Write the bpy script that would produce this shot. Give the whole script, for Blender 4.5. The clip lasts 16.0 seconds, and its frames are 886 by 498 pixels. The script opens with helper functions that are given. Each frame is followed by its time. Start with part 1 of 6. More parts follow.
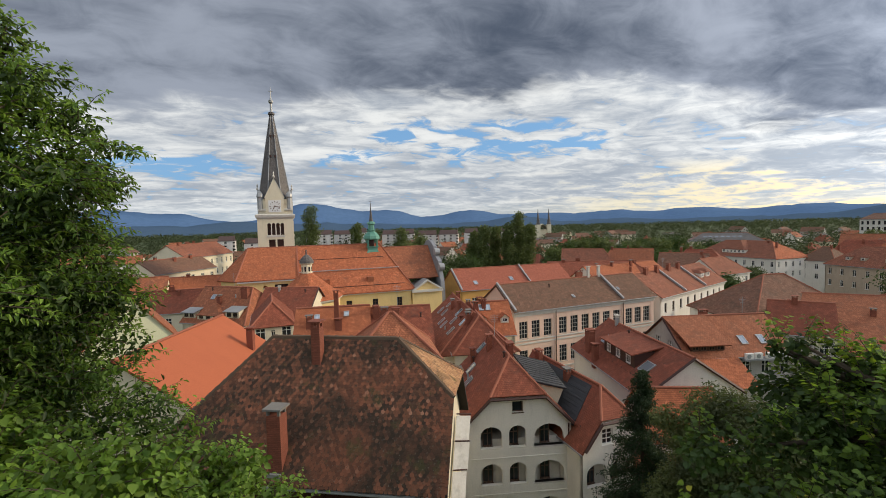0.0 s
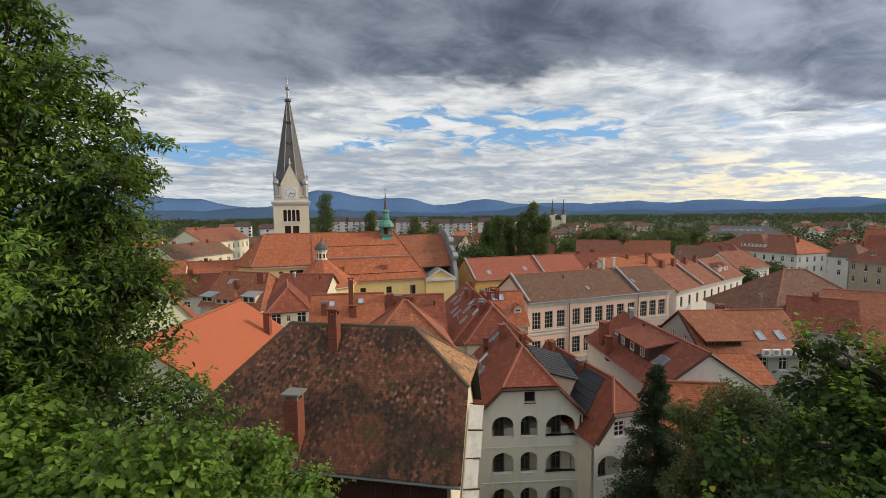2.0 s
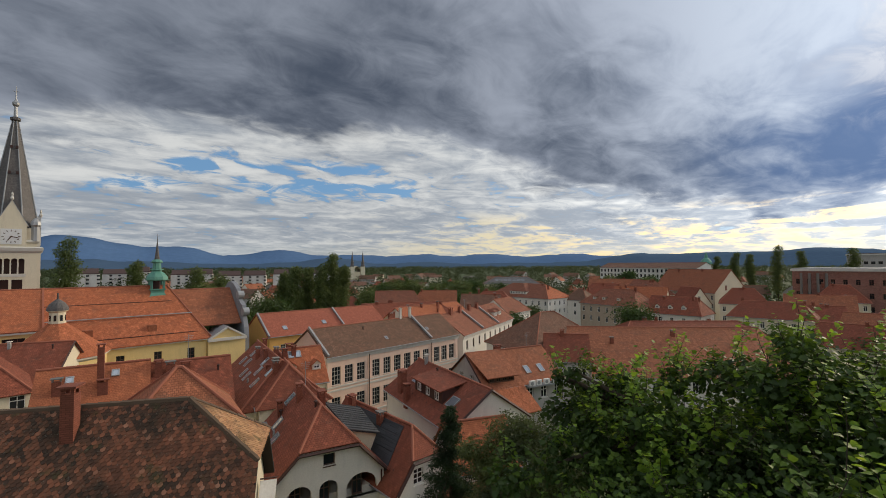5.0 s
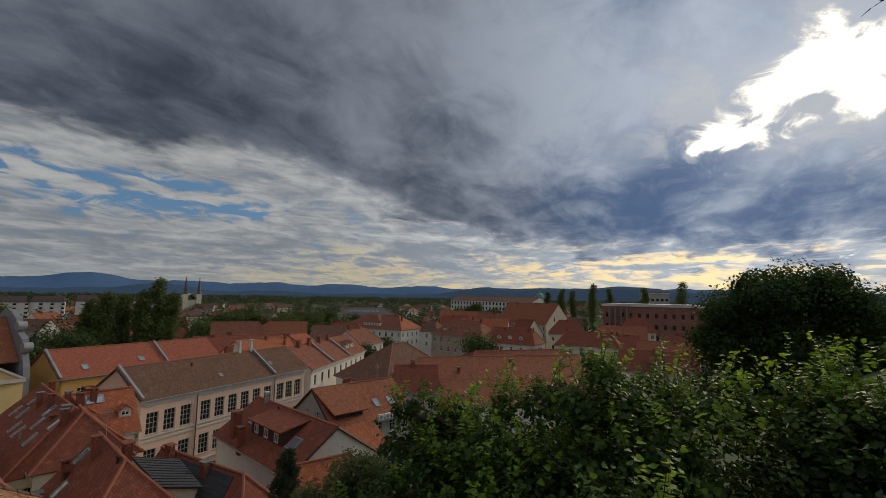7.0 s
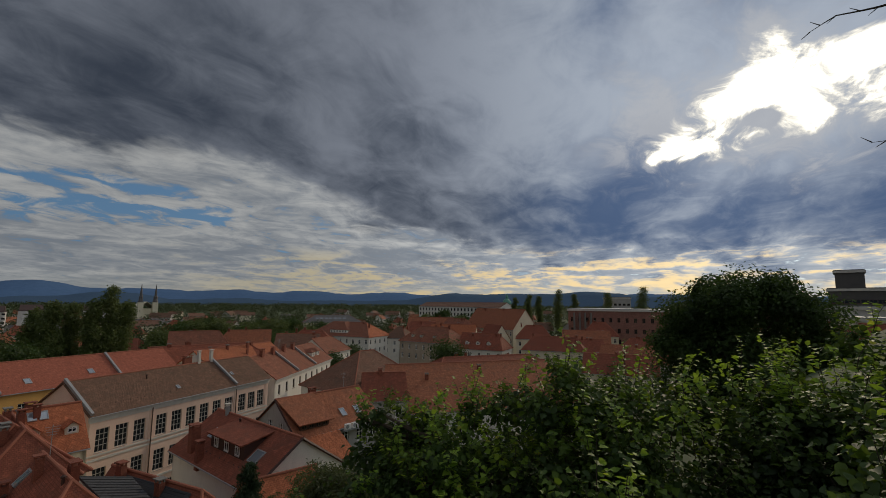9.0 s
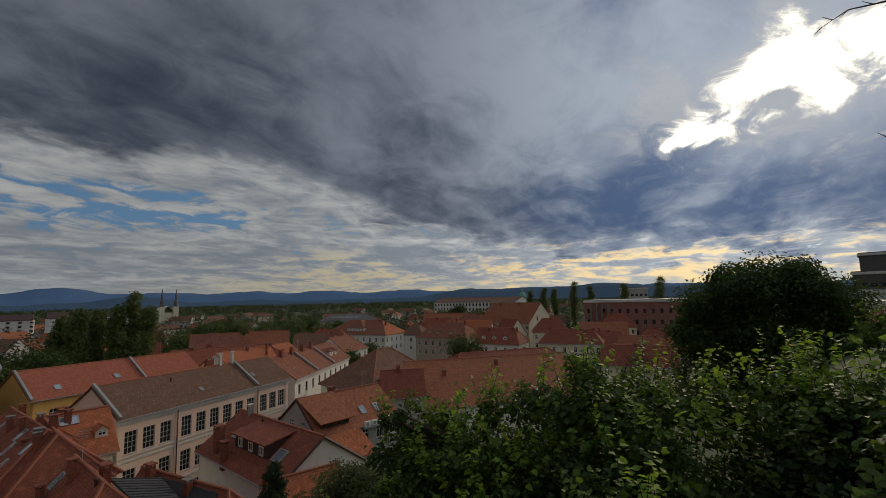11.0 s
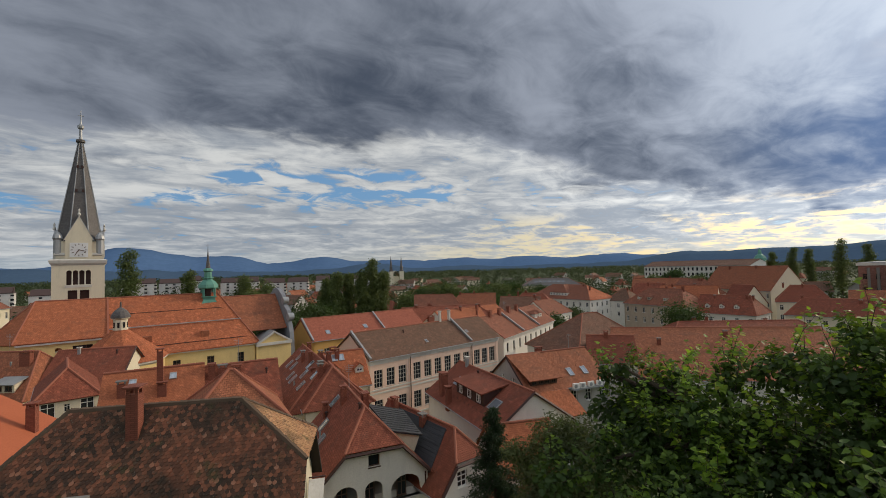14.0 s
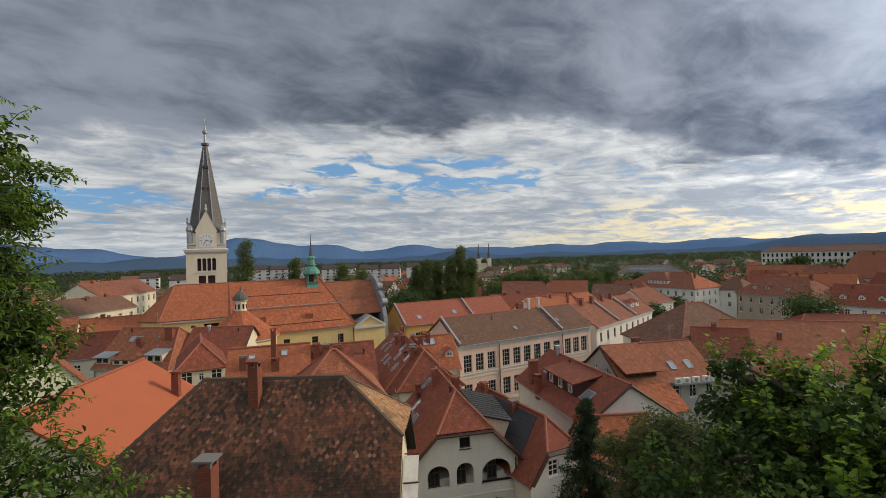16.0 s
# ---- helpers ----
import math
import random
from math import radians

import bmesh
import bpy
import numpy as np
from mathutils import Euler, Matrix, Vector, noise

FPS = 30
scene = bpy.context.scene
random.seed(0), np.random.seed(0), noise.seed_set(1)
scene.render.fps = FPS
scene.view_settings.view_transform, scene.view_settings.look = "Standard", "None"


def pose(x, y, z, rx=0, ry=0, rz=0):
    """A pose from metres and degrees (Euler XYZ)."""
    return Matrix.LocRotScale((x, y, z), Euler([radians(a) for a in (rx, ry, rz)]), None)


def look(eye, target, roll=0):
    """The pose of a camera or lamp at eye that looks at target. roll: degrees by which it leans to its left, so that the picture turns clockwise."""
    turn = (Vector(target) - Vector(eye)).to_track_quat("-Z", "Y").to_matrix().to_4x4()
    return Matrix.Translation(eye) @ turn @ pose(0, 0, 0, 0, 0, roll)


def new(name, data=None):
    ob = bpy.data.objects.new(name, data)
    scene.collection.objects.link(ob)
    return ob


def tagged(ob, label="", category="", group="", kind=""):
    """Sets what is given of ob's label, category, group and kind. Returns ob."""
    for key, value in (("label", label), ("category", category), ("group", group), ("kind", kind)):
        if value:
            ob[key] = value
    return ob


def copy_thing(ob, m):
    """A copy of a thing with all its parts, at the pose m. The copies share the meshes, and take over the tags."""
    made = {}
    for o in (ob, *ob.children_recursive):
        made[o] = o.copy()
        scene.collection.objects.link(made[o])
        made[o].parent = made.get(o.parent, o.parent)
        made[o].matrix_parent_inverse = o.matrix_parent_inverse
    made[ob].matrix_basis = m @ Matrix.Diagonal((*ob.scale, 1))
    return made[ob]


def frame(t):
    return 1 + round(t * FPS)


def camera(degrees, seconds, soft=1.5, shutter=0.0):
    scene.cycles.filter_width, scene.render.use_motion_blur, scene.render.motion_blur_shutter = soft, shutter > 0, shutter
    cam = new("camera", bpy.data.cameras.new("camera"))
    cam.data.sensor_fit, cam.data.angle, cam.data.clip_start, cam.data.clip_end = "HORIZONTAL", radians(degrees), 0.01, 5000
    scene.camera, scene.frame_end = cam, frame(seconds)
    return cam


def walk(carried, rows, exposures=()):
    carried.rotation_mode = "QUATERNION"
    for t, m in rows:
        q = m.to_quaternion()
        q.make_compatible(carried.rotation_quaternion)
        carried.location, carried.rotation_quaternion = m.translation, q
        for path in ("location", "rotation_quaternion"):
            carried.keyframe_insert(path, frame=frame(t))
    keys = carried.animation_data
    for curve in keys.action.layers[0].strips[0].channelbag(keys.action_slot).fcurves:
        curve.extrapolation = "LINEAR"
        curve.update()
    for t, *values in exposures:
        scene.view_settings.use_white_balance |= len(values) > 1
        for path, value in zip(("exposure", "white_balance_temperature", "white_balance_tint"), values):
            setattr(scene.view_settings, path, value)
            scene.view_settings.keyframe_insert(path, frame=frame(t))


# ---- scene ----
from mathutils.geometry import tessellate_polygon

cam = camera(90.06, 16.0, 0.9)
# seconds, place, yaw to the left, pitch up, lean to the left
PATH = [
    (0, -0.04, -0.03, 27.01, 0.00, -3.09, -1.48),
    (0.5, -0.10, -0.04, 27.02, 1.70, -3.14, -1.09),
    (1, -0.17, -0.07, 27.05, 3.70, -4.00, -1.32),
    (1.5, -0.21, -0.06, 27.08, 3.70, -4.34, -1.35),
    (2, -0.21, -0.04, 27.10, 1.71, -4.53, -0.62),
    (2.5, -0.21, 0.00, 27.10, -2.00, -4.36, -0.54),
    (3, -0.20, 0.04, 27.10, -6.11, -3.69, -0.80),
    (3.5, -0.20, 0.07, 27.09, -9.83, -2.55, -0.46),
    (4, -0.20, 0.08, 27.07, -13.57, -0.85, -0.50),
    (4.5, -0.18, 0.07, 27.06, -18.13, 0.82, -0.46),
    (5, -0.17, 0.07, 27.05, -23.80, 1.98, -0.28),
    (7.5, 0.18, 0.15, 27.02, -44.27, 6.63, 1.03),
    (8, 0.18, 0.14, 27.03, -45.32, 6.89, 0.88),
    (8.5, 0.18, 0.14, 27.03, -46.19, 6.96, 0.62),
    (11, 0.11, 0.10, 27.13, -44.56, 6.38, -1.23),
    (11.5, 0.13, 0.09, 27.12, -41.68, 6.06, -1.46),
    (12, 0.14, 0.07, 27.09, -38.24, 5.52, -1.88),
    (12.5, 0.06, 0.04, 27.05, -33.93, 4.93, -1.91),
    (13, -0.05, 0.02, 27.00, -28.69, 4.17, -1.67),
    (13.5, -0.18, 0.02, 26.96, -23.48, 3.26, -1.67),
    (14, -0.22, 0.06, 26.94, -18.97, 2.49, -1.58),
    (14.5, -0.26, 0.07, 26.93, -15.12, 2.02, -1.61),
    (15, -0.28, 0.07, 26.93, -12.05, 1.73, -1.79),
    (15.5, -0.29, 0.06, 26.94, -9.43, 1.52, -1.99),
    (16, -0.29, 0.05, 26.94, -7.64, 1.14, -1.80),
]


def aim(x, y, z, yaw, pitch, roll):
    return pose(x, y, z, 0, 0, yaw) @ pose(0, 0, 0, 90 + pitch, 0, 0) @ pose(0, 0, 0, 0, 0, roll)


EXPOSURES = [(0, -0.08), (2.5, -0.1), (4.0, -0.27), (4.5, -0.36), (5.2, -0.52), (7.3, -1.27), (8.5, -1.38), (11, -1.40), (12, -1.27), (12.5, -1.08), (13, -0.82), (13.5, -0.62), (14, -0.52), (15, -0.46), (16, -0.36)]
walk(cam, [(t, aim(*row)) for t, *row in PATH], EXPOSURES)

# ---- sky and light ----
SUN_AZ, SUN_EL = -81.0, 23.0       # degrees to the left of +y, and up


def away(az, el=0.0):
    a, e = radians(az), radians(el)
    return Vector((-math.sin(a) * math.cos(e), math.cos(a) * math.cos(e), math.sin(e)))


class Nodes:
    """Short hand for node trees: math on sockets or numbers."""

    def __init__(self, tree):
        self.tree = tree
        tree.nodes.clear()

    def add(self, kind, **values):
        node = self.tree.nodes.new(kind)
        for key, value in values.items():
            self.put(node.inputs[key.replace("_", " ")], value)
        return node

    def put(self, socket, value):
        if isinstance(value, bpy.types.NodeSocket):
            self.tree.links.new(value, socket)
        elif isinstance(value, bpy.types.Node):
            self.tree.links.new(value.outputs[0], socket)
        else:
            if isinstance(value, tuple) and len(value) == 3 and socket.type == "RGBA":
                value = (*value, 1)
            socket.default_value = value

    def m(self, op, a, b=0.0, c=0.0):
        node = self.tree.nodes.new("ShaderNodeMath")
        node.operation = op
        for socket, value in zip(node.inputs, (a, b, c)):
            self.put(socket, value)
        return node.outputs[0]

    def vec(self, x, y, z):
        return self.add("ShaderNodeCombineXYZ", X=x, Y=y, Z=z).outputs[0]

    def noise(self, vector, scale, detail=5.0, rough=0.55, distortion=0.0):
        return self.add("ShaderNodeTexNoise", Vector=vector, Scale=scale, Detail=detail, Roughness=rough, Distortion=distortion).outputs[0]

    def step(self, value, low, high):
        node = self.add("ShaderNodeMapRange", Value=value)
        node.interpolation_type = "SMOOTHSTEP"
        node.inputs["From Min"].default_value, node.inputs["From Max"].default_value = low, high
        return node.outputs[0]

    def mix(self, factor, a, b, blend="MIX"):
        node = self.tree.nodes.new("ShaderNodeMix")
        node.data_type, node.blend_type = "RGBA", blend
        self.put(node.inputs[0], factor)
        self.put(node.inputs[6], a)
        self.put(node.inputs[7], b)
        return node.outputs[2]


world = bpy.data.worlds.new("sky")
world.use_nodes = True
scene.world = world
n = Nodes(world.node_tree)
way = n.add("ShaderNodeTexCoord").outputs["Generated"]
sep = n.add("ShaderNodeSeparateXYZ", Vector=way)
dx, dy, dz = sep.outputs
flat = n.m("SQRT", n.m("ADD", n.m("MULTIPLY", dx, dx), n.m("MULTIPLY", dy, dy)))
el = n.m("MULTIPLY", n.m("ARCTAN2", dz, flat), 57.2958)
az = n.m("MULTIPLY", n.m("ARCTAN2", n.m("MULTIPLY", dx, -1.0), dy), 57.2958)
# the cloud deck lies flat, closes up towards the horizon, and is drawn out along the wind
WIND = (0.906, 0.423)
along_wind = n.m("ADD", n.m("MULTIPLY", dx, WIND[0]), n.m("MULTIPLY", dy, WIND[1]))
across_wind = n.m("SUBTRACT", n.m("MULTIPLY", dy, WIND[0]), n.m("MULTIPLY", dx, WIND[1]))


def deck(thick, stretch, shift=0.0):
    lift = n.m("ADD", n.m("MAXIMUM", dz, 0.0), thick)
    return n.vec(n.m("DIVIDE", n.m("MULTIPLY", along_wind, stretch), lift), n.m("DIVIDE", across_wind, lift), shift)


def bump(a, b, wide, high):
    """A soft mound of cloud or clear sky, in degrees."""
    p = n.m("DIVIDE", n.m("SUBTRACT", az, a), wide)
    q = n.m("DIVIDE", n.m("SUBTRACT", el, b), high)
    return n.m("EXPONENT", n.m("MULTIPLY", n.m("ADD", n.m("MULTIPLY", p, p), n.m("MULTIPLY", q, q)), -1.0))


def most(*values):
    top = values[0]
    for value in values[1:]:
        top = n.m("MAXIMUM", top, value)
    return top


def total(*values):
    top = values[0]
    for value in values[1:]:
        top = n.m("ADD", top, value)
    return top


half = lambda v, k: n.m("MULTIPLY", n.m("SUBTRACT", v, 0.5), k)
high_deck, low_deck = deck(0.22, 0.6), deck(0.13, 0.8, 3.0)
broad = n.noise(high_deck, 1.1, 4.0, 0.5, 0.4)
rolls = n.noise(high_deck, 2.6, 6.0, 0.55, 0.3)
cells = n.noise(low_deck, 1.7, 7.0, 0.58, 0.5)
fine = n.noise(low_deck, 4.6, 8.0, 0.60, 0.7)
curl = n.noise(deck(0.20, 0.8, 7.0), 5.0, 8.0, 0.62, 0.8)
# a heavy bank above, its lower edge sinking towards the sun, over a band of broken cloud
edge = n.m("ADD", 4.4, n.m("MULTIPLY", n.step(az, -58.0, -12.0), 9.6))
edge = n.m("SUBTRACT", edge, n.m("MULTIPLY", n.step(az, 8.0, 30.0), 3.0))
over = n.m("SUBTRACT", total(el, half(broad, 9.0), half(rolls, 8.0), half(fine, 5.0)), edge)
heavy = n.step(over, -1.0, 3.0)
belt = n.m("DIVIDE", n.m("SUBTRACT", n.m("SUBTRACT", el, edge), 4.0), 7.5)
belt = n.m("EXPONENT", n.m("MULTIPLY", n.m("MULTIPLY", belt, belt), -1.0))
belt = n.m("MULTIPLY", belt, n.step(az, 26.0, 4.0))
gloom = n.step(total(n.m("MULTIPLY", belt, 0.35), half(broad, 1.5), half(rolls, 1.9), half(curl, 1.0), n.m("MULTIPLY", n.step(az, -40.0, -5.0), 0.10), n.m("MULTIPLY", n.step(az, 6.0, 30.0), -0.22)), -0.34, 0.78)
lit_side = n.step(az, -36.0, -66.0)
deep = n.mix(n.step(az, -42.0, -66.0), (0.088, 0.112, 0.165), (0.085, 0.135, 0.255))
thin = n.mix(lit_side, (0.35, 0.39, 0.485), (0.395, 0.445, 0.54))
dark = n.mix(gloom, thin, deep)
# the broken band: white heaps above, grey streaks below
streaks = n.m("MULTIPLY", n.step(el, 9.5, 6.0), n.step(el, 1.2, 3.2))
level = n.noise(n.vec(n.m("MULTIPLY", az, 0.075), n.m("MULTIPLY", el, 0.62), 2.0), 1.0, 7.0, 0.6, 0.6)
shade = n.step(total(n.m("MULTIPLY", fine, 0.34), n.m("MULTIPLY", cells, 0.28), n.m("MULTIPLY", level, 0.38), n.m("MULTIPLY", streaks, 0.035)), 0.38, 0.61)
pale = n.mix(shade, (0.90, 0.915, 0.935), (0.41, 0.46, 0.545))
cloud = n.mix(heavy, pale, dark)
clear = most(bump(-8.0, 9.3, 10.0, 1.5), bump(-16.0, 9.5, 5.0, 1.5), bump(5.5, 11.6, 3.2, 1.2), bump(-3.5, 11.9, 7.5, 1.1), bump(11.0, 8.8, 4.8, 1.0), n.m("MULTIPLY", bump(31.0, 7.2, 9.0, 1.8), 0.9))
clear = n.step(total(clear, half(fine, 3.6), half(cells, 2.0)), 0.38, 0.95)
clear = n.m("MULTIPLY", clear, n.step(heavy, 0.75, 0.2))
blue = n.add("ShaderNodeTexSky")
blue.sky_type, blue.sun_disc = "NISHITA", False
blue.sun_elevation, blue.sun_rotation = radians(SUN_EL), radians(-SUN_AZ)
blue = n.mix(1.0, blue.outputs[0], (0.085, 0.10, 0.115), "MULTIPLY")
sky = n.mix(clear, cloud, n.mix(0.65, blue, (0.24, 0.50, 0.90)))
haze = n.step(el, 3.6, -0.5)
sky = n.mix(n.m("MULTIPLY", haze, 0.8), sky, n.mix(n.step(az, 14.0, -24.0), (0.47, 0.58, 0.69), (0.70, 0.67, 0.56)))
# breaks low in the west let golden light through
low = n.m("MULTIPLY", n.step(el, 7.4, 4.2), n.step(az, -6.0, -34.0))
gold = n.m("MULTIPLY", low, n.step(total(n.m("MULTIPLY", fine, 0.25), n.m("MULTIPLY", cells, 0.2), n.m("MULTIPLY", level, 0.55), n.m("MULTIPLY", haze, -0.03)), 0.50, 0.42))
sky = n.mix(n.m("MULTIPLY", gold, 0.85), sky, n.mix(n.step(az, -25.0, -60.0), (1.0, 0.86, 0.56), (1.35, 1.0, 0.50)))
# cloud lit from behind, brighter towards the sun
to_sun = away(SUN_AZ, SUN_EL)
facing = n.m("MAXIMUM", n.m("ADD", n.m("MULTIPLY", dx, to_sun.x), n.m("ADD", n.m("MULTIPLY", dy, to_sun.y), n.m("MULTIPLY", dz, to_sun.z))), 0.0)
shine = n.m("ADD", 1.0, n.m("MULTIPLY", n.m("POWER", facing, 5.0), 1.6))
sky = n.mix(1.0, sky, n.vec(shine, shine, n.m("MULTIPLY", shine, 0.97)), "MULTIPLY")
# the gap before the sun, with torn edges and a shred of cloud in it
gap = most(bump(-76.0, 17.6, 4.0, 1.8), bump(-80.5, 20.4, 4.8, 3.4), bump(-85.0, 22.3, 6.5, 4.4), n.m("MULTIPLY", bump(-92.5, 22.5, 8.0, 4.8), 0.9))
gap = n.m("SUBTRACT", gap, n.m("MULTIPLY", bump(-82.5, 19.6, 3.4, 1.3), 0.75))
inside_gap = n.step(gap, 0.03, 0.25)
torn = n.m("MULTIPLY", total(gap, half(rolls, 1.3), half(curl, 2.6)), inside_gap)
veil = bump(-83.0, 22.0, 17.0, 9.5)
sky = n.mix(n.m("MULTIPLY", n.step(total(veil, half(rolls, 1.6), half(curl, 2.6)), 0.30, 1.0), n.m("MULTIPLY", n.step(veil, 0.05, 0.5), 0.75)), sky, (1.25, 1.28, 1.34))
sky = n.mix(n.step(torn, 0.36, 0.72), sky, (2.3, 2.2, 1.95))
sky = n.mix(n.step(torn, 0.52, 1.0), sky, (6.5, 6.1, 5.2))
# thinner, brighter cloud overhead and behind, out of view, added to light the town
behind = n.m("MAXIMUM", n.step(el, 40.0, 70.0), n.step(dy, -0.15, -0.7))
sky = n.mix(behind, sky, n.mix(shade, (1.25, 1.28, 1.34), (0.80, 0.85, 0.94)))
back = n.add("ShaderNodeBackground", Color=sky, Strength=1.0)
n.put(n.add("ShaderNodeOutputWorld").inputs[0], back)

sun = new("sun", bpy.data.lights.new("sun", "SUN"))
sun.data.energy, sun.data.angle, sun.data.color = 3.2, radians(11), (1.0, 0.82, 0.60)
sun.matrix_world = look(away(SUN_AZ, SUN_EL) * 50, (0, 0, 0))

# ---- materials ----
MATERIALS = {}


def surface(name, colour, second=None, rough=0.8, metal=0.0, spots=None, scale=1.0, bump_size=0.0, bump_scale=30.0, spec=0.4, per_piece=0.0, courses=None, uses="UV", stain=0.0, per_thing=0.0, patchy=0.0):
    """A procedural material: two colours by a broad noise, fine grain, streaks, and tile courses where given as (width, height, joint)."""
    if name in MATERIALS:
        return MATERIALS[name]
    mat = bpy.data.materials.new(name)
    mat.use_nodes = True
    k = Nodes(mat.node_tree)
    uv = k.add("ShaderNodeTexCoord").outputs[uses]
    wide = k.noise(uv, 0.35 * scale, 6.0, 0.6)
    tiny = k.noise(uv, 9.0 * scale, 4.0, 0.65)
    base = k.mix(k.step(wide, 0.35, 0.65), colour, second or tuple(c * 0.78 for c in colour))
    base = k.mix(0.55, base, k.mix(tiny, tuple(c * 0.62 for c in colour), tuple(min(c * 1.3, 1) for c in colour)))
    height = tiny
    if courses:
        wide_t, high_t, joint = courses
        brick = k.add("ShaderNodeTexBrick", Vector=uv, Scale=1.0)
        brick.offset = 0.5
        brick.inputs["Color1"].default_value = (0, 0, 0, 1)
        brick.inputs["Color2"].default_value = (1, 1, 1, 1)
        brick.inputs["Mortar"].default_value = (0.5, 0.5, 0.5, 1)
        brick.inputs["Mortar Size"].default_value = joint
        brick.inputs["Mortar Smooth"].default_value = 0.3
        brick.inputs["Brick Width"].default_value, brick.inputs["Row Height"].default_value = wide_t, high_t
        base = k.mix(k.m("MULTIPLY", brick.outputs[0], 0.48), base, tuple(c * 0.45 for c in colour))
        base = k.mix(k.m("MULTIPLY", brick.outputs[1], 0.55), base, tuple(c * 0.25 for c in colour))
        height = k.m("SUBTRACT", k.m("MULTIPLY", tiny, 0.3), brick.outputs[1])
    if spots:
        at = k.step(k.noise(uv, spots[1], 5.0, 0.7), spots[2], spots[2] + 0.24)
        base = k.mix(k.m("MULTIPLY", at, 0.68), base, spots[0])
    if patchy:
        at = k.noise(uv, 1.7, 4.0, 0.75, 0.2)
        base = k.mix(k.m("MULTIPLY", k.step(at, 0.50, 0.64), patchy), base, tuple(c * 0.42 for c in colour))
        base = k.mix(k.m("MULTIPLY", k.step(at, 0.46, 0.34), patchy), base, tuple(min(c * 1.35, 1) for c in colour))
        speck = k.add("ShaderNodeTexVoronoi", Vector=uv, Scale=3.2).outputs["Color"]
        base = k.mix(k.m("MULTIPLY", k.step(speck, 0.55, 0.9), patchy * 0.55), base, tuple(c * 0.5 for c in colour))
    if stain:
        streak = k.add("ShaderNodeMapping", Vector=uv)
        streak.inputs["Scale"].default_value = (1.0, 0.18, 1.0)
        at = k.step(k.noise(streak.outputs[0], 1.6, 5.0, 0.65), 0.48, 0.75)
        base = k.mix(k.m("MULTIPLY", at, stain), base, tuple(c * 0.45 for c in colour))
    if per_piece:
        info = k.add("ShaderNodeObjectInfo").outputs["Random"]
        base = k.mix(k.m("MULTIPLY", info, per_piece), base, tuple(c * 0.4 for c in colour))
    if per_thing:
        info = k.add("ShaderNodeObjectInfo").outputs["Random"]
        base = k.mix(k.m("MULTIPLY", info, per_thing), base, (colour[0] * 0.55, colour[1] * 0.62, colour[2] * 0.66))
    shader = k.add("ShaderNodeBsdfPrincipled", Base_Color=base, Roughness=rough, Metallic=metal)
    shader.inputs["Specular IOR Level"].default_value = spec
    if bump_size:
        lump = k.add("ShaderNodeBump", Strength=0.7, Distance=bump_size, Height=height)
        k.put(shader.inputs["Normal"], lump)
    k.put(k.add("ShaderNodeOutputMaterial").inputs[0], shader)
    MATERIALS[name] = mat
    return mat


def tiles(name, colour, second, worn=(0.085, 0.062, 0.048), level=0.49):
    return surface(name, colour, second, 0.85, spots=(worn, 0.55, level), bump_size=0.04, courses=(0.21, 0.17, 0.022), spec=0.2, stain=0.55, per_thing=0.40, patchy=0.6)


ROOF_RED = tiles("roof tiles red", (0.34, 0.105, 0.062), (0.27, 0.094, 0.060))
ROOF_ORANGE = tiles("roof tiles orange", (0.56, 0.180, 0.084), (0.44, 0.145, 0.072), (0.17, 0.09, 0.06), 0.50)
ROOF_SALMON = tiles("roof tiles salmon", (0.50, 0.155, 0.095), (0.44, 0.14, 0.088), (0.22, 0.10, 0.07), 0.58)
ROOF_DARK = surface("dark roof underlay", (0.030, 0.024, 0.020), None, 0.95)
ROOF_BROWN = tiles("roof tiles brown", (0.235, 0.130, 0.086), (0.28, 0.145, 0.09), (0.085, 0.066, 0.046), 0.46)
ROOF_BRIGHT = surface("roof tiles bright orange", (0.40, 0.118, 0.056), (0.36, 0.105, 0.052), 0.85, bump_size=0.01, spec=0.2, stain=0.12)
ROOF_RUST = tiles("roof tiles rust", (0.46, 0.165, 0.085), (0.35, 0.13, 0.075), (0.12, 0.078, 0.055), 0.47)
ROOF_WORN = tiles("roof tiles worn red-brown", (0.38, 0.145, 0.088), (0.28, 0.115, 0.074), (0.10, 0.066, 0.048), 0.46)
ROOF_MOSS = tiles("roof tiles weathered brown", (0.28, 0.150, 0.10), (0.32, 0.14, 0.088), (0.105, 0.078, 0.058), 0.46)
ROOF_GREY = surface("grey roof panels", (0.060, 0.063, 0.070), None, 0.72, bump_size=0.03, courses=(2.5, 0.30, 0.02))
WALL_WHITE = surface("white plaster", (0.74, 0.71, 0.64), (0.66, 0.63, 0.56), 0.9, bump_size=0.006, stain=0.2)
WALL_PINK = surface("pale pink plaster", (0.74, 0.54, 0.43), (0.68, 0.50, 0.40), 0.9, bump_size=0.006, stain=0.15)
WALL_YELLOW = surface("yellow plaster", (0.74, 0.56, 0.25), (0.68, 0.51, 0.23), 0.9, bump_size=0.006, stain=0.15)
WALL_OCHRE = surface("ochre plaster", (0.70, 0.40, 0.12), (0.64, 0.37, 0.12), 0.9, bump_size=0.006, stain=0.15)
WALL_CREAM = surface("cream plaster", (0.70, 0.63, 0.47), (0.63, 0.57, 0.43), 0.9, bump_size=0.006, stain=0.2)
WALL_TAUPE = surface("beige-brown plaster", (0.46, 0.37, 0.28), (0.38, 0.31, 0.24), 0.9, bump_size=0.006, stain=0.35)
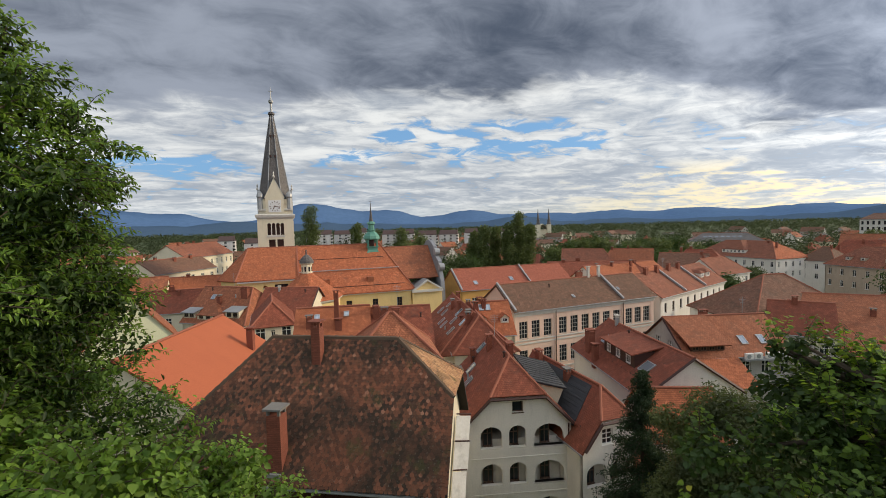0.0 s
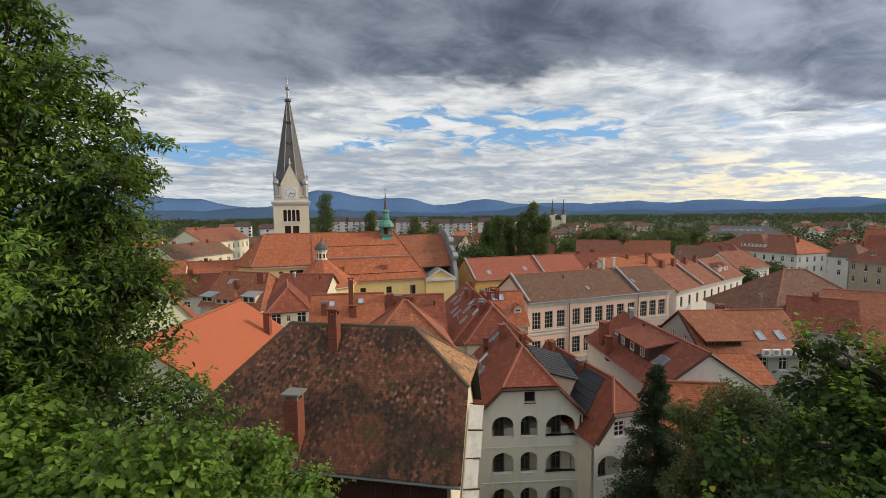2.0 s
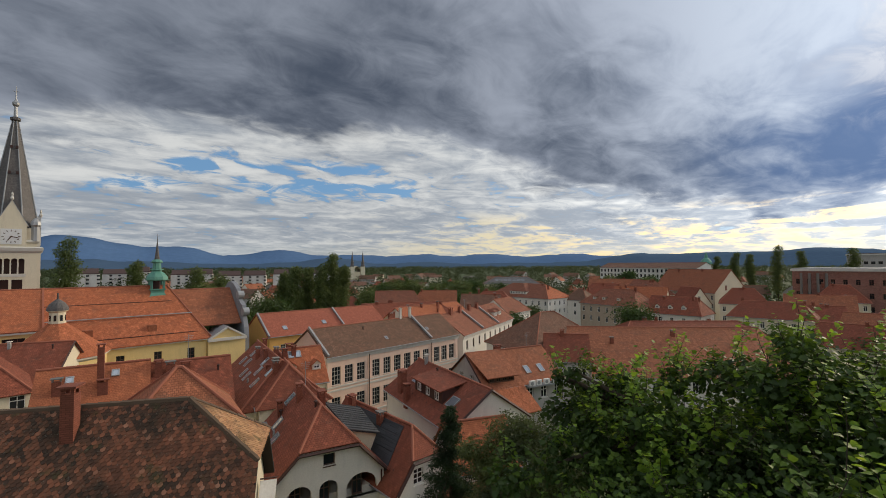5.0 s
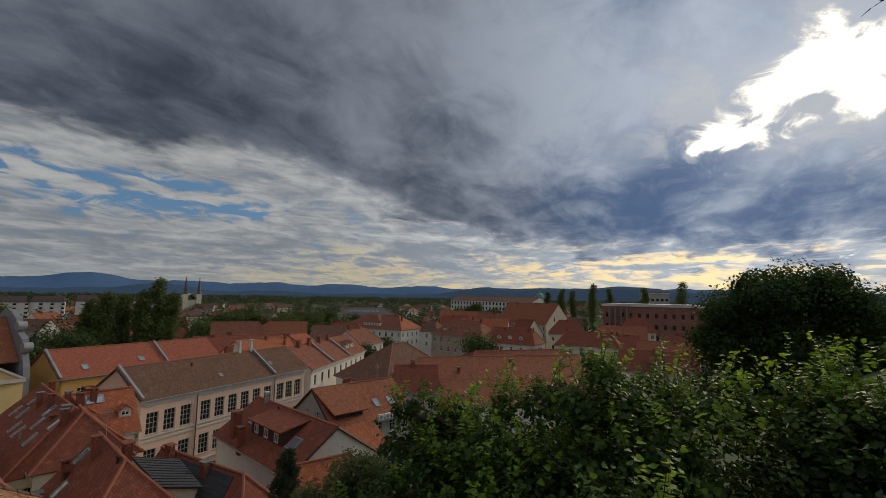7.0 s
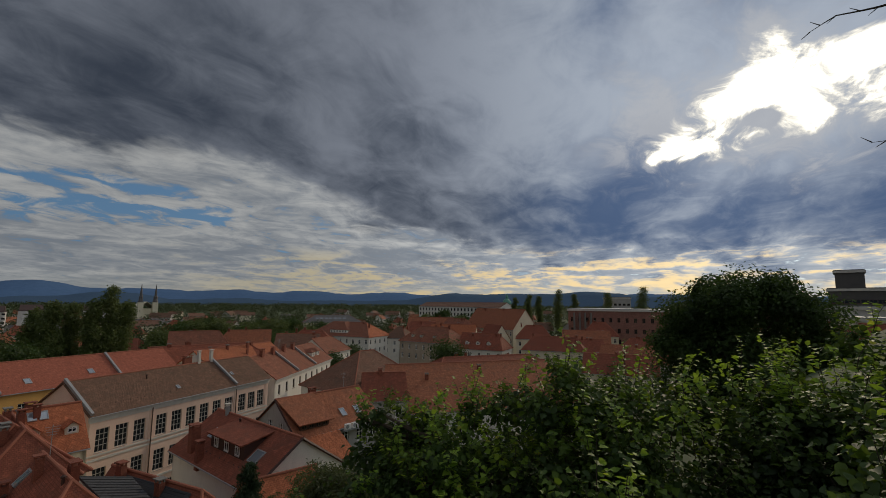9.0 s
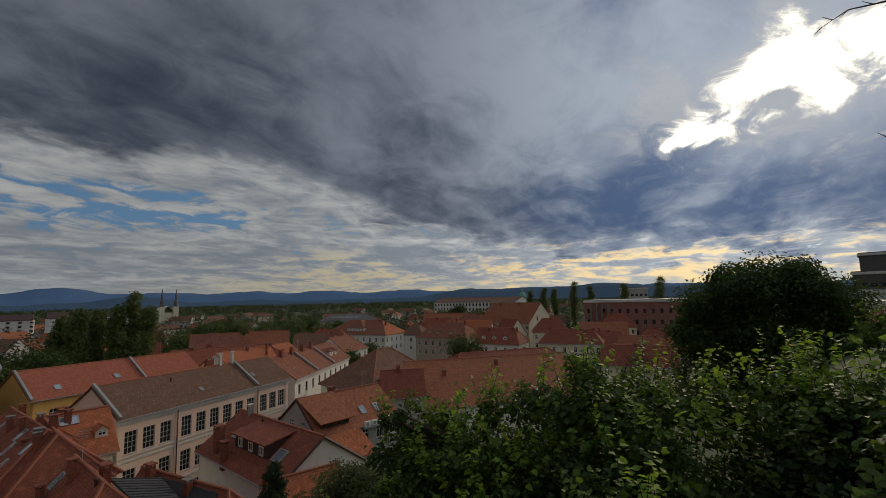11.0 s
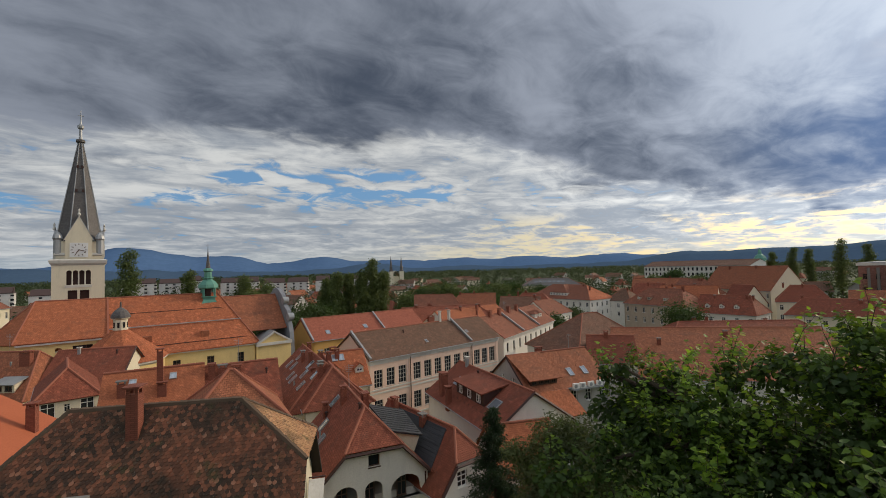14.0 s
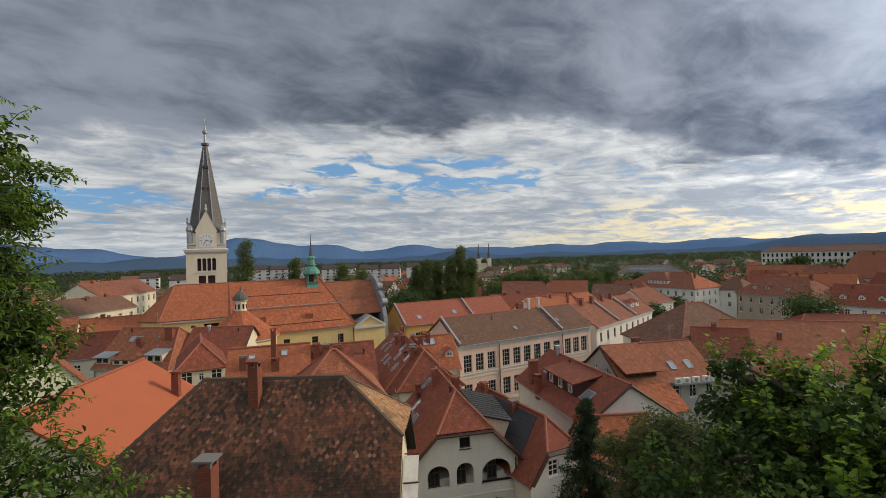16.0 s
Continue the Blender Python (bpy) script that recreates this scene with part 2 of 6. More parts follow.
WALL_GREY = surface("grey plaster", (0.42, 0.40, 0.37), (0.34, 0.33, 0.31), 0.9, bump_size=0.006, stain=0.35)
STONE = surface("pale stone trim", (0.60, 0.58, 0.52), (0.50, 0.48, 0.44), 0.85, bump_size=0.01, stain=0.3)
STONE_GREY = surface("weathered grey stone slab", (0.20, 0.19, 0.17), (0.15, 0.14, 0.13), 0.9, bump_size=0.01, stain=0.3)
SHEETING = surface("weathered pale sheeting", (0.50, 0.50, 0.48), (0.40, 0.39, 0.36), 0.6, spots=((0.24, 0.18, 0.11), 1.6, 0.50), bump_size=0.01, stain=0.6, uses="Object")
WOOD_DARK = surface("dark stained wood", (0.055, 0.022, 0.016), (0.04, 0.02, 0.015), 0.6, bump_size=0.004)
WOOD_RED = surface("dark red boards", (0.075, 0.022, 0.017), (0.05, 0.016, 0.013), 0.7, bump_size=0.01, stain=0.5)
FRAME_WHITE = surface("white window paint", (0.78, 0.77, 0.73), None, 0.5)
FRAME_GREY = surface("weathered grey-white window paint", (0.40, 0.38, 0.34), None, 0.6)
FRAME_BROWN = surface("brown window paint", (0.10, 0.055, 0.035), None, 0.5)
GLASS = surface("dark window glass", (0.020, 0.024, 0.028), None, 0.08, spec=0.6)
METAL = surface("grey sheet metal", (0.36, 0.37, 0.37), (0.26, 0.27, 0.28), 0.5, 0.4, bump_size=0.003, stain=0.3)
COPPER = surface("green copper", (0.085, 0.25, 0.19), (0.15, 0.34, 0.26), 0.6, bump_size=0.004, stain=0.4)
SLATE = surface("grey slate", (0.115, 0.105, 0.10), (0.15, 0.14, 0.13), 0.6, bump_size=0.02, courses=(0.35, 0.3, 0.02), stain=0.3)
BRICK = surface("chimney brick", (0.30, 0.095, 0.055), (0.22, 0.075, 0.05), 0.9, bump_size=0.012, courses=(0.25, 0.075, 0.01), stain=0.3)
RIDGE = surface("ridge tile", (0.34, 0.12, 0.07), (0.24, 0.09, 0.06), 0.85, bump_size=0.01)

# ---- mesh helpers ----


class Mesh:
    """Vertices and faces gathered before they become one mesh object."""

    def __init__(self):
        self.v, self.f, self.s = [], [], []

    def face(self, *pts, mat=0):
        i = len(self.v)
        self.v += [tuple(p) for p in pts]
        self.f.append(tuple(range(i, i + len(pts))))
        self.s.append(mat)
        return self

    def box(self, lo, hi, m=None, mat=0):
        (a, b, c), (d, e, f) = lo, hi
        p = [Vector(q) for q in ((a, b, c), (d, b, c), (d, e, c), (a, e, c), (a, b, f), (d, b, f), (d, e, f), (a, e, f))]
        if m is not None:
            p = [m @ q for q in p]
        for q in ((3, 2, 1, 0), (4, 5, 6, 7), (0, 1, 5, 4), (1, 2, 6, 5), (2, 3, 7, 6), (3, 0, 4, 7)):
            self.face(*[p[i] for i in q], mat=mat)
        return self

    def slab(self, pts, thick):
        """A plate under a flat polygon."""
        pts = [Vector(p) for p in pts]
        nor = (pts[1] - pts[0]).cross(pts[2] - pts[0])
        if nor.length < 1e-9:
            nor = (pts[2] - pts[1]).cross(pts[3] - pts[1])
        nor.normalize()
        if nor.z < 0:
            pts, nor = pts[::-1], -nor
        low = [p - nor * thick for p in pts]
        self.face(*pts)
        self.face(*low[::-1])
        for i in range(len(pts)):
            j = (i + 1) % len(pts)
            self.face(pts[i], low[i], low[j], pts[j])
        return self

    def rod(self, a, b, r0, r1=None, sides=8, caps=True):
        """A round or many-sided tapered bar from a to b."""
        a, b = Vector(a), Vector(b)
        r1 = r0 if r1 is None else r1
        d = (b - a).normalized()
        x = d.orthogonal().normalized() if abs(d.z) < 0.999 else Vector((1, 0, 0))
        y = d.cross(x)
        ring = [[c + (x * math.cos(t) + y * math.sin(t)) * r for t in [2 * math.pi * (i + 0.5) / sides for i in range(sides)]] for c, r in ((a, r0), (b, max(r1, 1e-4)))]
        for i in range(sides):
            j = (i + 1) % sides
            self.face(ring[0][i], ring[0][j], ring[1][j], ring[1][i])
        if caps:
            self.face(*ring[0][::-1])
            self.face(*ring[1])
        return self

    def lathe(self, profile, sides=16, centre=(0, 0), turn=0.0):
        """A body turned round an upright axis; profile of (radius, z)."""
        cx, cy = centre
        rings = [[(cx + r * math.cos(2 * math.pi * (i + 0.5) / sides + turn), cy + r * math.sin(2 * math.pi * (i + 0.5) / sides + turn), z) for i in range(sides)] for r, z in profile]
        for low, up in zip(rings, rings[1:]):
            for i in range(sides):
                j = (i + 1) % sides
                self.face(low[i], low[j], up[j], up[i])
        return self

    def panel(self, m, outer, holes=(), thick=0.35):
        """An upright wall in the x-z plane of m with holes through it; its outside looks along -y, its thickness goes along +y."""
        loops = [list(outer)] + [list(h) for h in holes]
        flat = [p for loop in loops for p in loop]
        tris = tessellate_polygon([[Vector((x, z, 0)) for x, z in loop] for loop in loops])
        for y, side in ((0.0, 1), (thick, -1)):
            for tri in tris:
                q = [flat[i] for i in tri]
                area = (q[1][0] - q[0][0]) * (q[2][1] - q[0][1]) - (q[2][0] - q[0][0]) * (q[1][1] - q[0][1])
                if area * side < 0:
                    q = q[::-1]
                self.face(*[m @ Vector((x, y, z)) for x, z in q])
        for loop in loops:
            for (x0, z0), (x1, z1) in zip(loop, loop[1:] + loop[:1]):
                self.face(m @ Vector((x0, 0, z0)), m @ Vector((x0, thick, z0)), m @ Vector((x1, thick, z1)), m @ Vector((x1, 0, z1)))
        return self

    def data(self, name, *materials):
        """The mesh, with metres as its texture coordinates: along the level and up the slope of every face."""
        mesh = bpy.data.meshes.new(name)
        v = np.array(self.v, float)
        mesh.from_pydata(self.v, [], self.f)
        uv = np.empty((len(v), 2))
        for face in self.f:
            p = v[list(face)]
            nor = np.zeros(3)
            for i in range(len(p)):
                nor += np.cross(p[i], p[(i + 1) % len(p)])
            nor /= np.linalg.norm(nor) + 1e-12
            along = np.array((-nor[1], nor[0], 0.0)) if abs(nor[2]) < 0.98 else np.array((1.0, 0, 0))
            along /= max(np.linalg.norm(along), 1e-9)
            uv[list(face)] = np.stack([p @ along, p @ np.cross(nor, along)], 1)
        layer = mesh.uv_layers.new(name="metres")
        index = np.empty(len(mesh.loops), np.int32)
        mesh.loops.foreach_get("vertex_index", index)
        layer.data.foreach_set("uv", uv[index].ravel())
        for material in materials:
            mesh.materials.append(material)
        mesh.polygons.foreach_set("material_index", self.s)
        return mesh


def part(name, mesh, material, parent, label=""):
    """One mesh object under a thing or under a part."""
    data = mesh if isinstance(mesh, bpy.types.Mesh) else mesh.data(name, *(material if isinstance(material, tuple) else (material,)))
    ob = new(name, data)
    ob.parent = parent
    return tagged(ob, label)


def thing(name, label, category, m=None, group="", kind=""):
    """An Empty at a thing's base."""
    ob = new(name)
    ob.matrix_world = m or Matrix()
    return tagged(ob, label, category, group, kind)


def lone(name, mesh, material, label, category, group="", kind=""):
    return tagged(new(name, mesh.data(name, *(material if isinstance(material, tuple) else (material,)))), label, category, group, kind)


def basis(origin, x_to):
    """A frame at origin with x level along x_to, and z up."""
    x = Vector((x_to[0], x_to[1], 0)).normalized()
    z = Vector((0, 0, 1))
    y = z.cross(x)
    m = Matrix((x, y, z)).transposed().to_4x4()
    m.translation = Vector(origin)
    return m


def rect(x, z, w, h):
    return [(x - w / 2, z), (x + w / 2, z), (x + w / 2, z + h), (x - w / 2, z + h)]


def arch(x, z, w, h, steps=8):
    """An opening with a basket arch on top."""
    rise = min(w * 0.42, h * 0.62)
    top = [(x + w / 2 * math.cos(math.pi * i / steps), z + h - rise + rise * math.sin(math.pi * i / steps)) for i in range(steps + 1)]
    return [(x - w / 2, z), (x + w / 2, z)] + top


WINDOW_MESHES = {}


def window(parent, m, x, z, w, h, style="cross", paint=None, depth=0.14):
    """A framed window that sits in its opening: frame with bars, and a pane."""
    paint = paint or FRAME_WHITE
    key = (round(w, 2), round(h, 2), style, paint.name)
    if key not in WINDOW_MESHES:
        f, g = Mesh(), Mesh()
        t = 0.07 if w > 0.7 else 0.05
        for lo, hi in (((-w / 2, 0, 0), (-w / 2 + t, 0.07, h)), ((w / 2 - t, 0, 0), (w / 2, 0.07, h)), ((-w / 2 + t, 0, 0), (w / 2 - t, 0.07, t)), ((-w / 2 + t, 0, h - t), (w / 2 - t, 0.07, h))):
            f.box(lo, hi)
        b = t * 0.45
        ups = {"plain": (), "cross": (0,), "six": (0,), "school": (-w / 6, w / 6)}[style]
        bars = {"plain": (), "cross": (h * 0.68,), "six": (h * 0.36, h * 0.68), "school": (h * 0.28, h * 0.52, h * 0.76)}[style]
        bits = []
        for x0 in ups:
            bits.append(("glazing_bar", Mesh().box((x0 - b, 0.004, t), (x0 + b, 0.066, h - t))))
        for z0 in bars:
            bits.append(("glazing_bar", Mesh().box((-w / 2 + t, 0.008, z0 - b), (w / 2 - t, 0.062, z0 + b))))
        bits.append(("window_sill", Mesh().box((-w / 2 - 0.05, -depth - 0.06, -0.07), (w / 2 + 0.05, 0.0, -0.003))))
        if style != "school":
            for _, bit in bits:
                k0 = len(f.v)
                f.v += bit.v
                f.f += [tuple(k0 + q for q in face) for face in bit.f]
                f.s += bit.s
            bits = []
        g.face((-w / 2 + t, 0.045, t), (w / 2 - t, 0.045, t), (w / 2 - t, 0.045, h - t), (-w / 2 + t, 0.045, h - t))
        WINDOW_MESHES[key] = (f.data("window", paint), g.data("pane", GLASS), [(q, bit.data(q, paint)) for q, bit in bits])
    frame_mesh, glass_mesh, bits = WINDOW_MESHES[key]
    ob = part("window", frame_mesh, None, parent)
    ob.matrix_local = m @ Matrix.Translation((x, depth, z))
    part("pane", glass_mesh, None, ob)
    for name, bit in bits:
        part(name, bit, None, ob)
    return ob


def lerp(a, b, t):
    return Vector(a) * (1 - t) + Vector(b) * t


class House:
    """A house on a rectangle: x along the eave from A to B, y into the depth, gable or hip ends (hip: how far the ridge ends lie in)."""

    hip_paint = None      # another tile on the end slope

    def __init__(self, name, label, a, b, depth, eave, ridge, base=0.0, hips=(0, 0), wall=None, roof=None, over=0.4, ridge_at=0.5, category="house", group="", back_eave=None, half=(0, 0), trim=None, closed=True):
        self.m = basis((a[0], a[1], 0), (b[0] - a[0], b[1] - a[1]))
        self.long = math.hypot(b[0] - a[0], b[1] - a[1])
        self.depth, self.eave, self.ridge, self.base, self.hips, self.over = depth, eave, ridge, base, hips, over
        self.back = eave if back_eave is None else back_eave
        self.mid = depth * ridge_at
        self.wall, self.roof = wall or WALL_WHITE, roof or ROOF_RED
        self.ob = thing(name, label, category, Matrix.Translation((a[0], a[1], base)), group)
        self.inv = self.ob.matrix_world.inverted()
        self.holes = {"front": [], "left": [], "right": []}
        self.glaze, self.half = [], half
        self.trim, self.cap_paint = trim, RIDGE
        self.slope = (ridge - eave) / self.mid

    def sides(self):
        """Frames of the walls that can be seen: front, left and right, with x to the right as seen from outside."""
        m, lo, de = self.m, self.long, self.depth
        return {"front": m, "left": m @ pose(0, de, 0, 0, 0, -90), "right": m @ pose(lo, 0, 0, 0, 0, 90)}

    def win(self, side, x, z, w, h, style="cross", paint=None, depth=0.14):
        self.holes[side].append(rect(x, z, w, h))
        self.glaze.append((side, x, z, w, h, style, paint, depth))
        return self

    def row(self, side, first, last, count, z, w, h, style="cross", paint=None):
        for i in range(count):
            self.win(side, first + (last - first) * (i / max(count - 1, 1)), z, w, h, style, paint)
        return self

    def top(self, x, y):
        """The roof's height over a place in the plan."""
        if y <= self.mid:
            z = self.eave + (self.ridge - self.eave) * y / self.mid
        else:
            z = self.ridge - (self.ridge - self.back) * (y - self.mid) / (self.depth - self.mid)
        return z

    def put(self, name, mesh, material, label="", parent=None):
        ob = part(name, mesh, material, parent or self.ob, label)
        if parent is None:
            ob.matrix_local = self.inv
        return ob

    def build(self):
        m, lo, de, e, r, o = self.m, self.long, self.depth, self.eave, self.ridge, self.over
        b, h0, h1 = self.base, *self.hips
        for side, frame_m in self.sides().items():
            wide = lo if side == "front" else de
            outer = [(0, b), (wide, b)]
            if side == "front":
                outer += [(wide, e), (0, e)]
            elif side == "left":
                hip, hz = h0, self.half[0]
                outer += [(de, e)] + ([(de - self.mid, r)] if not hip else [(de - self.mid * (1 - self.gone(0)), self.hip_z(0)), (de - self.mid - (de - self.mid) * self.gone(0, True), self.hip_z(0))] if hz else []) + [(0, self.back)]
            else:
                hip, hz = h1, self.half[1]
                outer += [(de, self.back)] + ([(self.mid, r)] if not hip else [(self.mid + (de - self.mid) * self.gone(1, True), self.hip_z(1)), (self.mid * (1 - self.gone(1)), self.hip_z(1))] if hz else []) + [(0, e)]
            inset = 0.0 if side == "front" else 0.001
            self.put("wall", Mesh().panel(frame_m @ Matrix.Translation((0, inset, 0)), outer, self.holes[side]), self.wall)
        self.put("wall", Mesh().panel(m @ pose(lo, de, 0, 0, 0, 180), [(0, b), (lo, b), (lo, self.back), (0, self.back)]), self.wall)
        if any(self.holes.values()):   # a solid core added in wall colour, so that no daylight shines through the rooms
            self.put("partition", Mesh().box((0.7, 0.9, b), (lo - 0.9, de - 0.7, min(e, self.back) - 0.1), m), self.wall)
        for side, x, z, w, h, style, paint, depth in self.glaze:
            window(self.ob, self.inv @ self.sides()[side], x, z, w, h, style, paint, depth)
        # roof planes reach over the walls by o
        s0, s1 = self.slope, (r - self.back) / (de - self.mid)
        up = 0.06
        x0, x1 = -o * (0.6 if not h0 else 1), lo + o * (0.6 if not h1 else 1)
        ef, eb = e - o * s0 + up, self.back - o * s1 + up
        rx0, rx1 = (h0 or x0), (lo - h1 if h1 else x1)
        p = {k: m @ Vector(q) for k, q in dict(fl=(x0, -o, ef), fr=(x1, -o, ef), bl=(x0, de + o, eb), br=(x1, de + o, eb), rl=(rx0, self.mid, r + up), rr=(rx1, self.mid, r + up)).items()}
        for i, key in ((0, "l"), (1, "r")):
            if self.half[i]:
                x = x0 if i == 0 else x1
                p["h" + key] = m @ Vector((x, self.mid * (1 - self.gone(i)), self.hip_z(i) + up))
                p["k" + key] = m @ Vector((x, self.mid + (de - self.mid) * self.gone(i, True), self.hip_z(i) + up))
        front = [p["fl"], p["fr"]] + ([p["hr"]] if self.half[1] else []) + [p["rr"], p["rl"]] + ([p["hl"]] if self.half[0] else [])
        back = [p["br"], p["bl"]] + ([p["kl"]] if self.half[0] else []) + [p["rl"], p["rr"]] + ([p["kr"]] if self.half[1] else [])
        self.front_plane = front
        slopes = [front, back]
        if h0:
            slopes.append([p["kl"], p["hl"], p["rl"]] if self.half[0] else [p["bl"], p["fl"], p["rl"]])
        if h1:
            slopes.append([p["hr"], p["kr"], p["rr"]] if self.half[1] else [p["fr"], p["br"], p["rr"]])
        self.hip_plane = slopes[-1]
        for pts in slopes:
            self.put("roof", Mesh().slab(pts, 0.14), self.hip_paint if self.hip_paint and pts is slopes[-1] and len(slopes) > 2 else self.roof)
        caps = Mesh()
        self.cap(caps, p["rl"], p["rr"])
        for h, end in ((h0, "l"), (h1, "r")):
            if h:
                i = 0 if end == "l" else 1
                self.cap(caps, p["r" + end], p[("h" if self.half[i] else "f") + end])
                self.cap(caps, p["r" + end], p[("k" if self.half[i] else "b") + end])
        self.put("ridge_tiles", caps, self.cap_paint)
        gut = Mesh().rod(p["fl"] + Vector((0, 0, -0.1)), p["fr"] + Vector((0, 0, -0.1)), 0.07, sides=6)
        self.put("gutter", gut, METAL)
        if self.trim:
            c = Mesh().box((-0.12, -0.22, e - 0.55 - o * s0), (lo + 0.12, -0.003, e - 0.12 - o * s0), m).box((-0.06, -0.12, e - 0.75 - o * s0), (lo + 0.06, -0.003, e - 0.55 - o * s0), m)
            self.put("cornice", c, self.trim)
        return self

    def gone(self, i, behind=False):
        """The share of the slope that a half hip takes, from the ridge down."""
        return self.half[i] / (self.ridge - (self.back if behind else self.eave))

    def hip_z(self, i):
        """The height at which a half hip starts; half is its drop from the ridge in metres."""
        return self.ridge - self.half[i]

    def cap(self, mesh, a, b):
        a, b = Vector(a), Vector(b)
        n = max(2, int((b - a).length / 0.38))
        for i in range(n):
            q, w = a.lerp(b, i / n), a.lerp(b, (i + 1) / n)
            mesh.rod(q + Vector((0, 0, 0.01)), w + Vector((0, 0, 0.01)), 0.13, 0.105, 6, False)

    def chimney(self, x, y, high, w=0.6, d=0.6, material=None, cap=True, top=None):
        z0 = self.top(x, y)
        turn = self.m @ Matrix.Translation((x, y, 0))
        c = Mesh().box((-w / 2, -d / 2, z0 - 0.8), (w / 2, d / 2, z0 + high), turn)
        ob = self.put("chimney", c, material or BRICK)
        if cap:
            k = Mesh()
            for sx, sy in ((-1, -1), (1, -1), (1, 1), (-1, 1)):
                k.box((sx * (w / 2 - 0.06) - 0.05, sy * (d / 2 - 0.06) - 0.05, z0 + high), (sx * (w / 2 - 0.06) + 0.05, sy * (d / 2 - 0.06) + 0.05, z0 + high + 0.22), turn)
            k.box((-w / 2 - 0.1, -d / 2 - 0.1, z0 + high + 0.22), (w / 2 + 0.1, d / 2 + 0.1, z0 + high + 0.3), turn)
            part("cap", k, top or (STONE if material else BRICK), ob)
        return ob

    def skylight(self, x, y, w=0.75, h=1.2):
        """A roof window in the front slope."""
        tilt = math.atan(self.slope)
        m = self.m @ Matrix.Translation((x, y, self.top(x, y) + 0.09)) @ Matrix.Rotation(tilt, 4, "X")
        f = Mesh()
        t = 0.09
        for lo, hi in (((-w / 2, -h / 2, -0.1), (-w / 2 + t, h / 2, 0.08)), ((w / 2 - t, -h / 2, -0.1), (w / 2, h / 2, 0.08)), ((-w / 2 + t, -h / 2, -0.1), (w / 2 - t, -h / 2 + t, 0.08)), ((-w / 2 + t, h / 2 - t, -0.1), (w / 2 - t, h / 2, 0.08))):
            f.box(lo, hi, m)
        ob = self.put("roof_window", f, METAL)
        part("pane", Mesh().face(*[m @ Vector(q) for q in ((-w / 2 + t, -h / 2 + t, 0.05), (w / 2 - t, -h / 2 + t, 0.05), (w / 2 - t, h / 2 - t, 0.05), (-w / 2 + t, h / 2 - t, 0.05))]), SKYGLASS, ob)
        return ob

    def dormer(self, x, y, w, h, kind="gable", roof=None, wall=None, wins=1, paint=None):
        """A dormer on the front slope: cheeks and front wall, a window or more, and its own small roof."""
        z0 = self.top(x, y)
        m = self.m @ Matrix.Translation((x, y, 0))
        s = self.slope
        deep = h / s
        ob = self.put("dormer", Mesh().box((-w / 2, 0, z0 - 0.5), (w / 2, deep, z0 + h), m), wall or self.wall)
        ww = min(0.8, (w - 0.25) / wins - 0.12)
        for i in range(wins):
            window(ob, m @ Matrix.Translation((0, 0, 0)), (i - (wins - 1) / 2) * (w - 0.2) / wins, z0 + 0.25, ww, h - 0.4, "cross", paint, -0.06)
        r = Mesh()
        o = 0.2
        if kind == "gable":
            rise = w * 0.42
            run = rise / s
            for sx in (-1, 1):
                r.slab([m @ Vector(q) for q in ((sx * (w / 2 + o), -o, z0 + h - o * 0.8), (0, -o, z0 + h + rise), (0, deep + run + 0.05, z0 + h + rise), (sx * (w / 2 + o), deep, z0 + h - o * 0.8))], 0.09)
            ob2 = part("gable", Mesh().face(m @ Vector((-w / 2, -0.002, z0 + h)), m @ Vector((w / 2, -0.002, z0 + h)), m @ Vector((0, -0.002, z0 + h + rise - 0.05))), wall or self.wall, ob)
        elif kind == "hip":
            rise = w * 0.35
            run = rise / s
            q = {k: m @ Vector(v) for k, v in dict(a=(-w / 2 - o, -o, z0 + h - 0.05), b=(w / 2 + o, -o, z0 + h - 0.05), c=(w / 2 + o, deep, z0 + h - 0.05), d=(-w / 2 - o, deep, z0 + h - 0.05), e=(0, w * 0.4, z0 + h + rise), f=(0, deep + run, z0 + h + rise)).items()}
            r.slab([q["a"], q["b"], q["e"]], 0.09).slab([q["b"], q["c"], q["f"], q["e"]], 0.09).slab([q["d"], q["a"], q["e"], q["f"]], 0.09)
        else:
            back = 0.28 * s
            run = deep / (1 - 0.28)
            r.slab([m @ Vector(v) for v in ((-w / 2 - o, -o * 2, z0 + h - o * 2 * back), (w / 2 + o, -o * 2, z0 + h - o * 2 * back), (w / 2 + o, run, z0 + h + run * back), (-w / 2 - o, run, z0 + h + run * back))], 0.12)
        part("dormer_roof", r, roof or self.roof, ob)
        return ob


# pale base colour paints in mirrored sky, on top of the real reflection
SKYGLASS = surface("roof window glass in a sky tone", (0.42, 0.46, 0.50), (0.36, 0.40, 0.45), 0.06, 0.6, spec=0.9)

# ---- ground, hill and far hills ----
LEAF_GROUND = surface("grass and scrub", (0.045, 0.075, 0.020), (0.07, 0.075, 0.035), 0.95, spots=((0.09, 0.075, 0.05), 0.02, 0.6), scale=0.05, uses="Object")


def ground_z(x, y):
    """The castle hill falls away from the viewpoint to the level town."""
    t = min(max((y * 0.93 + abs(x) * 0.05 + 1.0) / 30.0, 0.0), 1.0)
    return 25.2 * (1 - t * t * (3 - 2 * t)) if y > -1 else 25.2 + min(-y - 1, 40) * 0.25


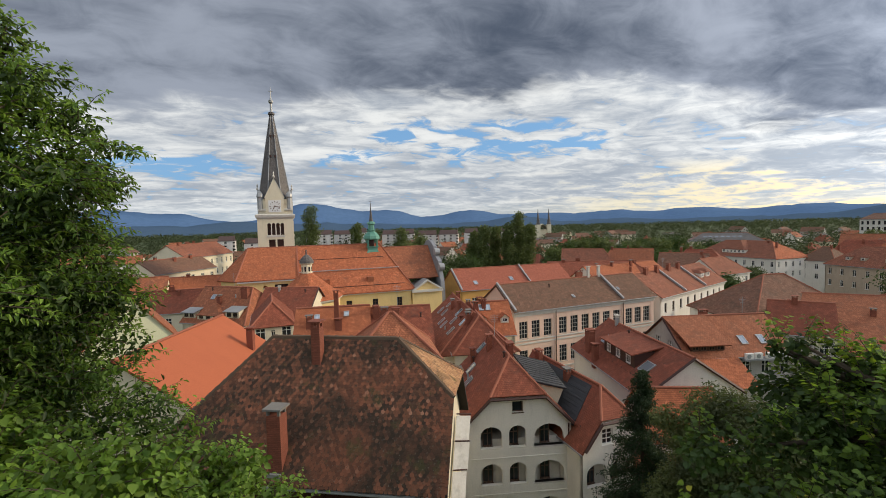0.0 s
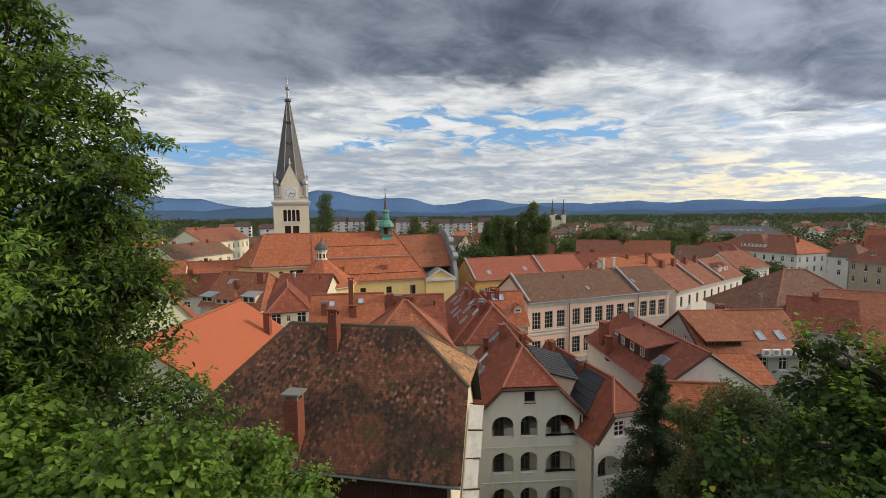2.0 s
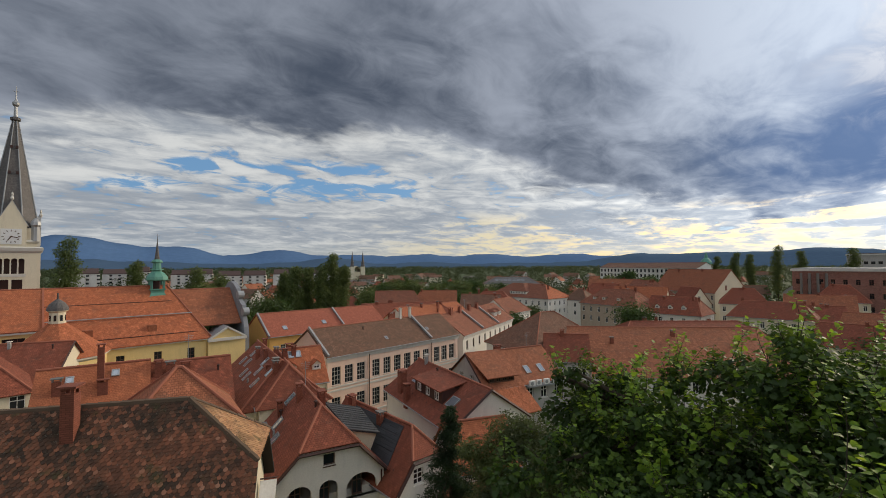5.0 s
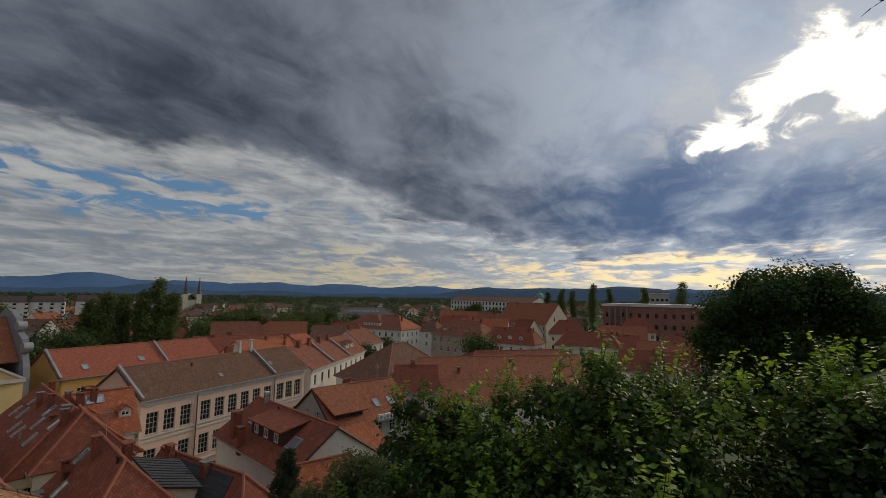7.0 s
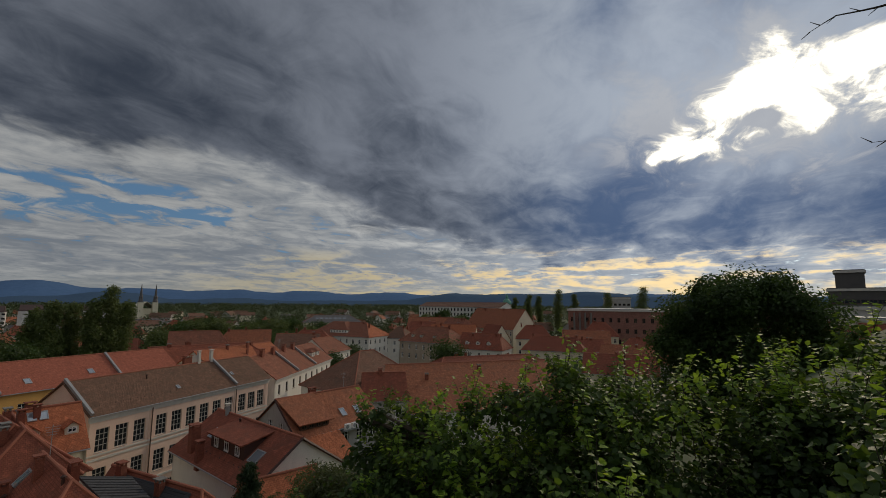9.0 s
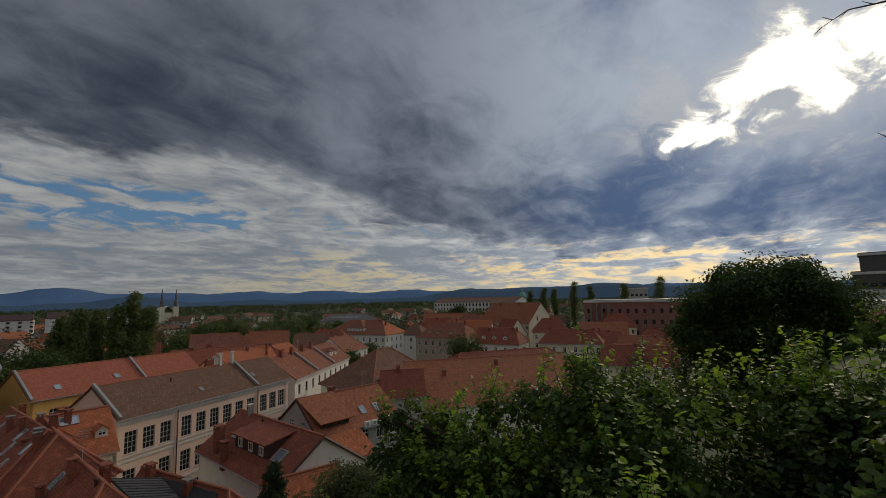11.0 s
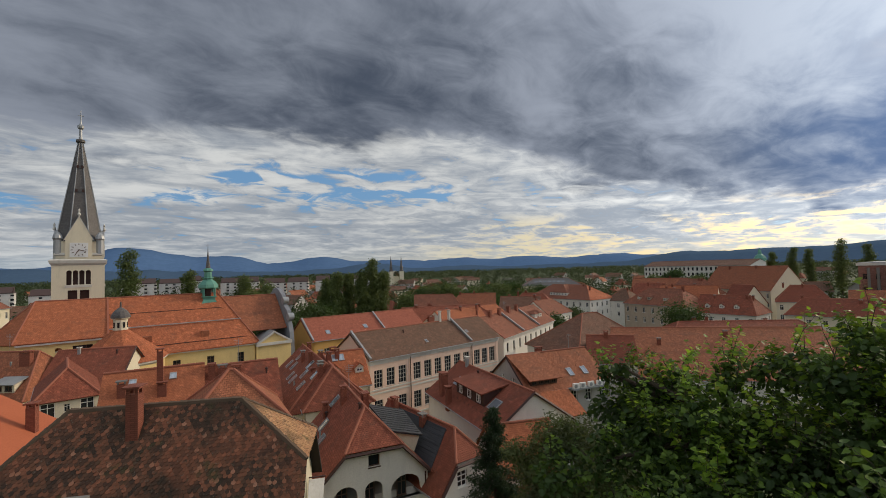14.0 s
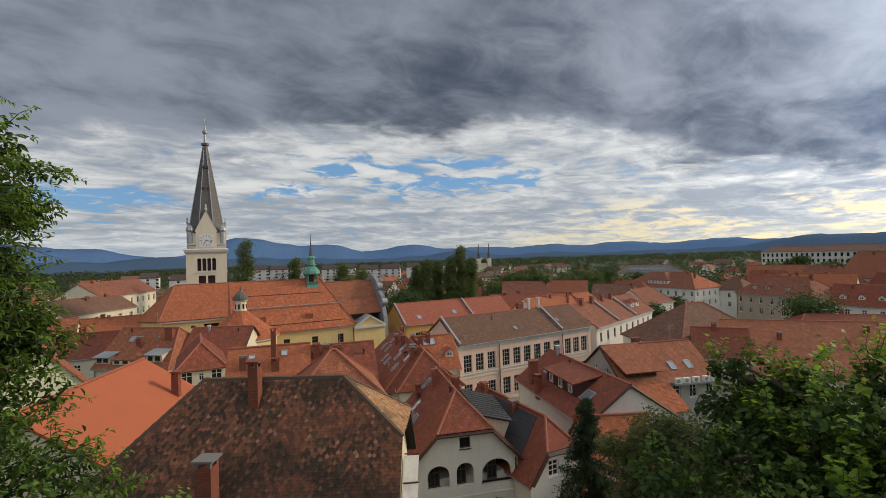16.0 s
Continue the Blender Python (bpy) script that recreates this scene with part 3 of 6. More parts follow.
g = Mesh()
radii = [0, 1.5, 3, 5, 7, 9, 12, 15, 18, 22, 26, 30, 36, 44, 55, 70, 90, 120, 170, 250, 400, 700, 1300, 2400, 4900]
ring = [[(r * math.cos(2 * math.pi * i / 72), r * math.sin(2 * math.pi * i / 72)) for i in range(72)] for r in radii]
far = lambda p: (p[0], p[1], ground_z(*p) if math.hypot(*p) < 300 else 0.0)
for inner, outer in zip(ring, ring[1:]):
    for i in range(72):
        j = (i + 1) % 72
        pts = [inner[i], outer[i], outer[j], inner[j]] if inner[0] != (0, 0) else [inner[0], outer[i], outer[j]]
        g.face(*[far(p) for p in pts])
lone("ground", g, LEAF_GROUND, "green and grey ground of the hill and the town", "ground", kind="structure")

# the blue of distance haze is painted into both hill colours
HILL_NEAR = surface("wooded hills with haze in the colour", (0.068, 0.112, 0.175), (0.058, 0.098, 0.155), 1.0, scale=0.004, spec=0.0, uses="Object")
HILL_FAR = surface("distant mountains with haze in the colour", (0.090, 0.160, 0.285), (0.078, 0.140, 0.255), 1.0, scale=0.003, spec=0.0, uses="Object")


def hills(name, label, far_r, low, mounds, material, ripple, seed):
    """A chain of hills: a ridge line from broad mounds (bearing, height in degrees, width), with slopes in front."""
    rows = []
    for i in range(0, 361):
        a = 100 - i * 0.62
        up = low + sum(t * math.exp(-((a - c) / w) ** 2) for c, t, w in mounds)
        up += ripple * (noise.noise((a * 0.16, seed, 0)) + 0.5 * noise.noise((a * 0.45, seed, 3)) + 0.22 * noise.noise((a * 1.3, seed, 5)))
        d = away(a)
        z = max(27 + far_r * math.tan(radians(max(up, 0.05))), 5)
        rows.append([(d.x * far_r * f, d.y * far_r * f, z * s) for f, s in ((0.86, 0.0), (0.90, 0.3 + 0.05 * noise.noise((a * 0.12, seed, 7))), (0.95, 0.72 + 0.04 * noise.noise((a * 0.15, seed, 9))), (1.0, 1.0), (1.04, 0.0))])
    n_r = len(rows[0])
    mesh = bpy.data.meshes.new(name)
    mesh.from_pydata([p for row in rows for p in row], [], [(i * n_r + k, (i + 1) * n_r + k, (i + 1) * n_r + k + 1, i * n_r + k + 1) for i in range(len(rows) - 1) for k in range(n_r - 1)])
    mesh.polygons.foreach_set("use_smooth", [True] * len(mesh.polygons))
    mesh.materials.append(material)
    return tagged(new(name, mesh), label, "hills", kind="structure")


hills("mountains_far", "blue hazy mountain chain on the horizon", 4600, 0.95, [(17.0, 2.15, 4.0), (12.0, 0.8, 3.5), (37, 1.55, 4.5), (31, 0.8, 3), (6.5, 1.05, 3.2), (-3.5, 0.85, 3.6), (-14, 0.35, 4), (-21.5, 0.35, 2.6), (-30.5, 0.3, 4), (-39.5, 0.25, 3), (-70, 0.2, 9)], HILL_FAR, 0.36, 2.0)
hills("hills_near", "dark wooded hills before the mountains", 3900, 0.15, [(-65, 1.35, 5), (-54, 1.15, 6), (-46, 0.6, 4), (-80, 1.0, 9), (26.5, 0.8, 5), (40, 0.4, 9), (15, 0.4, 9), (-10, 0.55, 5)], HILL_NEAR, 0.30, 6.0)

# ---- the houses of the old town ----
near = House("old_house", "old house with mossy brown tiled roof and red boards", (-13.03, 18.23), (-0.5, 16.25), 7.2, 17.45, 21.75, 4.0, (4.2, 2.3), WALL_CREAM, ROOF_DARK, 0.45, half=(0, 2.0))
near.cap_paint = surface("mossy ridge tile", (0.125, 0.080, 0.052), (0.075, 0.062, 0.038), 0.9, bump_size=0.02, scale=4.0)
near.build()

orange = House("house", "house under a plain bright orange tiled roof", (-13.2, 25.5), (-13.4, 38.3), 12.2, 15.6, 19.6, 2.0, (0, 0), WALL_CREAM, ROOF_BRIGHT, 0.4)
orange.build()
orange.chimney(10.3, 2.6, 1.5, 0.5, 0.5)

arcade = House("arcade_house", "white plastered house with arched loggias and red tiled roof", (-1.5, 44.82), (-0.54, 34.2), 10.6, 9.4, 15.65, 0.0, (0, 2.6), WALL_WHITE, ROOF_RED, 0.45, ridge_at=0.585, back_eave=11.0, half=(0, 2.35))
for z in (8.98, 5.93, 2.9):
    for x, w in ((4.0, 1.75), (6.15, 1.4), (8.75, 2.5)):
        arcade.holes["right"].append(arch(x, z, w, 1.78))
arcade.win("right", 6.2, 11.85, 0.9, 0.9, "plain", FRAME_BROWN, 0.2)
arcade.build()

second = House("arcade_house", "narrow white house with arched loggias and orange hipped roof", (6.4, 45.0), (10.3, 33.1), 6.2, 9.6, 13.5, 0.0, (0, 1.7), WALL_WHITE, ROOF_RED, 0.3, ridge_at=0.479, back_eave=9.5, half=(0, 1.95))
second.win("right", 2.3, 9.5, 1.0, 1.25, "six")
for z in (6.3, 3.1):
    for x in (1.3, 3.5):
        second.holes["right"].append(arch(x, z, 1.9, 1.8))
second.build()

red = House("house", "house with a dark red roof and a long shed dormer", (15.6, 53.0), (16.9, 37.2), 8.8, 12.0, 15.0, 0.0, (0, 0), WALL_WHITE, ROOF_RED, 0.4)
red.build()

rust = House("house", "house with a rust-coloured tiled roof and white gable", (27.1, 49.0), (39.6, 49.7), 10.2, 11.58, 15.0, 0.0, (0, 0), WALL_GREY, ROOF_RUST, 0.4, ridge_at=0.461, back_eave=11.0)
rust.win("left", 4.2, 11.0, 0.9, 1.4).win("left", 6.8, 11.0, 0.9, 1.4)
rust.row("front", 7.0, 11.6, 3, 9.2, 1.0, 1.5)
rust.build()

school = House("school_building", "long pale pink building with rows of tall windows", (10.3, 65.1), (36.3, 76.2), 10.0, 14.1, 17.3, 0.0, (0, 0), WALL_PINK, ROOF_BROWN, 0.5, category="building", trim=STONE)
for z in (9.6, 5.2, 1.0):
    for x in (1.6, 3.8, 6.0, 8.9, 11.1, 13.3, 15.5, 17.7, 19.9, 22.6, 24.6, 26.6):
        school.win("front", x, z, 1.5, 2.6, "school", FRAME_GREY)
school.build()

white = House("corner_house", "white corner house with a row of dark windows", (38.1, 77.4), (61.5, 96.6), 10.0, 13.5, 16.9, 0.0, (0, 0), WALL_WHITE, ROOF_WORN, 0.5, category="building", trim=STONE)
for z in (10.3, 6.5, 2.5):
    for i in range(9):
        white.win("front", 2.0 + i * 3.2, z, 0.9, 1.7, "plain", FRAME_BROWN)
white.build()

ochre = House("house", "ochre yellow house under a bright orange roof with grey gable", (3.65, 93.1), (30.0, 102.5), 12.0, 13.2, 17.0, 0.0, (0, 0), WALL_OCHRE, ROOF_SALMON, 0.4)
ochre.row("front", 3, 24, 8, 9.5, 1.1, 1.8)
ochre.build()

dormers = House("house", "house with a worn red roof and flat-topped dormers", (-42.1, 70.2), (-30.4, 66.2), 10.0, 12.9, 17.6, 0.0, (0, 2.5), WALL_CREAM, ROOF_RUST, 0.4)
dormers.build()
cream = House("house", "cream house with a hipped wing and red tiled roof", (-30.0, 67.6), (-21.3, 66.9), 11.0, 13.2, 17.3, 0.0, (0, 0), WALL_CREAM, ROOF_RED, 0.3)
cream.build()
wing = House("house", "cream wing with hipped red roof and white windows", (-28.0, 64.2), (-24.3, 54.9), 5.07, 14.9, 17.4, 0.0, (0, 2.6), WALL_CREAM, ROOF_RED, 0.3)
wing.win("right", 1.0, 13.0, 1.15, 1.5).win("right", 2.5, 13.4, 0.5, 0.8).win("right", 4.1, 13.0, 1.15, 1.5)
wing.build()
mid_a = House("house", "house under a smooth orange roof", (-15.8, 44.4), (-8.0, 45.6), 10.0, 13.2, 18.0, 0.0, (0, 0), WALL_CREAM, ROOF_ORANGE, 0.3)
mid_a.build()
mid_b = House("house", "narrow house under a red tiled roof", (-7.8, 46.2), (-1.2, 47.2), 9.5, 13.0, 17.6, 0.0, (0, 0), WALL_CREAM, ROOF_RED, 0.3)
mid_b.build()
back_wing = House("house", "small house with pale brown hipped roof", (-6.6, 29.2), (-0.4, 30.4), 6.4, 17.7, 20.5, 3.0, (3, 3), WALL_CREAM, ROOF_RUST, 0.3)
back_wing.build()
pyramid = House("house", "house with a tall brown hipped roof", (46.5, 65.5), (65.0, 67.0), 15.5, 11.2, 17.3, 0.0, (7.8, 7.2), WALL_WHITE, ROOF_MOSS, 0.4)
pyramid.hip_paint = ROOF_ORANGE
pyramid.build()
low_house = House("house", "low house with orange tiled roof below the trees", (15.6, 33.6), (21.5, 33.0), 6.0, 10.0, 12.9, 0.0, (0, 0), WALL_WHITE, ROOF_ORANGE, 0.35)
low_house.win("left", 3.0, 9.2, 0.8, 1.0)
low_house.build()
porch = House("house", "small lean-to house with rust tiled roof", (13.4, 29.6), (17.6, 29.2), 4.0, 7.6, 9.8, 0.0, (0, 0), WALL_WHITE, ROOF_RUST, 0.3)
porch.build()

# the roof furniture of the near houses
near.chimney(6.2, 0.08, 2.1, 0.58, 0.55, top=STONE_GREY)
near.chimney(6.75, 2.9, 1.6, 0.42, 0.45)
mid_a.chimney(4.4, 3.4, 3.4, 0.5, 0.5)
for x, y in ((9.6, 3.0), (7.6, 3.6), (5.6, 5.0)):
    arcade.skylight(x - 4.5, y, 0.85, 1.25)
arcade.chimney(5.2, 6.9, 0.9, 0.9, 0.5)
arcade.chimney(3.2, 5.4, 1.3, 0.5, 0.5)
red.skylight(4.1, 2.3, 1.5, 1.2)
red.skylight(12.9, 1.9, 1.4, 1.3)
red.dormer(8.6, 1.3, 6.4, 1.5, "shed", wall=WOOD_DARK, wins=3)
red.chimney(2.4, 4.2, 0.9, 0.35, 0.35, METAL)
red.chimney(3.5, 0.5, 2.2, 0.9, 0.8)
red.chimney(6.0, 0.0, 1.6, 0.6, 0.6)
# the broad raised dormer runs down from the ridge over a dark window band
rm = rust.m
raised = rust.put("dormer", Mesh().box((0.7, 0.45, 10.4), (4.7, 3.9, 12.75), rm), WOOD_DARK, "dark boarded dormer front")
part("dormer_roof", Mesh().slab([rm @ Vector(q) for q in ((0.2, -0.25, 12.74), (5.1, -0.25, 12.74), (5.1, 4.75, 15.16), (-0.2, 4.75, 15.16))], 0.14), ROOF_RUST, raised, "rust-coloured tiled dormer roof")
for k in range(4):
    window(raised, rm @ Matrix.Translation((0, 0.39, 0)), 1.25 + k * 0.97, 12.02, 0.72, 0.62, "cross", FRAME_BROWN, 0.0)
rust.put("lower_roof", Mesh().slab([rm @ Vector(q) for q in ((-0.2, -3.6, 9.0), (6.0, -3.6, 9.0), (5.6, 0.3, 11.84), (-0.2, 0.3, 11.84))], 0.14), ROOF_ORANGE, "orange tiled roof below the dormer")
rust.put("wall", Mesh().box((0.1, -3.0, 4.0), (5.4, -0.01, 9.0), rm), WALL_GREY)
ledge = rust.put("ledge", Mesh().box((6.2, -0.9, 10.95), (12.4, -0.003, 11.1), rust.m), METAL)
for x in (6.8, 7.9, 9.2, 10.6, 11.8):
    unit = thing("air_conditioner", "white air conditioning unit on the roof ledge", "air conditioner", rust.m @ Matrix.Translation((x, -0.62, 11.1)), "air conditioners")
    part("casing", Mesh().box((-0.42, -0.16, 0.05), (0.42, 0.16, 0.7)), FRAME_WHITE, unit)
    part("fan_grille", Mesh().rod((-0.1, -0.165, 0.37), (-0.1, -0.19, 0.37), 0.24, sides=14), METAL, unit)
    for k in (-0.3, 0.3):
        part("foot", Mesh().box((k - 0.04, -0.16, 0.0), (k + 0.04, 0.16, 0.05)), METAL, unit)
rust.skylight(7.6, 1.5, 0.8, 1.3)
rust.skylight(9.9, 1.5, 0.8, 1.3)
rust.chimney(5.4, 5.4, 0.9, 0.9, 0.6)
school.chimney(16.5, 5.3, 1.2, 1.3, 0.5)
school.chimney(18.3, 5.0, 1.6, 0.4, 0.4, STONE)
school.chimney(20.6, 5.0, 1.6, 0.4, 0.4, STONE)
school.skylight(12.0, 1.3, 0.5, 0.7)
school.skylight(22.0, 1.9, 0.5, 0.7)
ochre.skylight(4.0, 1.6, 0.9, 1.2)
ochre.skylight(13.0, 2.1, 0.9, 1.2)
dormers.dormer(1.2, 0.3, 2.4, 1.1, "shed", METAL, WALL_CREAM, 2, FRAME_BROWN)
dormers.dormer(9.6, 0.6, 2.6, 1.2, "shed", METAL, WALL_CREAM, 2, FRAME_BROWN)
dormers.dormer(5.2, 0.2, 4.4, 0.8, "hip", ROOF_RUST, WALL_CREAM, 3, FRAME_BROWN)
dormers.skylight(3.2, 3.4, 0.8, 1.0)
dormers.chimney(9.5, 3.6, 1.4, 1.3, 0.6)
cream.chimney(2.5, 4.9, 0.6, 0.3, 0.3, METAL)
mid_a.skylight(2.2, 4.0, 0.6, 0.7)
mid_a.skylight(5.4, 4.2, 0.6, 0.7)
mid_b.chimney(0.5, 3.8, 1.1, 0.6, 0.6)

# vents, stacks and aerials on the roofs
for house, x, y in ((second, 3.0, 1.9), (second, 5.0, 1.9), (second, 7.0, 1.85), (arcade, 7.4, 5.9), (arcade, 2.2, 4.0), (red, 6.0, 3.8), (mid_b, 5.6, 3.6), (cream, 7.0, 4.6), (dormers, 2.0, 4.4), (school, 9.0, 3.6)):
    z = house.top(x, y)
    c = house.m @ Vector((x, y, z))
    v = Mesh().rod(c - Vector((0, 0, 0.2)), c + Vector((0, 0, 0.45)), 0.09, sides=8).lathe([(0.16, c.z + 0.45), (0.16, c.z + 0.52), (0.03, c.z + 0.62)], 8, (c.x, c.y))
    house.put("roof_vent", v, WOOD_DARK)
for house, x, y, h in ((arcade, 1.5, 6.3, 2.4), (mid_b, 3.0, 4.7, 2.6), (rust, 10.0, 4.7, 2.2), (white, 12.0, 5.0, 2.4), (dormers, 6.0, 5.0, 2.4)):
    c = house.m @ Vector((x, y, house.top(x, y)))
    v = Mesh().rod(c, c + Vector((0, 0, h)), 0.025, sides=5)
    for k in range(4):
        v.rod(c + Vector((-0.45 + 0.06 * k, 0, h - 0.15 - 0.18 * k)), c + Vector((0.45 - 0.06 * k, 0, h - 0.15 - 0.18 * k)), 0.012, sides=4)
    house.put("aerial", v, METAL)
# snow guards in rows along the lower slopes
for house in (red, second, orange, ochre, school):
    rail = Mesh()
    for k in range(int(house.long / 0.9)):
        x = 0.5 + k * 0.9
        c = house.m @ Vector((x, 0.7, house.top(x, 0.7) + 0.12))
        rail.rod(c, c + Vector((0, 0, 0.14)), 0.03, sides=4)
    house.put("snow_guard", rail, WOOD_DARK)

# fire walls across the ochre and the white house
for house, places in ((ochre, (0.0, 17.0)), (white, (9.5, 19.0))):
    for x0 in places:
        tilt = house.m @ Matrix.Translation((x0, -0.4, house.top(0, 0) - 0.12)) @ Matrix.Rotation(math.atan(house.slope), 4, "X")
        house.put("verge_wall", Mesh().box((-0.16, 0, 0.0), (0.16, math.hypot(house.mid + 0.4, house.ridge - house.eave), 0.34), tilt), METAL)
for x in (22.5, 25.5):
    white.dormer(x, 1.5, 1.6, 1.1, "hip")
for x in (4.0, 8.5, 13.5, 18.0):
    white.chimney(x, 4.6, 1.2, 0.9, 0.6)
# white bands between the school's storeys, pilasters and rain pipes
trim_m = school.m
bands = Mesh().box((0.02, -0.10, 8.7), (school.long - 0.02, -0.003, 8.95), trim_m).box((0.02, -0.10, 4.35), (school.long - 0.02, -0.003, 4.6), trim_m).box((0.02, -0.14, 9.25), (school.long - 0.02, -0.003, 9.42), trim_m)
school.put("string_course", bands, STONE)
for x in (0.35, 7.45, 21.2, 27.9):
    school.put("pilaster", Mesh().box((x - 0.3, -0.07, 0.2), (x + 0.3, -0.003, 13.2), trim_m), WALL_PINK)
for x in (7.45, 21.2):
    school.put("rain_pipe", Mesh().rod(trim_m @ Vector((x, -0.16, 0.1)), trim_m @ Vector((x, -0.16, 13.4)), 0.07), FRAME_BROWN)
for y0 in (0.0, 20.9):
    verge = Mesh().box((y0 - 0.1, -0.4, 0.0), (y0 + 0.15, 0.0, 0.01), trim_m)
    slope_len = math.hypot(5.5, 3.5)
    tilt = trim_m @ Matrix.Translation((y0, -0.4, school.top(0, 0) - 0.12)) @ Matrix.Rotation(math.atan(school.slope), 4, "X")
    school.put("verge_wall", Mesh().box((-0.15, 0, 0.0), (0.15, slope_len, 0.32), tilt), METAL)
# loggia doors and flower boxes of the arcade houses
for house, side, rows in ((arcade, "right", [(x, z) for z in (8.98, 5.93, 2.9) for x in (4.0, 6.15, 8.75)]), (second, "right", [(x, z) for z in (6.3, 3.1) for x in (1.3, 3.5)])):
    sm = house.sides()[side]
    for x, z in rows:
        window(house.ob, house.inv @ sm @ Matrix.Translation((0, 0.62, 0)), x - 0.2, z - 0.05, 0.8, 1.55, "cross", FRAME_BROWN, 0.0)
    for x, z in rows[2::3]:
        house.put("parapet", Mesh().box((x - 1.3, -0.03, z - 0.12), (x + 1.3, 0.38, z), sm), STONE)
arcade.put("string_course", Mesh().box((2.3, -0.05, 8.1), (10.55, -0.003, 8.22), arcade.sides()["right"]).box((2.3, -0.05, 5.1), (10.55, -0.003, 5.22), arcade.sides()["right"]), WALL_WHITE)
for house in (arcade, second):
    sm = house.sides()["right"]
    rp = Mesh().rod(sm @ Vector((house.depth - 0.25, -0.1, 0.2)), sm @ Vector((house.depth - 0.25, -0.1, house.back - 0.3)), 0.06, sides=7)
    house.put("rain_pipe", rp, WOOD_DARK)
    # dark verge boards under the half-hipped gable
    p = [(-0.05, house.eave - 0.05), (house.mid * (1 - house.gone(1)), house.hip_z(1) - 0.05), (house.mid + (house.depth - house.mid) * house.gone(1, True), house.hip_z(1) - 0.05), (house.depth + 0.05, house.back - 0.05)]
    vb = Mesh()
    for q, w in zip(p, p[1:]):
        vb.rod(sm @ Vector((q[0], -0.43, q[1] - 0.13)), sm @ Vector((w[0], -0.43, w[1] - 0.13)), 0.13, sides=4)
    house.put("verge_board", vb, WOOD_DARK)
for house, side in ((red, "right"), (rust, "left"), (cream, "right")):
    sm = house.sides()[side]
    peak = house.mid if side == "right" else house.depth - house.mid
    ends = (house.eave, house.back) if side == "right" else (house.back, house.eave)
    vb = Mesh()
    for a, b in (((-0.3, ends[0] - 0.25), (peak, house.ridge - 0.02)), ((peak, house.ridge - 0.02), (house.depth + 0.3, ends[1] - 0.25))):
        vb.rod(sm @ Vector((a[0], -0.24, a[1])), sm @ Vector((b[0], -0.24, b[1])), 0.13, sides=4)
    house.put("verge_board", vb, WOOD_DARK)
# the standing-seam dormer between the arcade houses
dm = arcade.m
shed = [(4.6, 7.4, 14.75), (4.2, 10.8, 13.65), (9.2, 10.8, 13.0), (9.2, 8.1, 13.75)]
ob = arcade.put("dormer", Mesh().slab([dm @ Vector((x + (0.25 if x < 6 else -0.25), y - 0.2, z - 0.15)) for x, y, z in shed], 1.7), WALL_CREAM)
part("dormer_roof", Mesh().slab([dm @ Vector(q) for q in shed], 0.12), ROOF_GREY, ob, "dark grey metal dormer roof")
lead = Mesh()
for k in range(12):
    f = k / 11
    lead.rod(dm @ (Vector(shed[0]).lerp(Vector(shed[3]), f) + Vector((0, 0, 0.03))), dm @ (Vector(shed[1]).lerp(Vector(shed[2]), f) + Vector((0, 0, 0.03))), 0.035, sides=4)
part("standing_seam", lead, ROOF_GREY, ob)
panels = second.put("roof_panel", Mesh().slab([second.m @ Vector((x, y, second.top(x, y) + 0.17)) for x, y in ((1.0, 0.5), (10.5, 0.5), (10.0, 2.7), (1.0, 2.7))], 0.08), ROOF_GREY, "dark grey metal roof panels")
for k in range(6):
    y = 0.6 + k * 0.4
    part("panel_joint", Mesh().rod(second.m @ Vector((1.0, y, second.top(1, y) + 0.2)), second.m @ Vector((10.2, y, second.top(1, y) + 0.2)), 0.03, sides=4), ROOF_GREY, panels).matrix_local = Matrix()
# grey sheets on the gable of the old house
gm = near.sides()["right"]
rng = random.Random(4)
for i in range(5):
    f0, f1 = i / 5, (i + 1) / 5
    top, low = Vector((5.2, -0.12, 17.6)), Vector((0.8, -0.12, 12.9))
    p, q = top.lerp(low, f0), top.lerp(low, f1)
    reach = Vector((0.5, -0.62 - rng.uniform(-0.06, 0.10), -0.2))
    q2, p2 = q + reach, p + reach + Vector((0, rng.uniform(-0.05, 0.08), 0))
    lift_i = Vector((0, 0, 0.05 * (i % 2)))
    near.put("metal_sheet", Mesh().slab([gm @ (v + lift_i) for v in (p, q, q2, p2)], 0.03), SHEETING, "weathered pale metal sheet")
    near.put("batten", Mesh().rod(gm @ (p + Vector((0, 0, 0.08))), gm @ (p2 + Vector((0, -0.02, 0.08))), 0.035, sides=5), WOOD_DARK)
near.put("flashing", Mesh().box((6.42, 0.0, near.top(6.2, 0.08) - 0.45), (6.98, 0.16, near.top(6.2, 0.08) - 0.2), near.m @ Matrix.Translation((-0.5, -0.35, 0))), METAL)
# boards of the street wall, each by itself
for i in range(34):
    x = 0.15 + i * 0.365
    near.put("board", Mesh().box((x, -0.045 - 0.008 * (i % 2), 13.0), (x + 0.345, -0.003, 17.2), near.m), WOOD_RED)

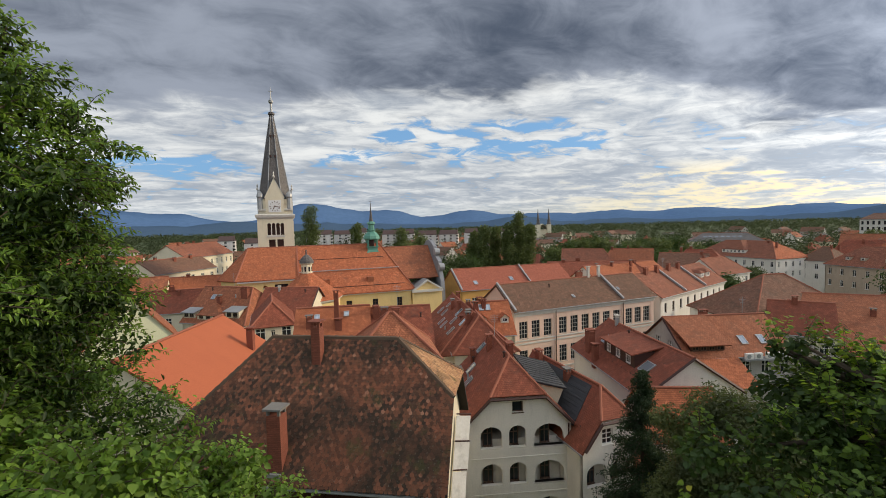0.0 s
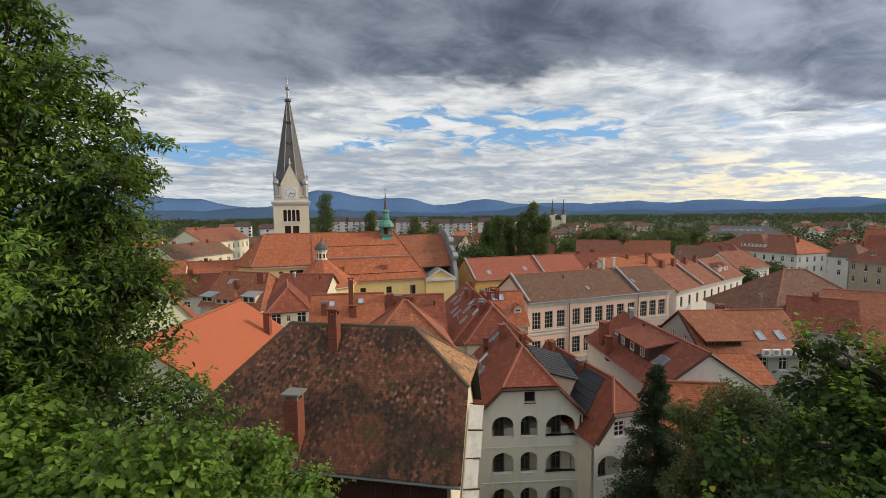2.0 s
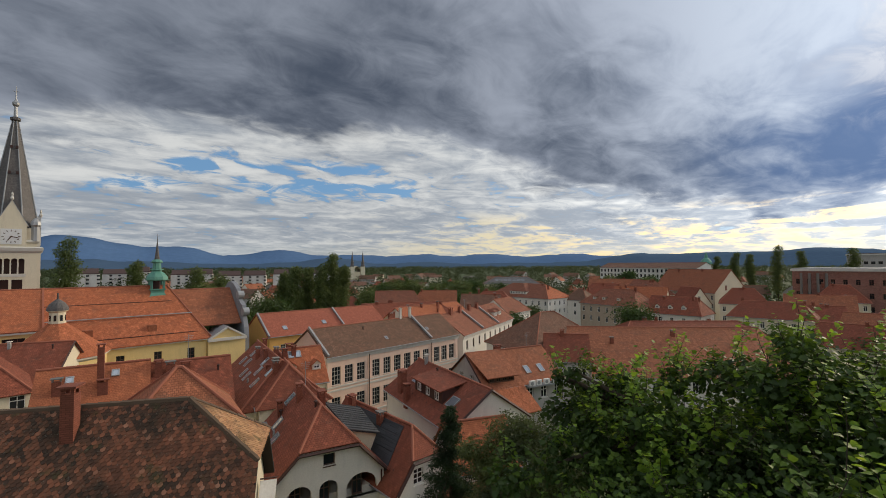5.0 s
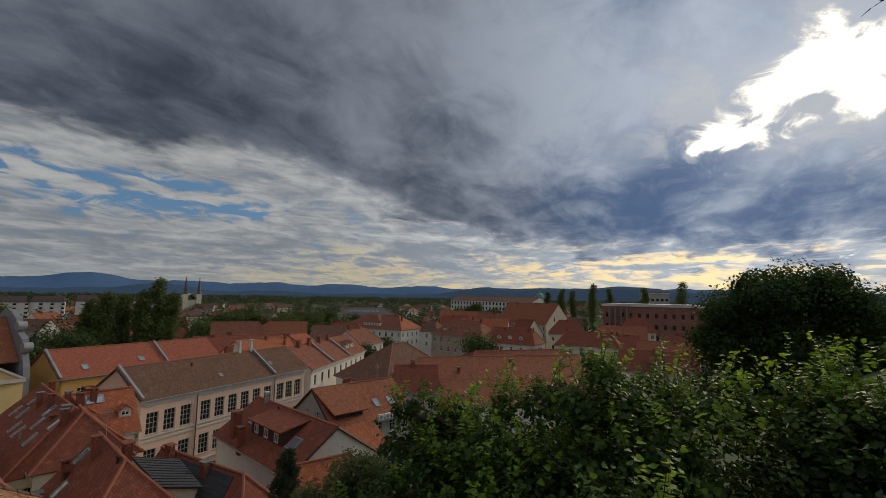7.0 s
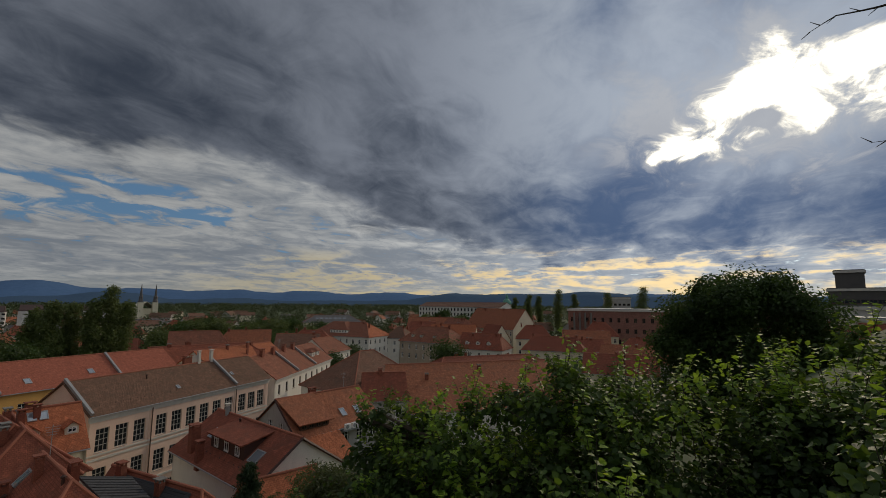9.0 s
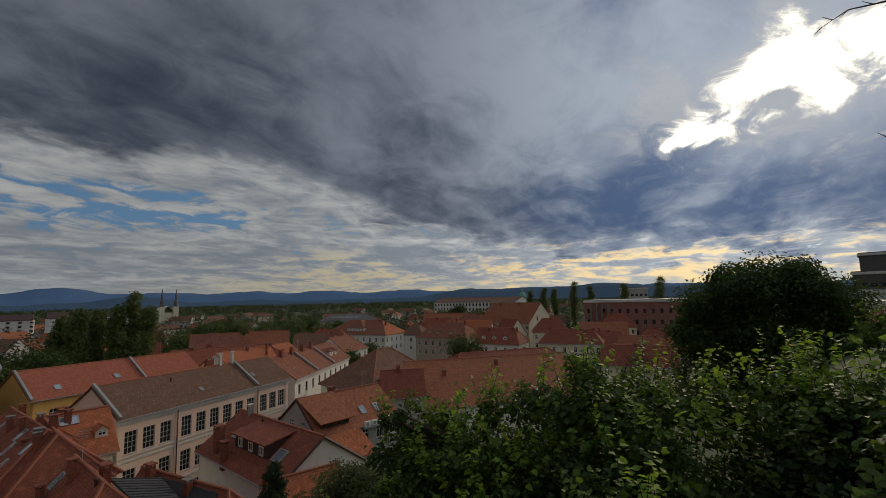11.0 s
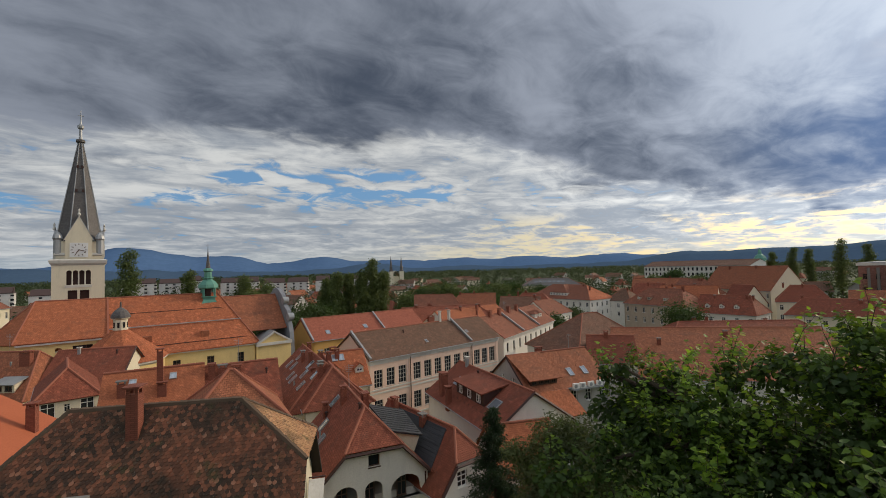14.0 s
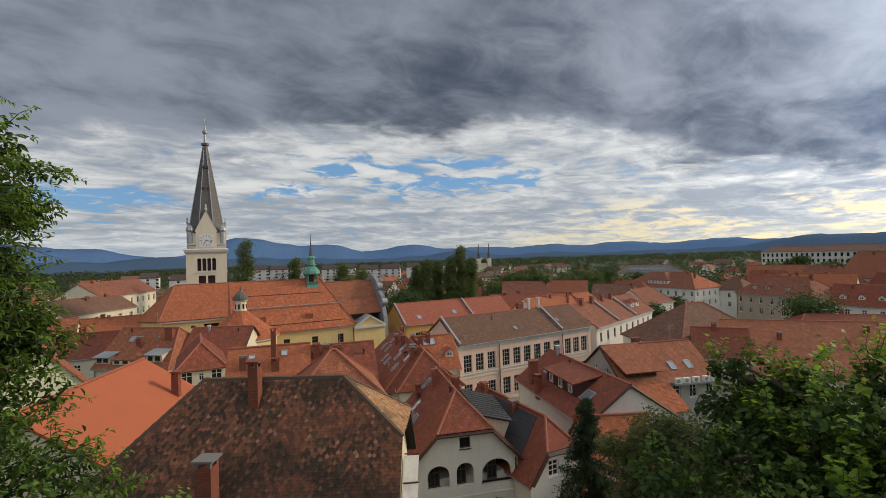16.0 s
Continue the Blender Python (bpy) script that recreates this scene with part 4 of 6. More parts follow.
# ---- more houses of the old town ----
EXTRA = [
    # label, A, B, depth, eave, ridge, hips, wall, roof
    ("house with many roof windows in its red roof", (-3.2, 68.0), (-0.6, 50.0), 9.0, 12.3, 16.3, (0, 3), WALL_CREAM, ROOF_RED),
    ("house with orange roof and small gabled dormers", (3.6, 57.2), (9.2, 58.0), 7.0, 12.6, 16.2, (0, 0), WALL_CREAM, ROOF_ORANGE),
    ("house with a plain red gable roof", (0.3, 59.5), (1.0, 48.8), 6.4, 12.8, 16.2, (0, 2.6), WALL_CREAM, ROOF_RED),
    ("house with pale green gable wall", (-42.8, 51.2), (-35.4, 41.7), 9.0, 15.2, 20.6, (0, 0), surface("pale green plaster", (0.60, 0.62, 0.42), (0.54, 0.56, 0.39), 0.9, bump_size=0.006), ROOF_RUST),
    ("broad house with a long red roof", (50.0, 60.7), (83.1, 42.7), 19.0, 8.1, 14.6, (0, 0), WALL_WHITE, ROOF_RUST),
    ("house with a red gable roof and stone gable", (45.5, 61.5), (51.5, 57.2), 10.0, 11.0, 14.6, (0, 0), WALL_GREY, ROOF_RED),
    ("large red-roofed house on the street", (76.0, 74.0), (106.0, 60.0), 13.0, 10.3, 13.4, (4, 4), WALL_CREAM, ROOF_RED),
    ("white corner palace with hipped red and orange roof", (99.4, 174.3), (108.9, 144.4), 16.0, 13.2, 18.4, (7, 7), WALL_WHITE, ROOF_WORN),
    ("white town house with brown roof", (121.0, 150.0), (125.2, 141.0), 12.0, 12.2, 16.5, (4, 4), WALL_WHITE, ROOF_BROWN),
    ("grey-brown town house with dormers", (111.4, 128.6), (114.4, 106.0), 13.0, 13.0, 18.0, (5, 5), WALL_TAUPE, ROOF_WORN),
    ("white house with round dormers in its red roof", (119.2, 107.0), (124.5, 91.0), 12.0, 11.2, 16.2, (0, 3), WALL_WHITE, ROOF_RED),
    ("tall gabled building with orange roof", (170.4, 147.3), (164.4, 114.3), 16.0, 15.6, 24.3, (0, 0), WALL_CREAM, ROOF_RUST),
    ("house with red hipped roof by the square", (184.0, 92.0), (190.0, 78.0), 12.0, 13.5, 19.0, (5, 5), WALL_CREAM, ROOF_RED),
    ("long pale building with red-brown roof", (-70.4, 121.0), (-71.0, 149.0), 10.5, 19.8, 23.3, (0, 0), WALL_CREAM, ROOF_WORN),
    ("low house with brown roof", (-63.0, 96.2), (-58.7, 113.7), 9.0, 17.9, 20.6, (0, 0), WALL_CREAM, ROOF_MOSS),
    ("house with orange roof among trees", (-58.0, 90.0), (-48.0, 94.0), 8.0, 13.6, 17.2, (0, 0), WALL_CREAM, ROOF_ORANGE),
    ("small house with red roof in a yard", (-55.0, 78.0), (-45.0, 80.5), 8.0, 12.6, 16.0, (0, 0), WALL_CREAM, ROOF_RED),
    ("house with red roof behind the ochre house", (27.0, 110.0), (52.0, 108.0), 12.0, 13.0, 16.6, (0, 4), WALL_CREAM, ROOF_RED),
    ("house with salmon roof behind the school", (36.0, 101.0), (58.0, 112.0), 11.0, 12.6, 16.2, (0, 0), WALL_WHITE, ROOF_ORANGE),
    ("house with red roof and two chimneys", (138.0, 158.0), (148.0, 144.0), 12.0, 13.0, 18.0, (3, 3), WALL_CREAM, ROOF_RED),
    ("house with rust roof behind the palace", (150.0, 168.0), (164.0, 150.0), 12.0, 14.0, 19.5, (0, 0), WALL_WHITE, ROOF_RUST),
    ("pale house with red hipped roof by the river", (152.0, 104.0), (160.0, 92.0), 12.0, 13.0, 18.0, (4, 4), WALL_CREAM, ROOF_RED),
    ("house with brown roof by the library", (160.0, 88.0), (168.0, 72.0), 12.0, 12.0, 16.5, (0, 0), WALL_CREAM, ROOF_RUST),
    ("house with red roof along the quay", (150.0, 62.0), (154.0, 44.0), 12.0, 11.5, 15.5, (3, 3), WALL_CREAM, ROOF_RED),
    ("house with rust roof along the quay", (126.0, 58.0), (130.0, 40.0), 12.0, 11.0, 15.0, (0, 0), WALL_WHITE, ROOF_RUST),
    ("house with red roof under the hill", (104.0, 52.0), (110.0, 36.0), 12.0, 10.5, 14.5, (0, 0), WALL_CREAM, ROOF_RED),
    ("house with orange roof near the market", (130.0, 132.0), (140.0, 116.0), 11.0, 13.0, 18.0, (0, 0), WALL_CREAM, ROOF_ORANGE),
    ("house with red roof near the river", (126.0, 84.0), (134.0, 66.0), 12.0, 12.0, 16.0, (3, 3), WALL_CREAM, ROOF_RED),
    ("white house with bright roof by the river", (140.0, 80.0), (150.0, 66.0), 11.0, 10.5, 14.5, (0, 0), WALL_WHITE, ROOF_RED),
    ("town house with a worn red roof and old chimneys", (38.0, 142.0), (53.0, 137.0), 11.0, 13.6, 18.0, (0, 3), WALL_CREAM, ROOF_WORN),
    ("town house with a rust roof among the trees", (52.0, 146.0), (66.0, 139.0), 11.0, 13.2, 17.6, (3, 0), WALL_WHITE, ROOF_RUST),
    ("narrow town house with a steep brown roof", (60.0, 124.0), (70.0, 117.0), 10.0, 13.0, 17.4, (0, 0), WALL_CREAM, ROOF_MOSS),
    ("cream town house with a red hipped roof", (72.0, 140.0), (84.0, 131.0), 11.0, 13.0, 17.2, (4, 4), WALL_CREAM, ROOF_RED),
    ("town house with dormers behind the corner house", (70.0, 112.0), (82.0, 118.0), 10.0, 12.6, 16.4, (0, 3), WALL_WHITE, ROOF_WORN),
    ("pale house in a yard below the church", (-66.0, 84.0), (-56.0, 88.0), 8.0, 14.0, 17.8, (0, 0), WALL_CREAM, ROOF_RUST),
    ("house with a red roof facing the market", (156.0, 152.0), (152.0, 134.0), 12.0, 14.0, 19.5, (0, 4), WALL_WHITE, ROOF_WORN),
    ("small gabled house with pointed red roof", (150.0, 122.0), (147.0, 112.0), 9.0, 12.0, 18.0, (0, 0), WALL_CREAM, ROOF_RED),
    ("old red-roofed house before the pale office building", (120.0, 7.1), (120.2, 2.2), 9.0, 19.9, 22.9, (0, 0), WALL_WHITE, ROOF_WORN),
    ("old house with a dark red roof by the river bank", (125.2, 1.9), (125.1, -4.1), 9.0, 20.4, 23.4, (0, 0), WALL_WHITE, ROOF_RED),
    ("small white gabled house below the red roofs", (100.0, 5.5), (100.1, 3.4), 6.0, 19.1, 22.1, (0, 0), WALL_WHITE, ROOF_MOSS),
]
made = {}
for label, a, b, depth, eave, ridge, hips, wall, roof in EXTRA:
    broad_one = label.startswith("broad house")
    h = House("house", label, a, b, depth, eave, ridge, 0.0, hips, wall, roof, 0.35, ridge_at=0.66 if broad_one else 0.5, back_eave=11.2 if broad_one else None)
    made[label] = h
    gap_x = 2.6 if h.long < 20 else 2.9
    n_win = max(2, int((h.long - 1.6) / gap_x))
    storeys = [eave - 2.9, eave - 6.1] if eave > 9 else [eave - 2.6]
    for z in storeys:
        h.row("front", 1.4, h.long - 1.4, n_win, z, 1.0, 1.7)
        if hips[1] or "pale" in label:
            h.row("right", 1.4, depth - 1.4, max(2, int(depth / 3)), z, 1.0, 1.7)
    h.hip_paint = ROOF_ORANGE if "palace with hipped" in label else None
    h.build()
    rng = random.Random(label)
    for _ in range(2 if h.long < 14 else 3):
        h.chimney(rng.uniform(0.12, 0.88) * h.long, depth * rng.uniform(0.38, 0.62), rng.uniform(0.5, 1.1), rng.uniform(0.45, 0.8), 0.5, top=STONE_GREY if rng.random() < 0.5 else None)
h = made["house with many roof windows in its red roof"]
for x, y in ((3, 2.2), (5.5, 2.4), (8, 1.6), (10, 1.6), (12, 2.6), (14.5, 1.8), (15.5, 3.2), (4, 3.4), (11, 3.5)):
    h.skylight(x, y, 0.8, 1.3)
h = made["house with orange roof and small gabled dormers"]
h.dormer(1.6, 1.0, 1.1, 0.9, "gable")
h.dormer(4.6, 1.0, 1.1, 0.9, "gable")
for x in (0.9, 1.8, 2.7):
    h.skylight(x, 2.8, 0.7, 1.0)
h = made["white corner palace with hipped red and orange roof"]
h.dormer(15.0, 1.6, 9.0, 1.3, "hip", wins=6)
h = made["grey-brown town house with dormers"]
for x in (5.0, 9.0, 15.0):
    h.dormer(x, 1.6, 1.4, 1.1, "hip")
h = made["white house with round dormers in its red roof"]
for x in (3.5, 7.5, 11.5):
    h.dormer(x, 1.5, 1.4, 1.0, "gable")
h = made["long pale building with red-brown roof"]
h.chimney(14.0, 6.8, 1.3, 0.6, 0.6)

# more chimneys and vent pipes on the close roofs of the old town
rng = random.Random(77)
for h in (mid_a, mid_b, arcade, second, dormers, made["house with many roof windows in its red roof"], made["house with a plain red gable roof"], made["house with salmon roof behind the school"]):
    for k in range(2):
        h.chimney(h.long * rng.uniform(0.12, 0.7), h.depth * rng.uniform(0.22, 0.42), rng.uniform(0.8, 1.3), rng.uniform(0.4, 0.8), 0.45, top=STONE_GREY if k else None)
    h.chimney(h.long * rng.uniform(0.2, 0.7), h.depth * rng.uniform(0.15, 0.35), 0.55, 0.16, 0.16, METAL, False)

# ---- the church ----
CH = basis((-12.8, 85.3, 0), (0.943, 0.334))
church = thing("church", "yellow baroque church with long orange tiled roof", "church", Matrix.Translation((-12.8, 85.3, 0)))
ch_inv = church.matrix_world.inverted()


def cp(name, mesh, material, label="", parent=None):
    ob = part(name, mesh, material, parent or church, label)
    if parent is None:
        ob.matrix_local = ch_inv
    return ob


def cv(*q):
    return CH @ Vector(q)


holes = [rect(x, 11.2, 1.1, 1.9) for x in (-5.6, -0.6, 4.2)]
cp("wall", Mesh().panel(CH, [(-20, 0), (6.6, 0), (6.6, 14.7), (-20, 14.7)], holes, 0.5), WALL_YELLOW)
for x in (-5.6, -0.6, 4.2):
    w = window(church, ch_inv @ CH, x, 11.2, 1.1, 1.9, "six", FRAME_BROWN, 0.25)
cp("wall", Mesh().panel(CH @ Matrix.Translation((0, 2.9, 0)), [(-25, 0), (-14, 0), (-14, 17.9), (-25, 17.9)], [arch(-23.0, 15.9, 0.8, 0.8), arch(-20.4, 15.9, 0.8, 0.8), rect(-17.6, 14.4, 2.4, 2.4)], 0.5), WALL_YELLOW)
window(church, ch_inv @ CH @ Matrix.Translation((0, 2.9, 0)), -17.6, 14.4, 2.4, 2.4, "school", FRAME_BROWN, 0.3)
cp("wall", Mesh().panel(CH @ Matrix.Translation((-28.2, 6.3, 0)) @ pose(0, 0, 0, 0, 0, -46.7), [(0, 0), (4.7, 0), (4.7, 17.9), (0, 17.9)], [arch(2.3, 15.9, 0.8, 0.8)], 0.5), WALL_YELLOW)
cp("wall", Mesh().box((-28.0, 6.3, 0), (6.6, 14.0, 14.6), CH), WALL_YELLOW)
cp("cornice", Mesh().box((-20, -0.35, 14.2), (6.6, -0.003, 14.65), CH), STONE)
cp("cornice", Mesh().box((-25.1, 2.55, 17.35), (-14.0, 2.89, 17.8), CH), STONE)
# roofs: nave slope, choir slope with its apse hips, and the far side
R = 23.5
roof_ch = ROOF_ORANGE
cp("roof", Mesh().slab([cv(-14.5, -0.5, 14.6), cv(6.8, -0.5, 14.6), cv(7.2, -0.5, 14.6), cv(2.2, 8.5, R), cv(-14.5, 8.5, R)], 0.2), roof_ch)
cp("roof", Mesh().slab([cv(-25.4, 2.4, 17.75), cv(-14.5, 2.4, 17.75), cv(-14.5, 8.52, R + 0.02), cv(-23.4, 8.52, R + 0.02)], 0.2), roof_ch)
cp("roof", Mesh().slab([cv(-28.9, 6.2, 17.75), cv(-25.4, 2.4, 17.75), cv(-23.4, 8.5, R)], 0.2), roof_ch)
cp("roof", Mesh().slab([cv(-28.9, 10.8, 17.75), cv(-28.9, 6.2, 17.75), cv(-23.4, 8.5, R)], 0.2), roof_ch)
cp("roof", Mesh().slab([cv(7.2, 17.5, 14.6), cv(-25, 17.5, 14.6), cv(-23.4, 8.5, R), cv(2.2, 8.5, R)], 0.2), roof_ch)
cp("roof", Mesh().slab([cv(7.2, -0.5, 14.6), cv(7.2, 17.5, 14.6), cv(2.2, 8.5, R)], 0.2), roof_ch)
cp("roof", Mesh().slab([cv(2.0, 1.8, 16.4), cv(13.0, 1.8, 16.4), cv(13.0, 8.5, 22.6), cv(2.0, 8.5, 22.6)], 0.2), ROOF_RUST)
cp("roof", Mesh().slab([cv(13.0, 15.0, 16.4), cv(2.0, 15.0, 16.4), cv(2.0, 8.5, 22.6), cv(13.0, 8.5, 22.6)], 0.2), ROOF_RUST)
caps = Mesh()
for a, b in (((-23.4, 8.5, R), (2.2, 8.5, R)), ((2.2, 8.5, R), (7.2, -0.5, 14.7)), ((-23.4, 8.5, R), (-25.4, 2.4, 17.8)), ((-23.4, 8.5, R), (-28.9, 6.2, 17.8)), ((2.2, 8.5, 22.6), (13, 8.5, 22.6))):
    arcade.cap(caps, cv(*a), cv(*b))
cp("ridge_tiles", caps, RIDGE)
cp("snow_rail", Mesh().rod(cv(-14.4, 3.3, 18.75), cv(5.0, 3.3, 18.75), 0.09, sides=5), METAL)
cp("parapet", Mesh().slab([cv(-14.62, 2.3, 17.95), cv(-14.38, 2.3, 17.95), cv(-14.38, 8.6, R + 0.2), cv(-14.62, 8.6, R + 0.2)], 0.3), RIDGE)
for k in range(2):
    cp("snow_rail", Mesh().rod(cv(-14.4, 0.6 + k * 5.2, 15.75 + k * 5.1), cv(5.4 - k * 3.0, 0.6 + k * 5.2, 15.75 + k * 5.1), 0.06, sides=5), WOOD_DARK)
for x in (-1.2, -9.5):
    cp("dormer", Mesh().box((x - 0.6, 1.2, 16.2), (x + 0.6, 2.6, 17.3), CH), ROOF_RUST)
# street front with curved gable, seen from the side, and a low pediment wing
gable = Mesh()
prof = [(0.3, 14.0), (0.6, 15.6), (1.6, 17.6), (2.0, 19.6), (4.0, 20.6), (5.0, 22.6), (7.0, 23.6), (8.5, 23.9), (10.0, 23.6), (12.0, 22.6), (13, 20.6), (15, 19.6), (15.4, 17.6), (16.4, 15.6), (16.7, 14.0)]
gable.panel(CH @ pose(13.9, 0, 0, 0, 0, 90), [(0.3, 0), (16.7, 0)] + prof[::-1], (), 0.8)
cp("front_gable", gable, surface("weathered grey stone", (0.24, 0.25, 0.27), (0.17, 0.18, 0.20), 0.85, bump_size=0.01, stain=0.4), "grey baroque gable of the street front")
for yy, zz in ((1.4, 18.4), (15.6, 18.4), (4.2, 21.4), (12.8, 21.4)):
    cp("scroll", Mesh().rod(cv(13.0, yy, zz), cv(14.1, yy, zz), 0.75, sides=12), METAL, "grey metal covered scroll")
cp("wing_wall", Mesh().panel(CH @ Matrix.Translation((6.7, -0.6, 0)), [(0, 0), (6.2, 0), (6.2, 14.0), (0, 14.0)], [rect(1.2, 9.8, 0.6, 1.2)], 0.5), WALL_YELLOW)
cp("wing_wall", Mesh().box((6.75, -0.1, 0), (12.6, 6.0, 14.0), CH), WALL_YELLOW)
cp("cornice", Mesh().box((6.6, -1.0, 13.8), (13.0, -0.3, 14.3), CH).slab([cv(6.6, -1.0, 14.3), cv(9.8, -1.0, 16.3), cv(9.8, -0.2, 16.3), cv(6.6, -0.2, 14.3)], 0.3).slab([cv(9.8, -1.0, 16.3), cv(13.0, -1.0, 14.3), cv(13.0, -0.2, 14.3), cv(9.8, -0.2, 16.3)], 0.3), STONE)
cp("pediment", Mesh().panel(CH @ Matrix.Translation((6.6, -0.7, 0)), [(0.2, 14.2), (6.2, 14.2), (3.2, 16.1)], (), 0.4), WALL_YELLOW)
cp("wing_roof", Mesh().slab([cv(6.6, -0.8, 14.35), cv(9.8, -0.8, 16.3), cv(9.8, 4.0, 16.4), cv(6.6, 4.0, 14.35)], 0.1).slab([cv(9.8, -0.8, 16.3), cv(13.0, -0.8, 14.35), cv(13.0, 4.0, 14.35), cv(9.8, 4.0, 16.4)], 0.1), METAL)
# ridge turret in green copper
tc = cv(0.5, 8.0, 0)
sq = math.radians(20)
turret = Mesh().lathe([(2.9, 20.90), (1.75, 21.78), (1.45, 22.26), (1.45, 22.74), (1.75, 22.80), (1.75, 22.97)], 4, (tc.x, tc.y), sq)
ob = cp("turret", turret, COPPER, "green copper ridge turret")
for i in range(4):
    a = sq + math.pi / 2 * (i + 0.5)
    part("turret_post", Mesh().rod((tc.x + 1.3 * math.cos(a), tc.y + 1.3 * math.sin(a), 22.94), (tc.x + 1.3 * math.cos(a), tc.y + 1.3 * math.sin(a), 24.50), 0.24, sides=4), COPPER, ob)
part("turret_core", Mesh().box((tc.x - 0.5, tc.y - 0.5, 22.94), (tc.x + 0.5, tc.y + 0.5, 24.50)), WOOD_DARK, ob)
part("turret_roof", Mesh().lathe([(1.5, 24.37), (1.75, 24.50), (1.75, 24.66), (1.65, 25.12), (1.2, 25.70), (0.8, 26.0), (0.75, 26.20), (1.05, 26.30), (1.0, 26.41)], 8, (tc.x, tc.y), sq), COPPER, ob)
part("turret_lantern", Mesh().lathe([(0.72, 26.34), (0.62, 27.50), (0.9, 27.64), (0.8, 27.95), (0.42, 28.18)], 8, (tc.x, tc.y), sq), COPPER, ob)
part("finial", Mesh().rod((tc.x, tc.y, 31.03), (tc.x, tc.y, 32.80), 0.05, 0.03, 6).box((tc.x - 0.3, tc.y - 0.03, 32.32), (tc.x + 0.3, tc.y + 0.03, 32.39)), METAL, ob)
part("turret_spire", Mesh().lathe([(0.44, 28.15), (0.36, 28.6), (0.20, 30.0), (0.07, 31.4), (0.04, 32.26)], 8, (tc.x, tc.y), sq), SLATE, ob)

# side chapel: eight-sided roof with a small lantern
kc = cv(-13.2, -3.0, 0)
ob = cp("chapel", Mesh().lathe([(5.6, 0), (5.6, 14.7)], 8, (kc.x, kc.y)), WALL_YELLOW)
part("cornice", Mesh().lathe([(5.6, 14.2), (6.05, 14.5), (6.05, 14.8), (5.6, 14.8)], 8, (kc.x, kc.y)), STONE, ob)
part("chapel_roof", Mesh().lathe([(6.2, 14.75), (0.9, 19.2)], 8, (kc.x, kc.y)), roof_ch, ob)
part("lantern", Mesh().lathe([(0.95, 19.0), (0.9, 20.7), (1.15, 20.8), (1.15, 21.0)], 8, (kc.x, kc.y)), WALL_CREAM, ob)
for i in range(8):
    a = 2 * math.pi * i / 8
    part("lantern_window", Mesh().box((-0.14, -0.06, 19.5), (0.14, 0.06, 20.3), Matrix.Translation((kc.x, kc.y, 0)) @ Matrix.Rotation(a, 4, "Z") @ Matrix.Translation((0, -0.86, 0))), GLASS, ob)
part("lantern_dome", Mesh().lathe([(1.25, 20.95), (1.2, 21.3), (0.85, 21.9), (0.4, 22.3), (0.12, 22.5), (0.1, 23.3)], 12, (kc.x, kc.y)), SLATE, ob)

# ---- bell tower ----
TW = Matrix.Translation((*(away(20.55).xy * 108), 0)) @ pose(0, 0, 0, 0, 0, 20.55 - 2)
tower = thing("bell_tower", "pale yellow church bell tower with grey pointed spire", "tower", TW)
W = 3.75
holes = [arch(x, 25.8, 0.75, 2.6) for x in (-1.35, -0.45, 0.45, 1.35)] + [rect(-0.85, 22.4, 1.35, 2.4), rect(0.85, 22.4, 1.35, 2.4)]
sides = [Matrix.Rotation(math.pi / 2 * i, 4, "Z") @ Matrix.Translation((0, -W, 0)) for i in range(4)]
for i, sm in enumerate(sides):
    w = W if i % 2 == 0 else W - 0.4
    part("wall", Mesh().panel(sm, [(-w, 0), (w, 0), (w, 29.6), (-w, 29.6)], holes, 0.4), WALL_CREAM, tower)
    part("sill", Mesh().box((-1.9, -0.12, 25.3), (1.9, 0.2, 25.75), sm), STONE, tower)
    for x in (-0.9, 0.0, 0.9):
        part("column", Mesh().rod(sm @ Vector((x, 0.1, 25.8)), sm @ Vector((x, 0.1, 27.7)), 0.11, sides=8), STONE, tower)
part("belfry_core", Mesh().box((-2.9, -2.9, 0), (2.9, 2.9, 29.4)), WOOD_DARK, tower)
part("cornice", Mesh().lathe([(W * 1.414, 29.3), (W * 1.53, 29.7), (W * 1.57, 30.2), (W * 1.45, 30.4)], 4), STONE, tower)
part("clock_storey", Mesh().box((-3.25, -3.25, 30.2), (3.25, 3.25, 33.7)), WALL_CREAM, tower)
part("cornice", Mesh().lathe([(3.25 * 1.414, 31.0), (3.5 * 1.414, 31.2), (3.5 * 1.414, 31.5), (3.25 * 1.414, 31.6)], 4), STONE, tower)
